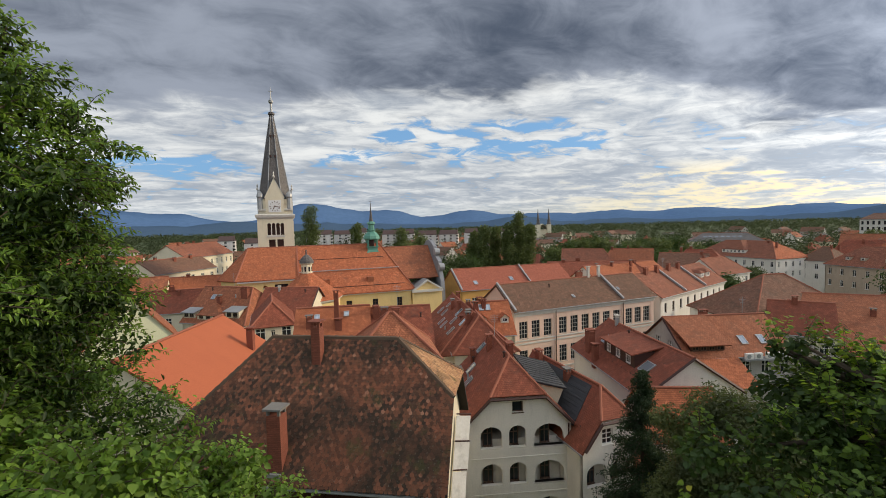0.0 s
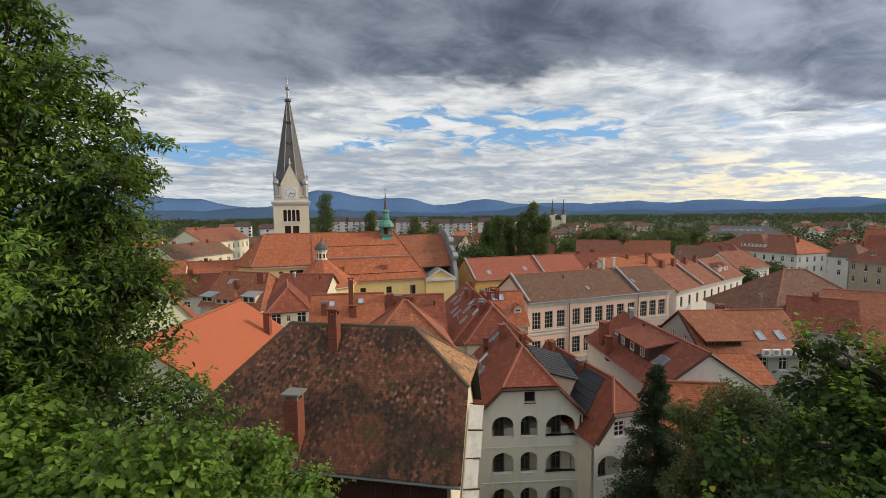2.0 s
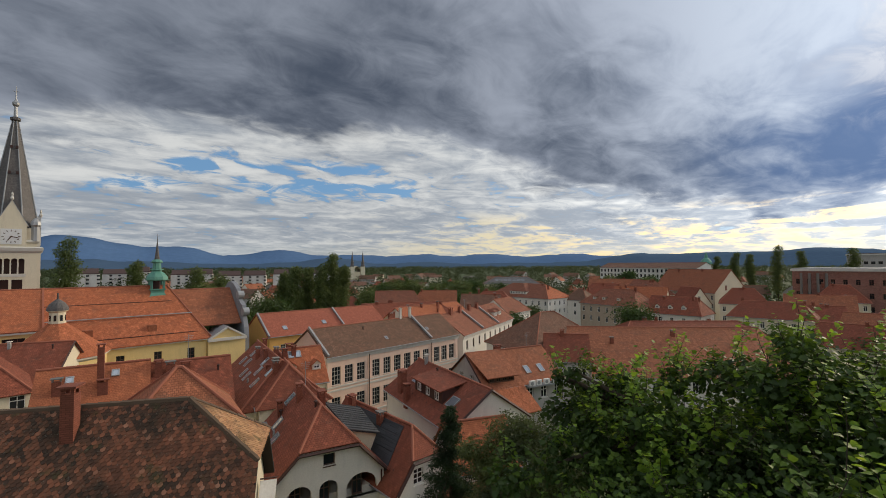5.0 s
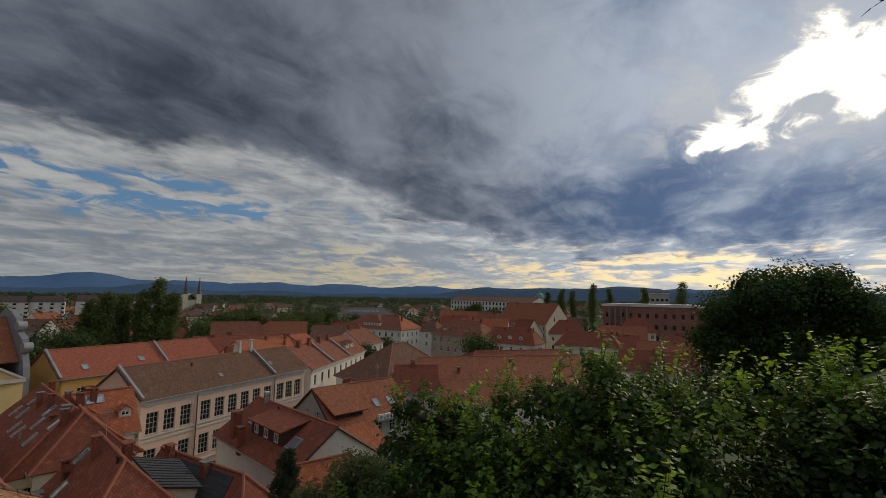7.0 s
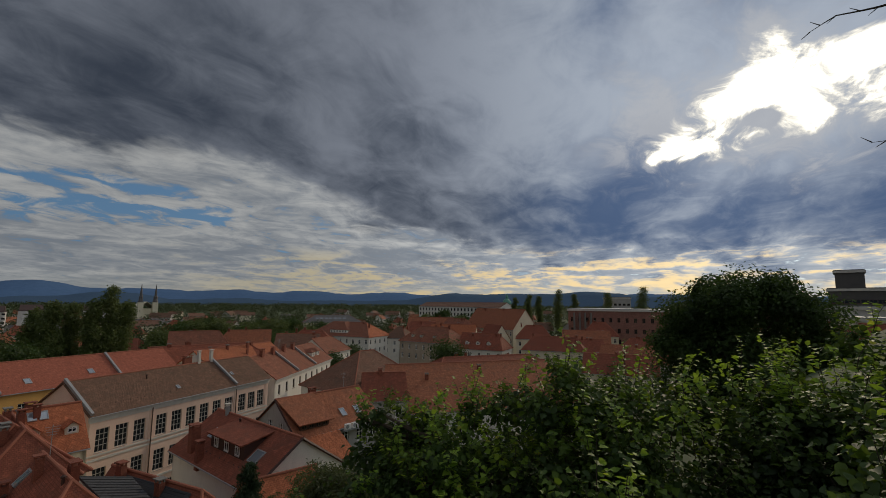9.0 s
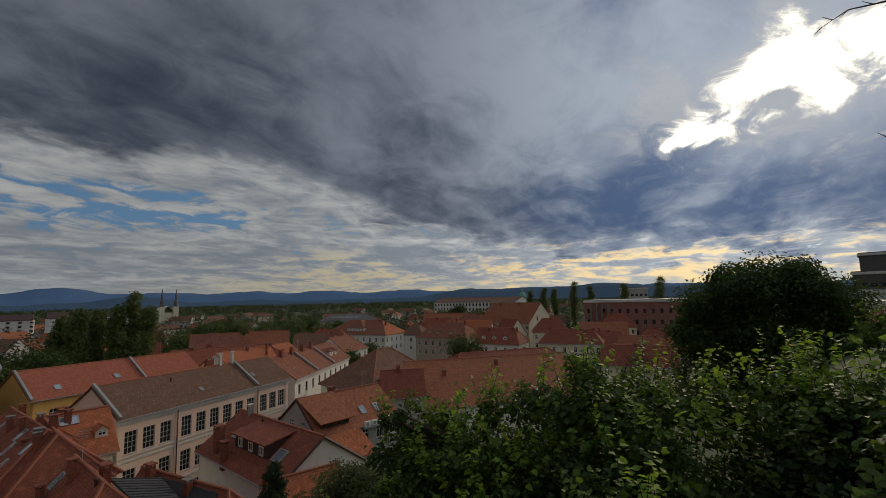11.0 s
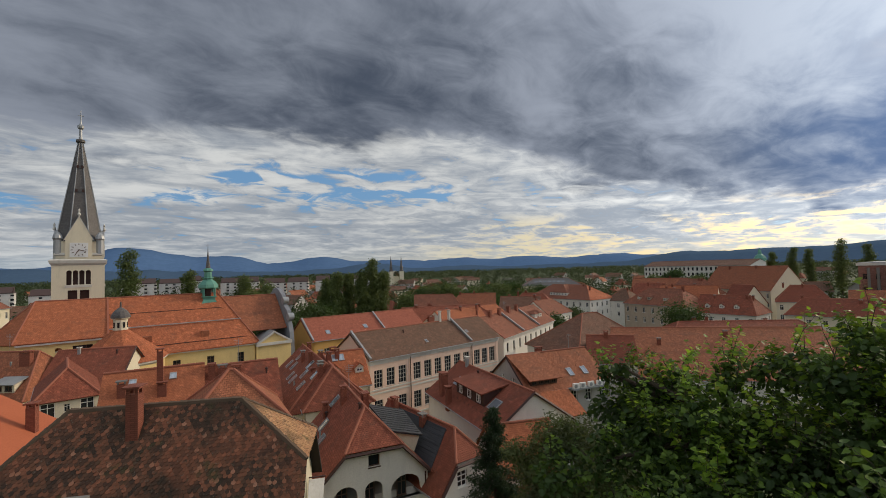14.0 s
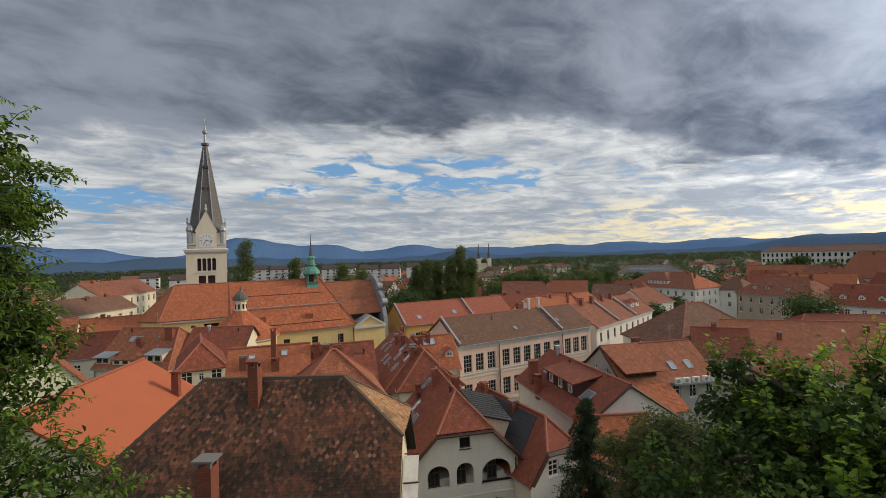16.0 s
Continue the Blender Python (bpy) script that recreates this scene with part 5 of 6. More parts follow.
for i, sm in enumerate(sides):
    g = sm @ Matrix.Translation((0, 0.1, -0.7))
    peak = 39.0 if i % 2 == 0 else 36.6
    part("clock_gable", Mesh().panel(g, [(-1.9, 30.3), (1.9, 30.3), (1.9, 34.6), (2.15, 34.6), (0, peak), (-2.15, 34.6), (-1.9, 34.6)], (), 0.7), WALL_CREAM if i % 2 == 0 else STONE, tower)
    face = part("clock_face", Mesh().box((-1.3, -0.06, 31.5), (1.3, -0.003, 34.1), g), surface("white clock enamel", (0.72, 0.72, 0.70), (0.66, 0.66, 0.64), 0.5), tower, "square white clock face with dark pointers")
    for k in range(12):
        a = 2 * math.pi * k / 12
        part("hour_mark", Mesh().box((-0.06, -0.09, 0.85), (0.06, -0.062, 1.15), g @ Matrix.Translation((0, 0, 32.8)) @ Matrix.Rotation(a, 4, "Y")), FRAME_BROWN, face)
    for a, r in ((104, 1.05), (212, 0.8)):
        part("clock_pointer", Mesh().box((-0.07, -0.12, -0.15), (0.07, -0.095, r), g @ Matrix.Translation((0, 0, 32.8)) @ Matrix.Rotation(radians(a), 4, "Y")), FRAME_BROWN, face)
    part("gable_roof", Mesh().slab([g @ Vector(q) for q in ((-2.25, -0.04, 34.45), (0, -0.04, peak + 0.12), (0, 1.0, peak + 0.12), (-2.25, 1.0, 34.45))], 0.07).slab([g @ Vector(q) for q in ((0, -0.04, peak + 0.12), (2.25, -0.04, 34.45), (2.25, 1.0, 34.45), (0, 1.0, peak + 0.12))], 0.07), METAL, tower)
    part("gable_finial", Mesh().lathe([(0.1, peak - 0.8), (0.28, peak - 0.4), (0.12, peak), (0.2, peak + 0.3), (0.02, peak + 0.7)], 8, (g @ Vector((0, 0, 0))).xy), STONE, tower)
    c = Matrix.Rotation(math.pi / 2 * i, 4, "Z") @ Vector((3.0, 3.0, 0))
    part("corner_turret", Mesh().lathe([(0.6, 31.4), (0.6, 33.9), (0.8, 34.2), (0.65, 34.8), (0.2, 35.4)], 8, (c.x, c.y)), METAL, tower)
part("spire", Mesh().lathe([(3.9, 33.0), (3.35, 35.6), (0.42, 52.6), (0.75, 52.8), (0.75, 53.2), (0.35, 53.4)], 8), SLATE, tower)
for i in range(8):
    a = 2 * math.pi * (i + 0.5) / 8
    part("spire_rib", Mesh().rod((3.38 * math.cos(a), 3.38 * math.sin(a), 35.6), (0.45 * math.cos(a), 0.45 * math.sin(a), 52.6), 0.11, 0.07, 5), METAL, tower)
part("finial", Mesh().lathe([(0.3, 53.2), (0.22, 55.2), (0.5, 55.5), (0.55, 55.9), (0.2, 56.3), (0.1, 57.0), (0.05, 58.9)], 8).box((-0.45, -0.05, 57.9), (0.45, 0.05, 58.02)), METAL, tower)
for z, x in ((47.6, 0.35), (47.6, -0.35), (43.0, 0.5), (43.0, -0.5)):
    part("spire_hatch", Mesh().box((x - 0.18, -(52.6 - z) * 0.159 - 0.55, z), (x + 0.18, -(52.6 - z) * 0.159 + 0.1, z + 0.5)), WOOD_DARK, tower)

# ---- trees ----


def leaf_mesh(name, v, f):
    mesh = bpy.data.meshes.new(name)
    mesh.vertices.add(len(v))
    mesh.vertices.foreach_set("co", v.ravel())
    mesh.loops.add(len(f) * 3)
    mesh.loops.foreach_set("vertex_index", f.ravel().astype(np.int32))
    mesh.polygons.add(len(f))
    mesh.polygons.foreach_set("loop_start", np.arange(0, len(f) * 3, 3, dtype=np.int32))
    mesh.update(calc_edges=True)
    return mesh


def leaf_cloud(name, centres, radii, count, size, seed, flat=0.75, fold=0.25, slim=0.55, full=False):
    """Many small folded leaves set on short twigs inside lumps of crown."""
    rng = np.random.default_rng(seed)
    centres, radii = np.array(centres, float), np.array(radii, float)
    share = radii ** 2
    pick = rng.choice(len(centres), count, p=share / share.sum())
    ways = rng.normal(size=(count, 3))
    ways /= np.linalg.norm(ways, axis=1)[:, None]
    depth = rng.random(count) ** 0.45
    lump = 1 + 0.28 * np.sin(ways[:, 0] * 7 + pick) * np.cos(ways[:, 2] * 6 + pick * 2.1)
    at = centres[pick] + ways * (radii[pick] * depth * lump)[:, None] * (1, 1, flat)
    nor = ways * 0.6 + rng.normal(size=(count, 3)) * 0.55 + (0, 0, 0.65)
    nor /= np.linalg.norm(nor, axis=1)[:, None]
    tip = rng.normal(size=(count, 3)) + ways * 0.6 + (0, 0, -0.35)
    tip -= nor * (tip * nor).sum(1)[:, None]
    tip /= np.linalg.norm(tip, axis=1)[:, None]
    side = np.cross(nor, tip)
    long = size * (0.6 + 0.8 * rng.random(count))[:, None]
    wide = long * slim
    if full:
        def spot(t, s, up):
            return at + tip * long * t + side * wide * s + nor * long * up
        v = np.stack([at, spot(0.2, 0.42, 0.09), spot(0.55, 0.47, 0.08), spot(1.0, 0.0, -0.14), spot(0.55, -0.47, 0.08), spot(0.2, -0.42, 0.09)], 1).reshape(-1, 3)
        base = 6 * np.arange(count)[:, None]
        f = np.concatenate([base + q for q in ((0, 1, 2), (0, 2, 3), (0, 3, 4), (0, 4, 5))], 1).reshape(-1, 3)
        return leaf_mesh(name, v, f)
    v = np.stack([at, at + tip * long * 0.45 + side * wide * 0.5 + nor * long * fold * 0.5, at + tip * long - nor * long * 0.12, at + tip * long * 0.45 - side * wide * 0.5 + nor * long * fold * 0.5], 1).reshape(-1, 3)
    base = 4 * np.arange(count)[:, None]
    f = np.concatenate([base + (0, 1, 2), base + (0, 2, 3)], 1).reshape(-1, 3)
    return leaf_mesh(name, v, f)


def leaf_material(name, dark, light, dry=None, thinness=0.3):
    """Leaves: each its own green, a little light through them."""
    mat = bpy.data.materials.new(name)
    mat.use_nodes = True
    k = Nodes(mat.node_tree)
    own = k.add("ShaderNodeNewGeometry").outputs["Random Per Island"]
    spread = k.noise(k.add("ShaderNodeTexCoord").outputs["Object"], 0.7, 3.0)
    base = k.mix(own, dark, light)
    base = k.mix(k.step(spread, 0.4, 0.7), base, tuple(c * 0.6 for c in dark))
    if dry:
        base = k.mix(k.step(own, 0.96, 0.99), base, dry)
    shader = k.add("ShaderNodeBsdfPrincipled", Base_Color=base, Roughness=0.55)
    shader.inputs["Specular IOR Level"].default_value = 0.3
    thin = k.add("ShaderNodeBsdfTranslucent", Color=k.mix(0.5, base, (light[0] * 1.6, light[1] * 1.5, light[2])))
    both = k.add("ShaderNodeMixShader")
    both.inputs[0].default_value = thinness
    k.put(both.inputs[1], shader)
    k.put(both.inputs[2], thin)
    k.put(k.add("ShaderNodeOutputMaterial").inputs[0], both)
    return mat


BARK = surface("bark", (0.06, 0.045, 0.032), (0.09, 0.07, 0.05), 0.95, bump_size=0.02, scale=3.0, uses="Object")
LEAF_A = leaf_material("fresh broad leaves", (0.060, 0.110, 0.014), (0.145, 0.235, 0.030))
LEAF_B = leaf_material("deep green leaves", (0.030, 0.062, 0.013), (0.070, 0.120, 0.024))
LEAF_P = leaf_material("poplar leaves", (0.070, 0.105, 0.028), (0.150, 0.190, 0.055))
LEAF_C = leaf_material("dull green leaves", (0.042, 0.070, 0.020), (0.085, 0.120, 0.034))
LEAF_D = leaf_material("thin dull leaves", (0.060, 0.080, 0.024), (0.130, 0.155, 0.048))
# greens dulled and blued, so that the colour carries the distance haze
LEAF_W = leaf_material("woods of the plain in hazed greens", (0.034, 0.054, 0.024), (0.072, 0.096, 0.038))
NEEDLE = leaf_material("spruce needles", (0.020, 0.044, 0.020), (0.045, 0.080, 0.034))


def trunk_mesh(foot, tops, r0):
    """A tapered, slightly bent trunk with limbs to the lumps of the crown."""
    t = Mesh()
    foot = Vector(foot)
    mid = sum((Vector(p) for p in tops), Vector()) / len(tops)
    fork = foot.lerp(mid, 0.55)
    bend = foot.lerp(fork, 0.5) + Vector((0.12, -0.08, 0))
    t.rod(foot - Vector((0, 0, 0.4)), bend, r0 * 1.25, r0, 9, False).rod(bend, fork, r0, r0 * 0.75, 9, False)
    for p in tops:
        p = Vector(p)
        knee = fork.lerp(p, 0.5) + Vector((0, 0, (p - fork).length * 0.08))
        t.rod(fork, knee, r0 * 0.5, r0 * 0.28, 6, False).rod(knee, p, r0 * 0.28, r0 * 0.07, 6, False)
    return t


def tree(name, label, foot, lumps, count, size, material, r0=0.2, seed=1, slim=0.55, group="", full=False):
    """lumps: centre x, y, z and radius of the parts of the crown."""
    ob = thing(name, label, "tree", Matrix.Translation(foot), group)
    inv = ob.matrix_world.inverted()
    t = part("trunk", trunk_mesh(foot, [l[:3] for l in lumps][:14], r0), BARK, ob)
    mesh = leaf_cloud("crown", [l[:3] for l in lumps], [l[3] for l in lumps], count, size, seed, slim=slim, full=full)
    mesh.materials.append(material)
    c = part("crown", mesh, None, ob)
    t.matrix_local = c.matrix_local = inv
    return ob


def at(az, el, d):
    """A place seen from the viewpoint on a bearing, at a height angle and a level distance."""
    w = away(az)
    return Vector((w.x * d, w.y * d, 27 + d * math.tan(radians(el))))


def lumps_at(rows, seed, spread=0.5, extra=2):
    rng = random.Random(seed)
    out = []
    for az_, el_, d, r in rows:
        c = at(az_, el_, d)
        out.append((*c, r))
        for _ in range(extra):
            out.append((c.x + rng.uniform(-1, 1) * r * spread * 1.6, c.y + rng.uniform(-1, 1) * r * spread, c.z + rng.uniform(-1, 1) * r * spread, r * rng.uniform(0.4, 0.7)))
    return out


def shoots(name, rows, per, size, seed, up=0.5, leaves=11, long=0.9, slim=0.75, sag=0.45):
    """Leafy shoots that stand out of lumps of crown: a bent twig each, with leaves to both sides. Gives the mesh of the leaves and that of the twigs."""
    rng = np.random.default_rng(seed)
    twigs, v = Mesh(), []
    for cx, cy, cz, r in rows:
        for _ in range(max(2, int(per * r * r))):
            w = rng.normal(size=3)
            w[2] = abs(w[2]) * 0.9 - 0.25
            w /= np.linalg.norm(w)
            foot = np.array((cx, cy, cz)) + w * r * rng.uniform(0.25, 0.85)
            go = w * (1 - up) + np.array((0, 0, up)) + rng.normal(size=3) * 0.25
            go /= np.linalg.norm(go)
            reach = long * rng.uniform(0.45, 1.15)
            bend = np.array((rng.normal() * 0.15, rng.normal() * 0.15, -sag * 0.4)) * reach
            ends = [foot, foot + go * reach * 0.5 + bend * 0.2, foot + go * reach + bend]
            twigs.rod(ends[0], ends[1], 0.006, 0.004, 4, False).rod(ends[1], ends[2], 0.004, 0.0015, 4, False)
            for i in range(leaves):
                t = 0.12 + 0.88 * i / (leaves - 1)
                p = ends[0] * (1 - t) ** 2 + 2 * ends[1] * t * (1 - t) + ends[2] * t * t
                out = np.cross(go, rng.normal(size=3))
                out /= np.linalg.norm(out) + 1e-9
                tip = out + go * 0.5 + np.array((0, 0, -sag))
                tip /= np.linalg.norm(tip)
                nor = np.array((0, 0, 1.0)) + rng.normal(size=3) * 0.45 + w * 0.3
                nor -= tip * (nor @ tip)
                nor /= np.linalg.norm(nor)
                side = np.cross(nor, tip)
                ln = size * rng.uniform(0.55, 1.15) * (1.05 - 0.35 * t)
                b = p + tip * ln * 0.25
                v += [b, b + tip * ln * 0.22 + side * ln * slim * 0.5 + nor * ln * 0.10, b + tip * ln * 0.62 + side * ln * slim * 0.36 + nor * ln * 0.06, b + tip * ln - nor * ln * 0.14,
                      b + tip * ln * 0.62 - side * ln * slim * 0.36 + nor * ln * 0.06, b + tip * ln * 0.22 - side * ln * slim * 0.5 + nor * ln * 0.10]
    n_l = len(v) // 6
    base = 6 * np.arange(n_l)[:, None]
    f = np.concatenate([base + q for q in ((0, 1, 2), (0, 2, 3), (0, 3, 4), (0, 4, 5))], 1).reshape(-1, 3)
    return leaf_mesh(name, np.array(v), f), twigs


def leafy(name, label, foot, rows, per, size, material, r0, seed, fill=8000, category="tree", inner=None, inner_slim=0.75, **how):
    """A near tree: trunk and limbs, an inner crown of leaves (inner: a darker green that paints the shade in there),
    and shoots with larger leaves round it.
    """
    ob = tree(name, label, foot, rows, fill, size * 0.9, inner or material, r0, seed, inner_slim, full=True)
    inv = ob.matrix_world.inverted()
    mesh, twigs = shoots("leaves", rows, per, size, seed, **how)
    mesh.materials.append(material)
    part("foliage", mesh, None, ob).matrix_local = inv
    part("twig_work", twigs, BARK, ob).matrix_local = inv
    ob["category"] = category
    return ob


# brighter maple greens with the light from above painted in
LEAF_TOP = leaf_material("maple leaves in a sunlit tone", (0.080, 0.160, 0.016), (0.30, 0.45, 0.05), (0.42, 0.38, 0.05), 0.5)
LEAF_L = leaf_material("fresh green leaves", (0.070, 0.150, 0.022), (0.24, 0.38, 0.055), None, 0.4)
# boughs that droop in layers, with dark gaps between them
left_rows = [(50, 19, 7, 0.7), (45.5, 17.5, 7, 0.35), (43.5, 14, 7, 0.32), (47, 12, 7, 0.6), (41.8, 11, 7, 0.30), (39.2, 9.8, 7, 0.26), (37.6, 8.6, 7, 0.2), (44, 7.5, 7, 0.55), (40.5, 5.8, 7, 0.38), (37.8, 4.4, 7, 0.26), (44.5, 2.5, 7, 0.6), (41.0, 0.5, 7, 0.42), (38.2, -1.5, 7.1, 0.3), (44, -3, 7, 0.65), (39.5, -4.5, 7.1, 0.45), (37.2, -6, 7.2, 0.3), (43, -8.5, 7, 0.7), (38.6, -9.5, 7.2, 0.4), (46, -14, 7, 0.95), (40.6, -14, 7.1, 0.5), (54, 10, 7, 1.2), (52, 0, 7, 1.2), (54, -10, 7, 1.4), (50, -20, 6.5, 1.2), (40, -19.5, 6.6, 0.7), (47.5, 24, 7.2, 0.25)]
# LEAF_B inside paints shade into the depth of the crown
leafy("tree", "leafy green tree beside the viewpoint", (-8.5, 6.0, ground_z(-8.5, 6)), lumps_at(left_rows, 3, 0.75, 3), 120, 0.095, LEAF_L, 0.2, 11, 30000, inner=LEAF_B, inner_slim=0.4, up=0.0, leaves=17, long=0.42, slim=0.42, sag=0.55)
low_rows = [(41, -26, 5.5, 0.7), (35.5, -26, 6, 0.5), (47, -27, 5, 0.9), (37, -32, 5, 0.8), (30.5, -28, 6, 0.4), (52, -22, 5.5, 1.0), (44, -36, 4.6, 0.8), (27.5, -28, 5.8, 0.45), (30, -34, 5.0, 0.65), (26, -35, 5.0, 0.45)]
leafy("shrub", "broad-leaved green shrub on the slope", (-4.2, 3.6, ground_z(-4.2, 3.6)), lumps_at(low_rows, 4, 0.7, 4), 105, 0.085, LEAF_L, 0.05, 12, 20000, "shrub", inner=LEAF_A, up=0.30, leaves=13, long=0.36, slim=0.8)
right_rows = [(-40.5, -19, 8.5, 0.7), (-39.5, -14, 8.5, 0.3), (-44, -18, 8.3, 0.75), (-45, -13.5, 8.3, 0.35), (-50, -17, 8, 0.8), (-50.5, -12.5, 8, 0.35), (-55, -18, 8, 0.8), (-60, -14, 8, 0.75), (-64, -11, 8, 0.5), (-68, -13, 8, 0.85), (-74, -12, 8, 0.75), (-80, -11.5, 8, 0.85), (-87, -10, 8, 0.9), (-94, -9, 8, 1.1), (-83.5, -14, 7.6, 0.9), (-42, -23, 8, 1.0), (-48, -25, 7, 1.1), (-55, -23, 7, 1.2), (-63, -20, 7, 1.2), (-73, -20, 7, 1.3), (-84, -20, 7, 1.4), (-95, -20, 7, 1.4), (-57, -33, 5.5, 0.9), (-70, -32, 5.5, 1.0), (-84, -32, 5.5, 1.1), (-47, -35, 6, 0.9), (-39, -31, 6.5, 0.8), (-34, -37, 6, 0.7)]
maple_lumps = lumps_at(right_rows, 5, 0.95, 5)
# darker inner leaves again stand for shade between the sprays
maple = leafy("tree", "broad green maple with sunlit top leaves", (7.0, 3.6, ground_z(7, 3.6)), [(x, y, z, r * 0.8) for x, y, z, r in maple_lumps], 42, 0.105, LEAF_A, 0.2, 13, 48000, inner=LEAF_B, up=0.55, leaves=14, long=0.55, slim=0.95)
rng = random.Random(12)
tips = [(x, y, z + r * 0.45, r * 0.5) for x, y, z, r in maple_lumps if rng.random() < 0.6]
# young shoots, their colour raised to show the crown's top as lit
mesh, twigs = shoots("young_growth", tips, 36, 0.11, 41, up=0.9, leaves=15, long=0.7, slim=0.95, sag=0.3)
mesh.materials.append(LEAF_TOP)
part("young_growth", mesh, None, maple, "young shoots with toplight in their yellow-green colour").matrix_local = maple.matrix_world.inverted()
part("twig_work", twigs, BARK, maple).matrix_local = maple.matrix_world.inverted()
dark_rows = [(-80, 0.6, 45, 3.6), (-75.5, -1, 45, 3.0), (-85, -1, 45, 3.0), (-74.2, -5, 45, 2.8), (-80, -5, 45, 4.6), (-86.5, -5, 45, 3.0), (-76, -9, 45, 4.5), (-85, -9, 45, 4.5), (-77.5, 1.4, 45, 2.0), (-82.5, 1.2, 45, 2.1)]
tree("tree", "large dark round tree standing against the light", (44.0, 7.5, ground_z(44, 7.5)), lumps_at(dark_rows, 6), 90000, 0.27, LEAF_B, 0.5, 14, 0.6)
# bare twig tips that reach in over the viewpoint
tw = thing("branch", "thin bare twig of a tree overhead", "branch", Matrix.Translation(at(-88.5, 28.5, 4)))
tinv = tw.matrix_world.inverted()
tb = Mesh()
for stem, girth in (([(-99, 24.6), (-95, 25.6), (-92.3, 25.9), (-90.8, 26.0), (-89.6, 26.15), (-87.9, 26.4), (-86.7, 26.0), (-85.9, 25.7)], 0.011), ([(-98, 13.2), (-93.5, 14.3), (-91.3, 14.6), (-90.3, 14.95), (-89.4, 15.0)], 0.007)):
    pts = [at(a, e, 4) for a, e in stem]
    for i, (p, q) in enumerate(zip(pts, pts[1:])):
        tb.rod(p, q, girth * (1 - i / len(pts)), girth * (1 - (i + 0.9) / len(pts)), 6, False)
        tb.rod(q, q + Vector((0.01, 0.05, 0.05 if i % 2 else -0.03)), 0.004, 0.0015, 5, False)
part("twig", tb, BARK, tw).matrix_local = tinv


def column(az_, d, z0, z1, r, seed):
    """Lumps for a tall slim crown, thin at the top."""
    rng = random.Random(seed)
    w = away(az_) * d
    n_l = 12
    return [(w.x + rng.uniform(-0.3, 0.3) * r, w.y + rng.uniform(-0.3, 0.3) * r, z0 + (z1 - z0) * i / (n_l - 1), r * (0.35 + 0.75 * math.sin(math.pi * min(0.95, 0.2 + 0.78 * (1 - i / (n_l - 1))) ** 1.0))) for i in range(n_l)]


for i, (az_, d, top, r) in enumerate([(16.7, 150, 34, 2.9), (11.0, 190, 28.5, 2.8), (-9.8, 150, 30.5, 2.6), (-8.3, 148, 27, 2.4), (-6.7, 152, 26, 2.4), (-5.2, 146, 26.5, 2.4), (-3.9, 150, 24.5, 2.4), (-11.0, 152, 26.5, 2.4), (5.2, 175, 26, 3.2), (3.0, 135, 24, 3.4), (4.2, 128, 22, 3.2),
                                      (-60.8, 300, 36, 3.0), (-57.2, 320, 33, 2.6), (-58.5, 320, 32, 2.6), (-62.8, 300, 33, 2.6), (-66.6, 300, 34, 3.0), (-70.5, 260, 36, 3.2), (-55.5, 330, 31, 2.4)]):
    w = away(az_) * d
    tree("poplar", "tall slim poplar in full leaf", (w.x, w.y, 0), column(az_, d, 6, top - 1.0, r * 0.95, i), 8000, 0.5, LEAF_P, 0.3, 100 + i, 0.6, "poplars of the town")


def round_tree(az_, d, top, r, seed, material, count=5500, size=0.5, label="broad leafy town tree"):
    w = away(az_) * d
    rng = random.Random(seed)
    lumps = [(w.x, w.y, top - r, r)] + [(w.x + rng.uniform(-0.8, 0.8) * r, w.y + rng.uniform(-0.8, 0.8) * r, top - r * rng.uniform(0.7, 1.9), r * rng.uniform(0.45, 0.7)) for _ in range(9)]
    return tree("tree", label, (w.x, w.y, 0), lumps, count, size, material, 0.3, seed, 0.6, "trees of the town")


for i, (az_, d, top, r) in enumerate([(-32.5, 130, 14.5, 4.2), (-35, 165, 13, 3.6), (-46.7, 122, 19.4, 5.2), (-62, 120, 14.5, 4.4), (-65.5, 125, 15, 4.5), (-67.5, 118, 14, 4.2), (-24, 200, 18, 7), (-21.5, 190, 16.5, 6), (-26.5, 210, 17, 6), (-16, 180, 15, 5), (-14.5, 175, 14, 4.5), (2.2, 112, 19, 4.5), (1.0, 118, 18, 4), (-1.5, 125, 20, 5), (-3, 130, 20, 5.5), (27.5, 118, 12.5, 3.6), (25.8, 114, 13, 3.0), (31.5, 76, 10.5, 2.6), (33, 74, 11, 2.6), (29, 100, 11, 3)]):
    round_tree(az_, d, top, r, 300 + i, LEAF_C if i % 2 else LEAF_B)

# spruce beside the arcade houses
sp = at(-24.2, -17.2, 24.2)
spruce = thing("spruce", "slim dark green spruce before the white houses", "tree", Matrix.Translation((sp.x, sp.y, 2)))
sinv = spruce.matrix_world.inverted()
t = part("trunk", Mesh().rod((sp.x, sp.y, 1), (sp.x, sp.y, sp.z - 0.2), 0.22, 0.03, 8), BARK, spruce)
rng = random.Random(8)
boughs = []
b = Mesh()
z = sp.z - 0.3
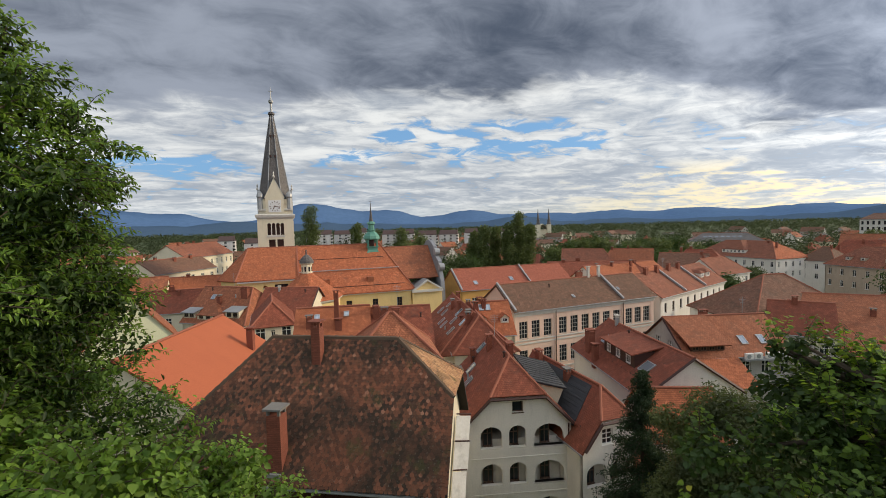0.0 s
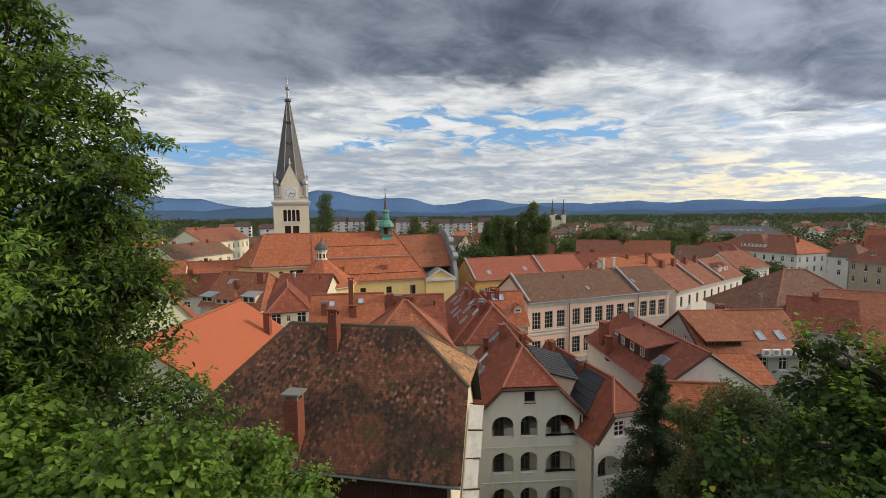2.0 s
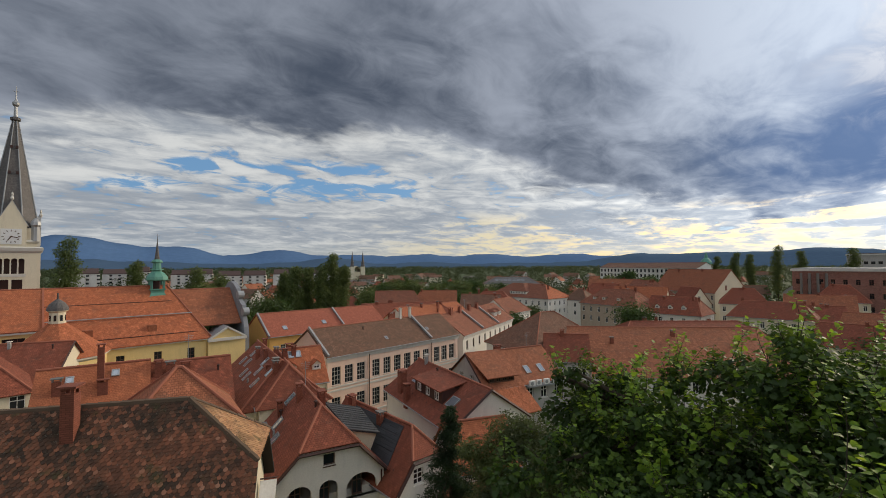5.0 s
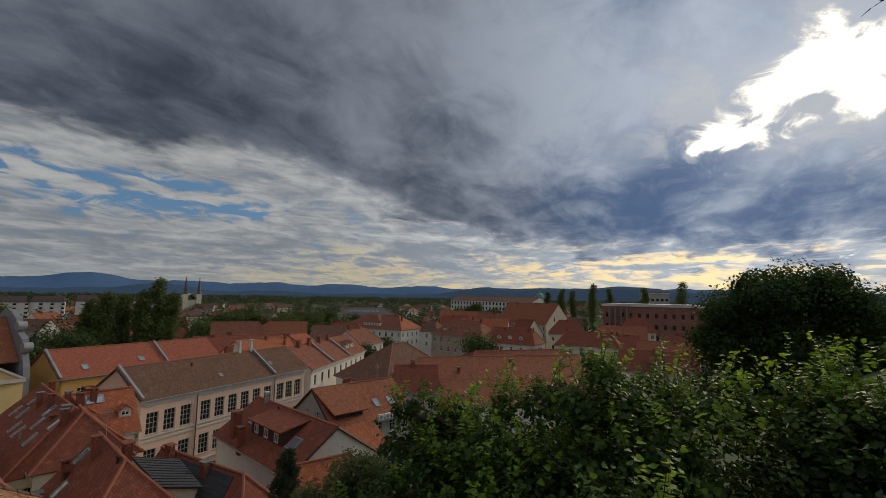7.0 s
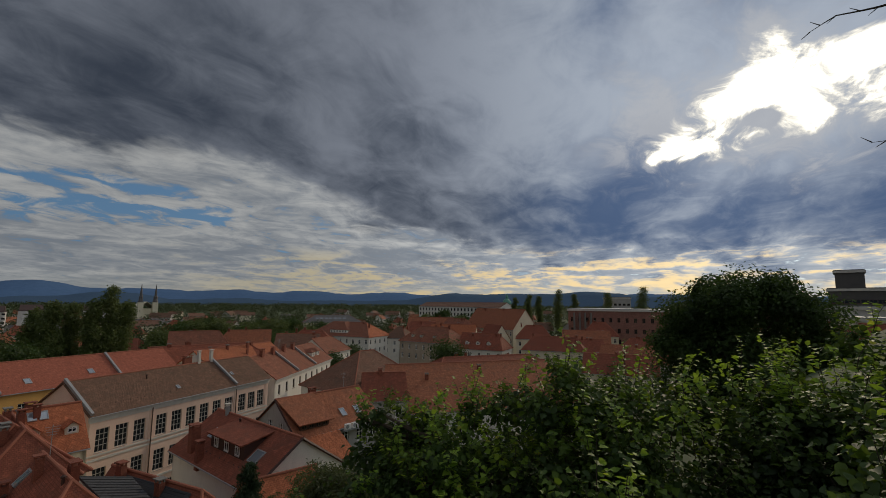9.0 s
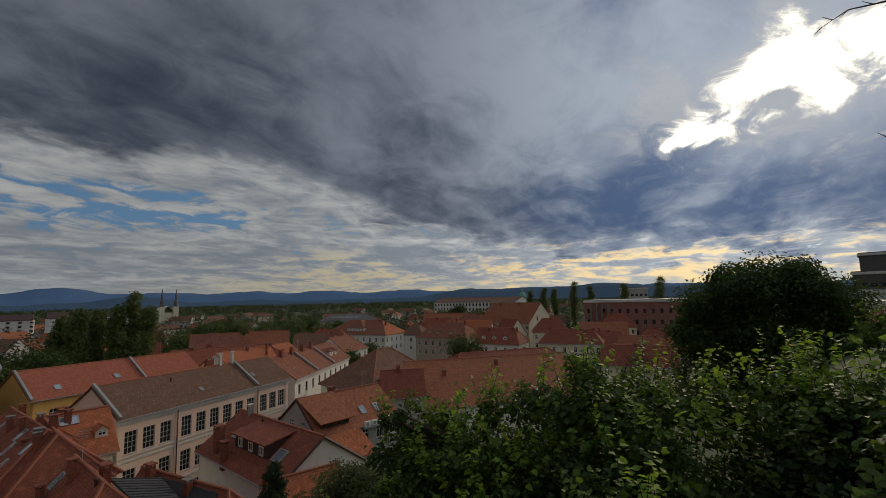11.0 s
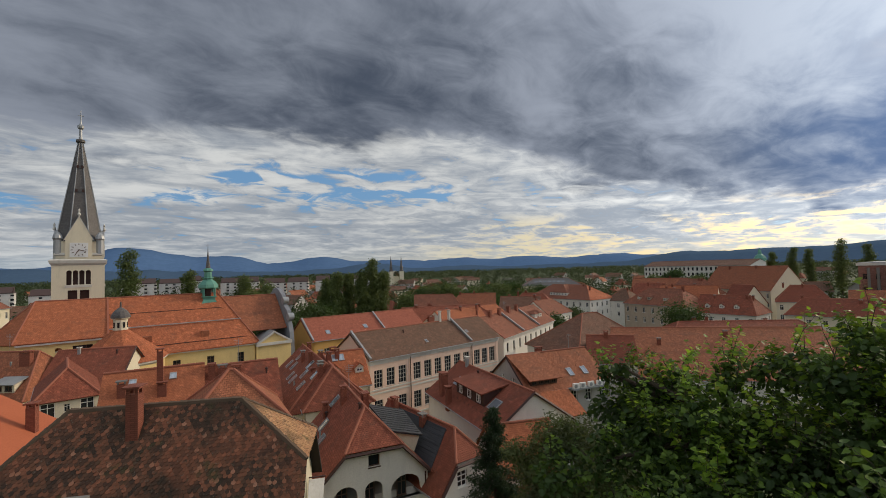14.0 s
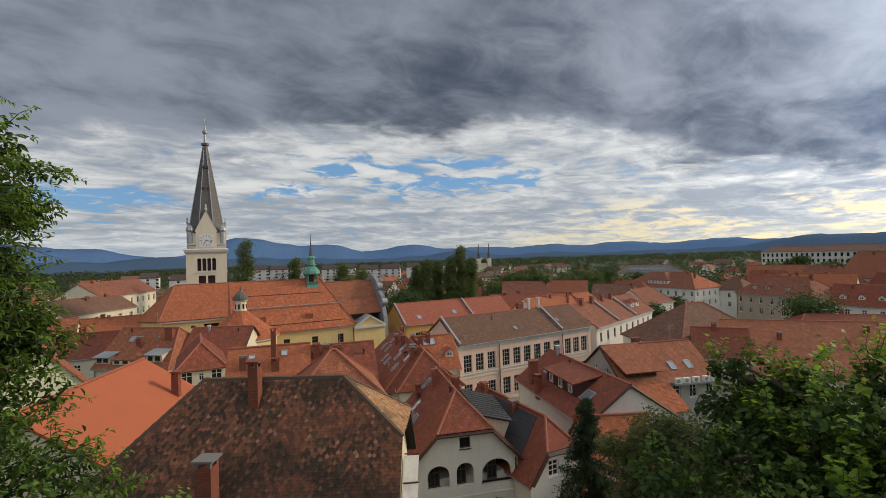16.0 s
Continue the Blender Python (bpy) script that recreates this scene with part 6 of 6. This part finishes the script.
while z > 5.0:
    reach = 0.29 * (sp.z - z) + 0.2
    for k in range(8):
        a = rng.uniform(0, 2 * math.pi)
        q = reach * rng.uniform(0.75, 1.15)
        tip = Vector((sp.x + q * math.cos(a), sp.y + q * math.sin(a), z - q * 0.32))
        b.rod((sp.x, sp.y, z), tip, 0.03, 0.008, 4, False)
        for s in range(1, 6):
            c = Vector((sp.x, sp.y, z)).lerp(tip, s / 5)
            boughs.append((*c, 0.16 + 0.09 * q))
    z -= 0.34
boughs.append((sp.x, sp.y, sp.z - 0.1, 0.12))
part("bough_frame", b, BARK, spruce).matrix_local = sinv
mesh = leaf_cloud("needles", [l[:3] for l in boughs], [l[3] for l in boughs], 100000, 0.17, 77, slim=0.22)
mesh.materials.append(NEEDLE)
part("needles", mesh, None, spruce).matrix_local = sinv
t.matrix_local = sinv
# light open tree between spruce and maple, and a small cypress
open_rows = [(-29, -23, 19, 1.2), (-32, -20.5, 19, 1.2), (-35, -21, 19, 1.3), (-31, -27, 18, 1.3), (-35, -27, 18, 1.4), (-38, -24, 18, 1.3), (-28, -29, 18, 1.0), (-33, -32, 17, 1.3)]
tree("tree", "thin airy tree with small dull leaves", (9.5, 15.0, ground_z(9.5, 15)), lumps_at(open_rows, 9), 46000, 0.125, LEAF_D, 0.13, 31, 0.5)
cyp = at(-14.6, -30, 25)
tree("cypress", "small pointed green cypress by the white wall", (cyp.x, cyp.y, 3), [(cyp.x, cyp.y, 3 + i * 0.9, 0.75 - i * 0.07) for i in range(9)], 6000, 0.09, LEAF_B, 0.1, 32, 0.3)

# ---- the far town ----


def proto(label, w, d, eave, ridge, wall, roof, rows, hip):
    h = House("house", label, (0, 0), (w, 0), d, eave, ridge, 0.0, (hip, hip), wall, roof, 0.5, group="far town houses")
    for z in rows:
        h.row("front", 1.6, w - 1.6, max(2, int(w / 4.6)), z, 1.3, 1.6, "plain", FRAME_BROWN)
    h.build()
    h.chimney(w * 0.35, d * 0.45, 1.2, 0.7, 0.7)
    return h.ob


PROTOS = [
    proto("far white town house with red roof", 15, 11, 9.5, 14, WALL_WHITE, ROOF_RUST, (6.4, 3.0), 0),
    proto("far cream town house with orange roof", 12, 10, 8.5, 13, WALL_CREAM, ROOF_RED, (5.5,), 4),
    proto("far grey town house with brown roof", 20, 12, 11, 15.5, WALL_GREY, ROOF_BROWN, (7.8, 4.0), 0),
    proto("far pale house with rust roof", 11, 9, 7, 11.5, WALL_GREY, ROOF_RUST, (4.0,), 3.5),
    proto("far low grey building with a flat-pitched dark roof", 26, 14, 8.5, 10.0, WALL_GREY, SLATE, (), 0),
    proto("far pale building with a dull brown roof", 18, 12, 9.5, 13.0, WALL_CREAM, ROOF_MOSS, (), 0),
]
rng = random.Random(21)
placed = [(0, 0)]
for h in list(made.values()) + [school, white, ochre, pyramid, rust]:
    for f in (0.1, 0.5, 0.9):
        c = h.m @ Vector((h.long * f, h.depth / 2, 0))
        placed.append((c.x, c.y))
first = [True] * 6
count = 0
while count < 192:
    more = count >= 165
    az_ = rng.uniform(-44, 12) if more else rng.uniform(-95, 42)
    d = (280 if more else 150) + 650 * rng.random() ** 1.25
    if -52 < az_ < -26 and d < 240:
        continue
    if az_ > -8 and d < 260:
        continue
    if -30 < az_ < -6 and d < 300 and rng.random() < 0.8:
        continue
    w = away(az_) * d
    if any((w.x - x) ** 2 + (w.y - y) ** 2 < 19 ** 2 for x, y in placed):
        continue
    placed.append((w.x, w.y))
    k = 4 + count % 2 if more else rng.randrange(4)
    sunk = rng.uniform(0.3, 2.5)
    m = pose(w.x, w.y, -sunk, 0, 0, az_ + rng.choice((0, 12, -15, 35, -40, 70)))
    if first[k]:
        PROTOS[k].matrix_world = m
        first[k] = False
    else:
        copy_thing(PROTOS[k], m)
    count += 1

# apartment blocks in pale concrete with dark roofs
CONCRETE = surface("pale concrete panels", (0.62, 0.60, 0.57), (0.52, 0.50, 0.47), 0.9, stain=0.2)
DARKROOF = surface("dark brown roof cladding", (0.075, 0.045, 0.040), (0.06, 0.04, 0.036), 0.8)


def block(label, w, d, h, m=None):
    ob = thing("apartment_block", label, "building", m, "apartment blocks on the plain")
    part("wall", Mesh().box((0, 0, 0), (w, d, h)), CONCRETE, ob)
    part("roof", Mesh().box((-0.4, -0.6, h), (w + 0.4, d + 0.6, h + 0.5)).slab([(0.5, -0.2, h + 0.5), (w - 0.5, -0.2, h + 0.5), (w - 0.5, d * 0.45, h + 4.2), (0.5, d * 0.45, h + 4.2)], 0.4).box((0.5, d * 0.45, h + 0.4), (w - 0.5, d * 0.9, h + 4.2)), DARKROOF, ob)
    n_b = int(w / 6)
    for i in range(n_b):
        x = (i + 0.5) * w / n_b
        part("stair_tower", Mesh().box((x - 1.6, -1.4, 0), (x + 1.6, -0.003, h - 1.0 - (i % 3) * 2.8)), CONCRETE, ob)
        for k in range(int(h / 2.9)):
            part("balcony", BALCONY, None, ob).matrix_local = Matrix.Translation((x + 2.9, 0, 0.6 + k * 2.9))
    return ob


BALCONY = Mesh().box((-1.1, -1.2, 0), (1.1, 0, 0.12)).box((-1.1, -1.25, 0.12), (1.1, -1.15, 1.0)).box((-0.9, -0.06, 0.15), (0.9, -0.004, 2.2), mat=1).data("balcony", CONCRETE, GLASS)
blocks = [block("pale apartment block with dark stepped roof and balconies", 18, 13, 18, pose(-4, 425, 0, 0, 0, -8)), block("tall pale apartment block with dark roof", 13, 13, 21, pose(-116, 410, 0, 0, 0, 12))]
for src, az_, d, turn, up in ((0, 3.2, 420, 0, 0), (0, 7.8, 450, 5, 1), (1, -2.8, 410, -4, -2), (1, 20.5, 400, 15, 0), (0, 24.2, 395, 18, -2), (1, 11.5, 430, 6, 1), (0, 17.2, 430, 14, 1), (1, 27, 420, 18, -3), (0, -7.5, 470, -8, 0), (1, 5.6, 400, 0, -1), (0, 13.8, 470, 10, 2)):
    w = away(az_) * d
    copy_thing(blocks[src], pose(w.x, w.y, up, 0, 0, turn))


def big_building(name, label, a, b, depth, high, wall, rows, roof=None, over=0.5, z0=0.0):
    """A flat-roofed public building: walls with windows, attic band and roof."""
    m = basis((a[0], a[1], 0), (b[0] - a[0], b[1] - a[1]))
    w = math.hypot(b[0] - a[0], b[1] - a[1])
    ob = thing(name, label, "building", Matrix.Translation((a[0], a[1], 0)))
    inv = ob.matrix_world.inverted()
    holes, cells = [], []
    for z, n_w, ww, hh in rows:
        for i in range(n_w):
            x = w * (i + 0.5) / n_w
            holes.append(rect(x, z, ww, hh))
            cells.append((x, z, ww, hh))
    bits = [part("wall", Mesh().panel(m, [(0, z0), (w, z0), (w, high), (0, high)], holes, 0.5), wall, ob), part("wall", Mesh().box((0, 0.9, z0), (w, depth, high - 0.05), m), wall, ob),
            part("attic_band", Mesh().box((-over, -over, high), (w + over, depth + over, high + 0.9), m), STONE, ob), part("roof", Mesh().box((-over + 0.3, -over + 0.3, high + 0.9), (w + over - 0.3, depth + over - 0.3, high + 1.2), m), roof or METAL, ob)]
    for q in bits:
        q.matrix_local = inv
    for x, z, ww, hh in cells:
        window(ob, inv @ m, x, z, ww, hh, "cross", FRAME_BROWN, 0.25)
    return ob, m, inv


BRICKWALL = surface("red brick and stone wall", (0.32, 0.15, 0.115), (0.38, 0.20, 0.155), 0.9, spots=((0.42, 0.38, 0.33), 1.3, 0.56), bump_size=0.03, courses=(0.6, 0.25, 0.02))
lib, lm, linv = big_building("library", "large brick and stone library with columned front", (203.0, 108.0), (217.5, 60.0), 30, 23.6, BRICKWALL, [(18.5, 14, 1.3, 2.0), (13.5, 14, 1.3, 2.0), (8.5, 14, 1.3, 2.0)])
for i in range(4):
    c = part("column", Mesh().rod(lm @ Vector((3.0 + i * 2.6, -0.9, 0)), lm @ Vector((3.0 + i * 2.6, -0.9, 22.8)), 0.45, sides=10), STONE_GREY, lib)
    c.matrix_local = linv
uni = House("palace", "long white palace with rows of windows and brown roof", (288.0, 305.7), (289.8, 213.6), 20.0, 23.6, 27.4, 0.0, (0, 0), WALL_WHITE, ROOF_MOSS, 0.5, category="building")
for z in (20.0, 16.0):
    uni.row("front", 2, uni.long - 2, 24, z, 1.7, 2.4, "plain", FRAME_BROWN)
uni.build()
gallery = House("office_building", "pale low building with grey hipped roof", (139.0, 250.0), (170.0, 233.0), 18.0, 14.5, 18.6, 0.0, (7, 7), WALL_CREAM, SLATE, 0.6, category="building")
gallery.row("front", 3, 32, 9, 11.0, 1.8, 1.5, "plain", FRAME_BROWN)
gallery.build()
for k in range(7):
    gallery.skylight(8 + k * 2.8, 4.5, 1.6, 1.8)
big_building("office_tower", "dark concrete office tower against the sky", (230.0, 8.9), (230.2, 0.4), 14, 39.8, surface("dark concrete", (0.10, 0.095, 0.09), (0.13, 0.12, 0.11), 0.9), [(z, 5, 2.0, 1.5) for z in (8, 12, 16, 20, 24, 28, 32)], SLATE)
big_building("office_building", "stepped concrete building below the tower", (179.8, 12.1), (180.1, -6.8), 14, 26.0, CONCRETE, [(z, 9, 1.8, 1.5) for z in (12, 16, 20)])
big_building("office_building", "white building with a glazed top storey", (149.9, 9.5), (150.1, -5.4), 10, 23.2, WALL_WHITE, [(z, 8, 1.6, 1.6) for z in (9, 13, 16.3)])
big_building("office_building", "dark stepped wing of the office tower", (214.9, 10.6), (215.0, -8.7), 12, 32.4, surface("dark concrete", (0.10, 0.095, 0.09)), [(z, 9, 2.0, 1.4) for z in (20, 24, 28)], SLATE)
big_building("apartment_block", "distant apartment block above the trees", (318.0, 140.0), (326.0, 124.0), 14, 31, WALL_GREY, [(z, 6, 1.8, 1.5) for z in (14, 18, 22, 26)], DARKROOF)

# twin-spired church and a green dome, far off
twin = thing("church", "distant church with two pointed spires", "church", pose(154, 683, 0))
for x in (-6.5, 10.0):
    part("tower", Mesh().box((x - 3, -3, 0), (x + 3, 3, 24)), WALL_CREAM, twin)
    part("spire", Mesh().lathe([(3.6, 24), (2.2, 28), (2.4, 31), (1.6, 33), (1.2, 38), (0.2, 48)], 8, (x, 0)), SLATE, twin)
part("nave", Mesh().box((-9, 3, 0), (12, 40, 16)).slab([(-10, 2, 16), (1.5, 2, 25), (1.5, 41, 25), (-10, 41, 16)], 0.4).slab([(13, 2, 16), (1.5, 2, 25), (1.5, 41, 25), (13, 41, 16)], 0.4), WALL_CREAM, twin)
w = away(-54.5) * 420
domed = thing("church", "distant church tower with green copper dome", "church", pose(w.x, w.y, 0))
part("tower", Mesh().box((-3.5, -3.5, 0), (3.5, 3.5, 26)), WALL_CREAM, domed)
part("dome", Mesh().lathe([(4.4, 26), (4.2, 28), (3.0, 30), (1.4, 31.2), (1.2, 33), (0.2, 36)], 8), COPPER, domed)

for i in range(16):
    round_tree(-42.5 - i * 0.85 + (i % 3) * 0.3, 285 + 9 * (i % 4), 14.5 + (i % 5) * 0.9, 4.5, 700 + i, LEAF_P if i % 3 == 0 else LEAF_B, 2200, 0.9)
for i in range(12):
    round_tree(-14 - i * 1.5, 225 + 12 * (i % 4), 17.5 + (i % 5), 5.5, 740 + i, LEAF_P if i % 2 == 0 else LEAF_B, 2600, 0.8)

for i in range(9):
    round_tree(-43.6 - i * 1.15 + (i % 2) * 0.4, 300 + 8 * (i % 3), 19.5 + (i % 4) * 1.4, 4.6, 780 + i, LEAF_P if i % 3 == 1 else LEAF_B, 2400, 0.9)

# woods and garden trees of the plain, past counting
rng = random.Random(5)
c, r = [], []
for _ in range(3900):
    az_ = rng.uniform(-98, 60)
    d = 125 + 1500 * rng.random() ** 1.9
    if az_ < -28 and d < 260 or (az_ > 8 and d < 165):
        continue
    w = away(az_) * d
    size = rng.uniform(2.6, 5.5) * (1 + d / 1500)
    tall = rng.uniform(6, 14) if d > 250 else rng.uniform(5, 9)
    for k in range(2):
        c.append((w.x + rng.uniform(-1, 1) * size, w.y + rng.uniform(-1, 1) * size, tall * (0.55 + 0.4 * k)))
        r.append(size * rng.uniform(0.6, 1.0))
mesh = leaf_cloud("woods", c, r, 330000, 1.6, 9)
mesh.materials.append(LEAF_W)
tagged(new("woods", mesh), "green trees and woods spread over the plain", "trees", kind="stuff")
c, r = [], []
for _ in range(2600):
    az_ = rng.uniform(-98, 62)
    d = 1200 + 2300 * rng.random()
    w = away(az_) * d
    c.append((w.x, w.y, rng.uniform(2, 9)))
    r.append(rng.uniform(12, 30))
mesh = leaf_cloud("far_woods", c, r, 60000, 7.0, 10, 0.35)
mesh.materials.append(LEAF_W)
tagged(new("far_woods", mesh), "dark far woods towards the hills", "trees", kind="stuff")

# ---- tiles of the old roof, one by one ----


def tile_colours(name, whole):
    """Old clay tiles: brown, red and black ones mixed, with moss and lichen."""
    mat = bpy.data.materials.new(name)
    mat.use_nodes = True
    k = Nodes(mat.node_tree)
    own = k.add("ShaderNodeObjectInfo").outputs["Random"] if whole else k.add("ShaderNodeNewGeometry").outputs["Random Per Island"]
    place = k.add("ShaderNodeNewGeometry").outputs["Position"]
    ramp = k.add("ShaderNodeValToRGB", Fac=own)
    stops = ramp.color_ramp.elements
    stops[0].position, stops[0].color = 0.0, (0.052, 0.036, 0.026, 1)
    stops[1].position, stops[1].color = 0.38, (0.110, 0.058, 0.037, 1)
    for at_, c in ((0.62, (0.175, 0.080, 0.046, 1)), (0.82, (0.225, 0.092, 0.052, 1)), (0.955, (0.30, 0.12, 0.066, 1)), (1.0, (0.42, 0.21, 0.13, 1))):
        e = stops.new(at_)
        e.color = c
    base = k.mix(k.step(k.noise(place, 0.42, 4.0), 0.45, 0.62), ramp.outputs[0], k.mix(0.72, ramp.outputs[0], (0.040, 0.031, 0.022)))
    base = k.mix(k.m("MULTIPLY", k.step(k.noise(place, 0.34, 3.0, 0.5, 0.5), 0.52, 0.40), 0.55), base, k.mix(0.5, ramp.outputs[0], (0.30, 0.105, 0.055)))
    base = k.mix(k.step(k.noise(place, 5.0, 5.0, 0.7), 0.54, 0.72), base, (0.070, 0.052, 0.036))
    base = k.mix(k.m("MULTIPLY", k.step(k.noise(place, 0.8, 6.0, 0.7), 0.55, 0.66), 0.6), base, (0.070, 0.072, 0.028))
    base = k.mix(k.m("MULTIPLY", k.step(k.noise(place, 14.0, 3.0, 0.6), 0.60, 0.70), 0.5), base, (0.20, 0.18, 0.14))
    shader = k.add("ShaderNodeBsdfPrincipled", Base_Color=base, Roughness=0.9)
    shader.inputs["Specular IOR Level"].default_value = 0.2
    k.put(shader.inputs["Normal"], k.add("ShaderNodeBump", Strength=0.6, Distance=0.01, Height=k.noise(place, 40.0, 4.0)))
    k.put(k.add("ShaderNodeOutputMaterial").inputs[0], shader)
    return mat


def tile_mesh(mesh, m, w=0.158, long=0.24, thick=0.02):
    """A flat tile with a rounded lower end; y runs up the slope."""
    low = [(-w / 2, 0.085), (-w * 0.40, 0.035), (-w * 0.16, 0.003), (w * 0.16, 0.003), (w * 0.40, 0.035), (w / 2, 0.085)]
    top = [(x, y, thick) for x, y in low] + [(w / 2, long, thick), (-w / 2, long, thick)]
    pts = [m @ Vector(p) for p in top]
    und = [m @ Vector((x, y, 0)) for x, y, _ in top[:6]]
    i = len(mesh.v)
    mesh.v += [tuple(p) for p in pts + und]
    mesh.f.append(tuple(i + q for q in range(8)))
    mesh.s.append(0)
    for q in range(5):
        mesh.f.append((i + 8 + q, i + 8 + q + 1, i + q + 1, i + q))
        mesh.s.append(0)


def tile_slope(house, pts, materials, single, seed, course=0.128, wide=0.168):
    """Lays tiles over a roof plane given by its outline (the first edge is the eave)."""
    rng = random.Random(seed)
    pts = [Vector(p) for p in pts]
    x = (pts[1] - pts[0]).normalized()
    nor = x.cross(pts[2] - pts[0]).normalized()
    if nor.z < 0:
        nor = -nor
    y = nor.cross(x)
    m = Matrix((x, y, nor)).transposed().to_4x4()
    m.translation = pts[0] + nor * 0.012
    flat = [((p - pts[0]).dot(x), (p - pts[0]).dot(y)) for p in pts]

    def inside(a, b):
        hit = False
        for (x0, y0), (x1, y1) in zip(flat, flat[1:] + flat[:1]):
            if (y0 > b) != (y1 > b) and a < (x1 - x0) * (b - y0) / (y1 - y0) + x0:
                hit = not hit
        return hit

    top = max(q[1] for q in flat)
    right = max(q[0] for q in flat)
    left = min(q[0] for q in flat)
    rest = Mesh()
    alike = Mesh()
    tile_mesh(alike, Matrix())
    shared = alike.data("tile", materials[0])
    made_n = 0
    for j in range(int(top / course) + 1):
        for i in range(int((right - left) / wide) + 2):
            a, b = left + (i + 0.5 * (j % 2)) * wide, j * course - 0.04
            if not inside(a, b + 0.10):
                continue
            lean = rng.uniform(-2.2, 2.2) + (rng.choice((-8, 9)) if rng.random() < 0.02 else 0)
            local = m @ Matrix.Translation((a + rng.uniform(-0.006, 0.006), b + rng.uniform(-0.014, 0.014), 0.045 + rng.uniform(0, 0.008))) @ pose(0, 0, 0, -6.0 + rng.uniform(-1.5, 0.8), rng.uniform(-1.5, 1.5), lean)
            if single and made_n < 300 and a > right * 0.42:
                ob = part("tile", shared, None, house.ob)
                ob.matrix_local = house.inv @ local
                made_n += 1
            else:
                tile_mesh(rest, local)
    ob = house.put("tiles", rest, materials[1])
    tagged(ob, kind="stuff")


ROOF_TAN = tile_colours("pale old tiles", False)
ramp = next(q for q in ROOF_TAN.node_tree.nodes if q.type == "VALTORGB")
for e, c in zip(ramp.color_ramp.elements, ((0.30, 0.17, 0.09), (0.36, 0.20, 0.10), (0.42, 0.24, 0.12), (0.46, 0.27, 0.14), (0.40, 0.20, 0.10), (0.50, 0.30, 0.17))):
    e.color = (*c, 1)
OLD_TILES = (tile_colours("old clay tile", True), tile_colours("old clay tiles", False))
tile_slope(near, near.front_plane, OLD_TILES, True, 3)
tile_slope(near, near.hip_plane, (ROOF_TAN, ROOF_TAN), False, 4)
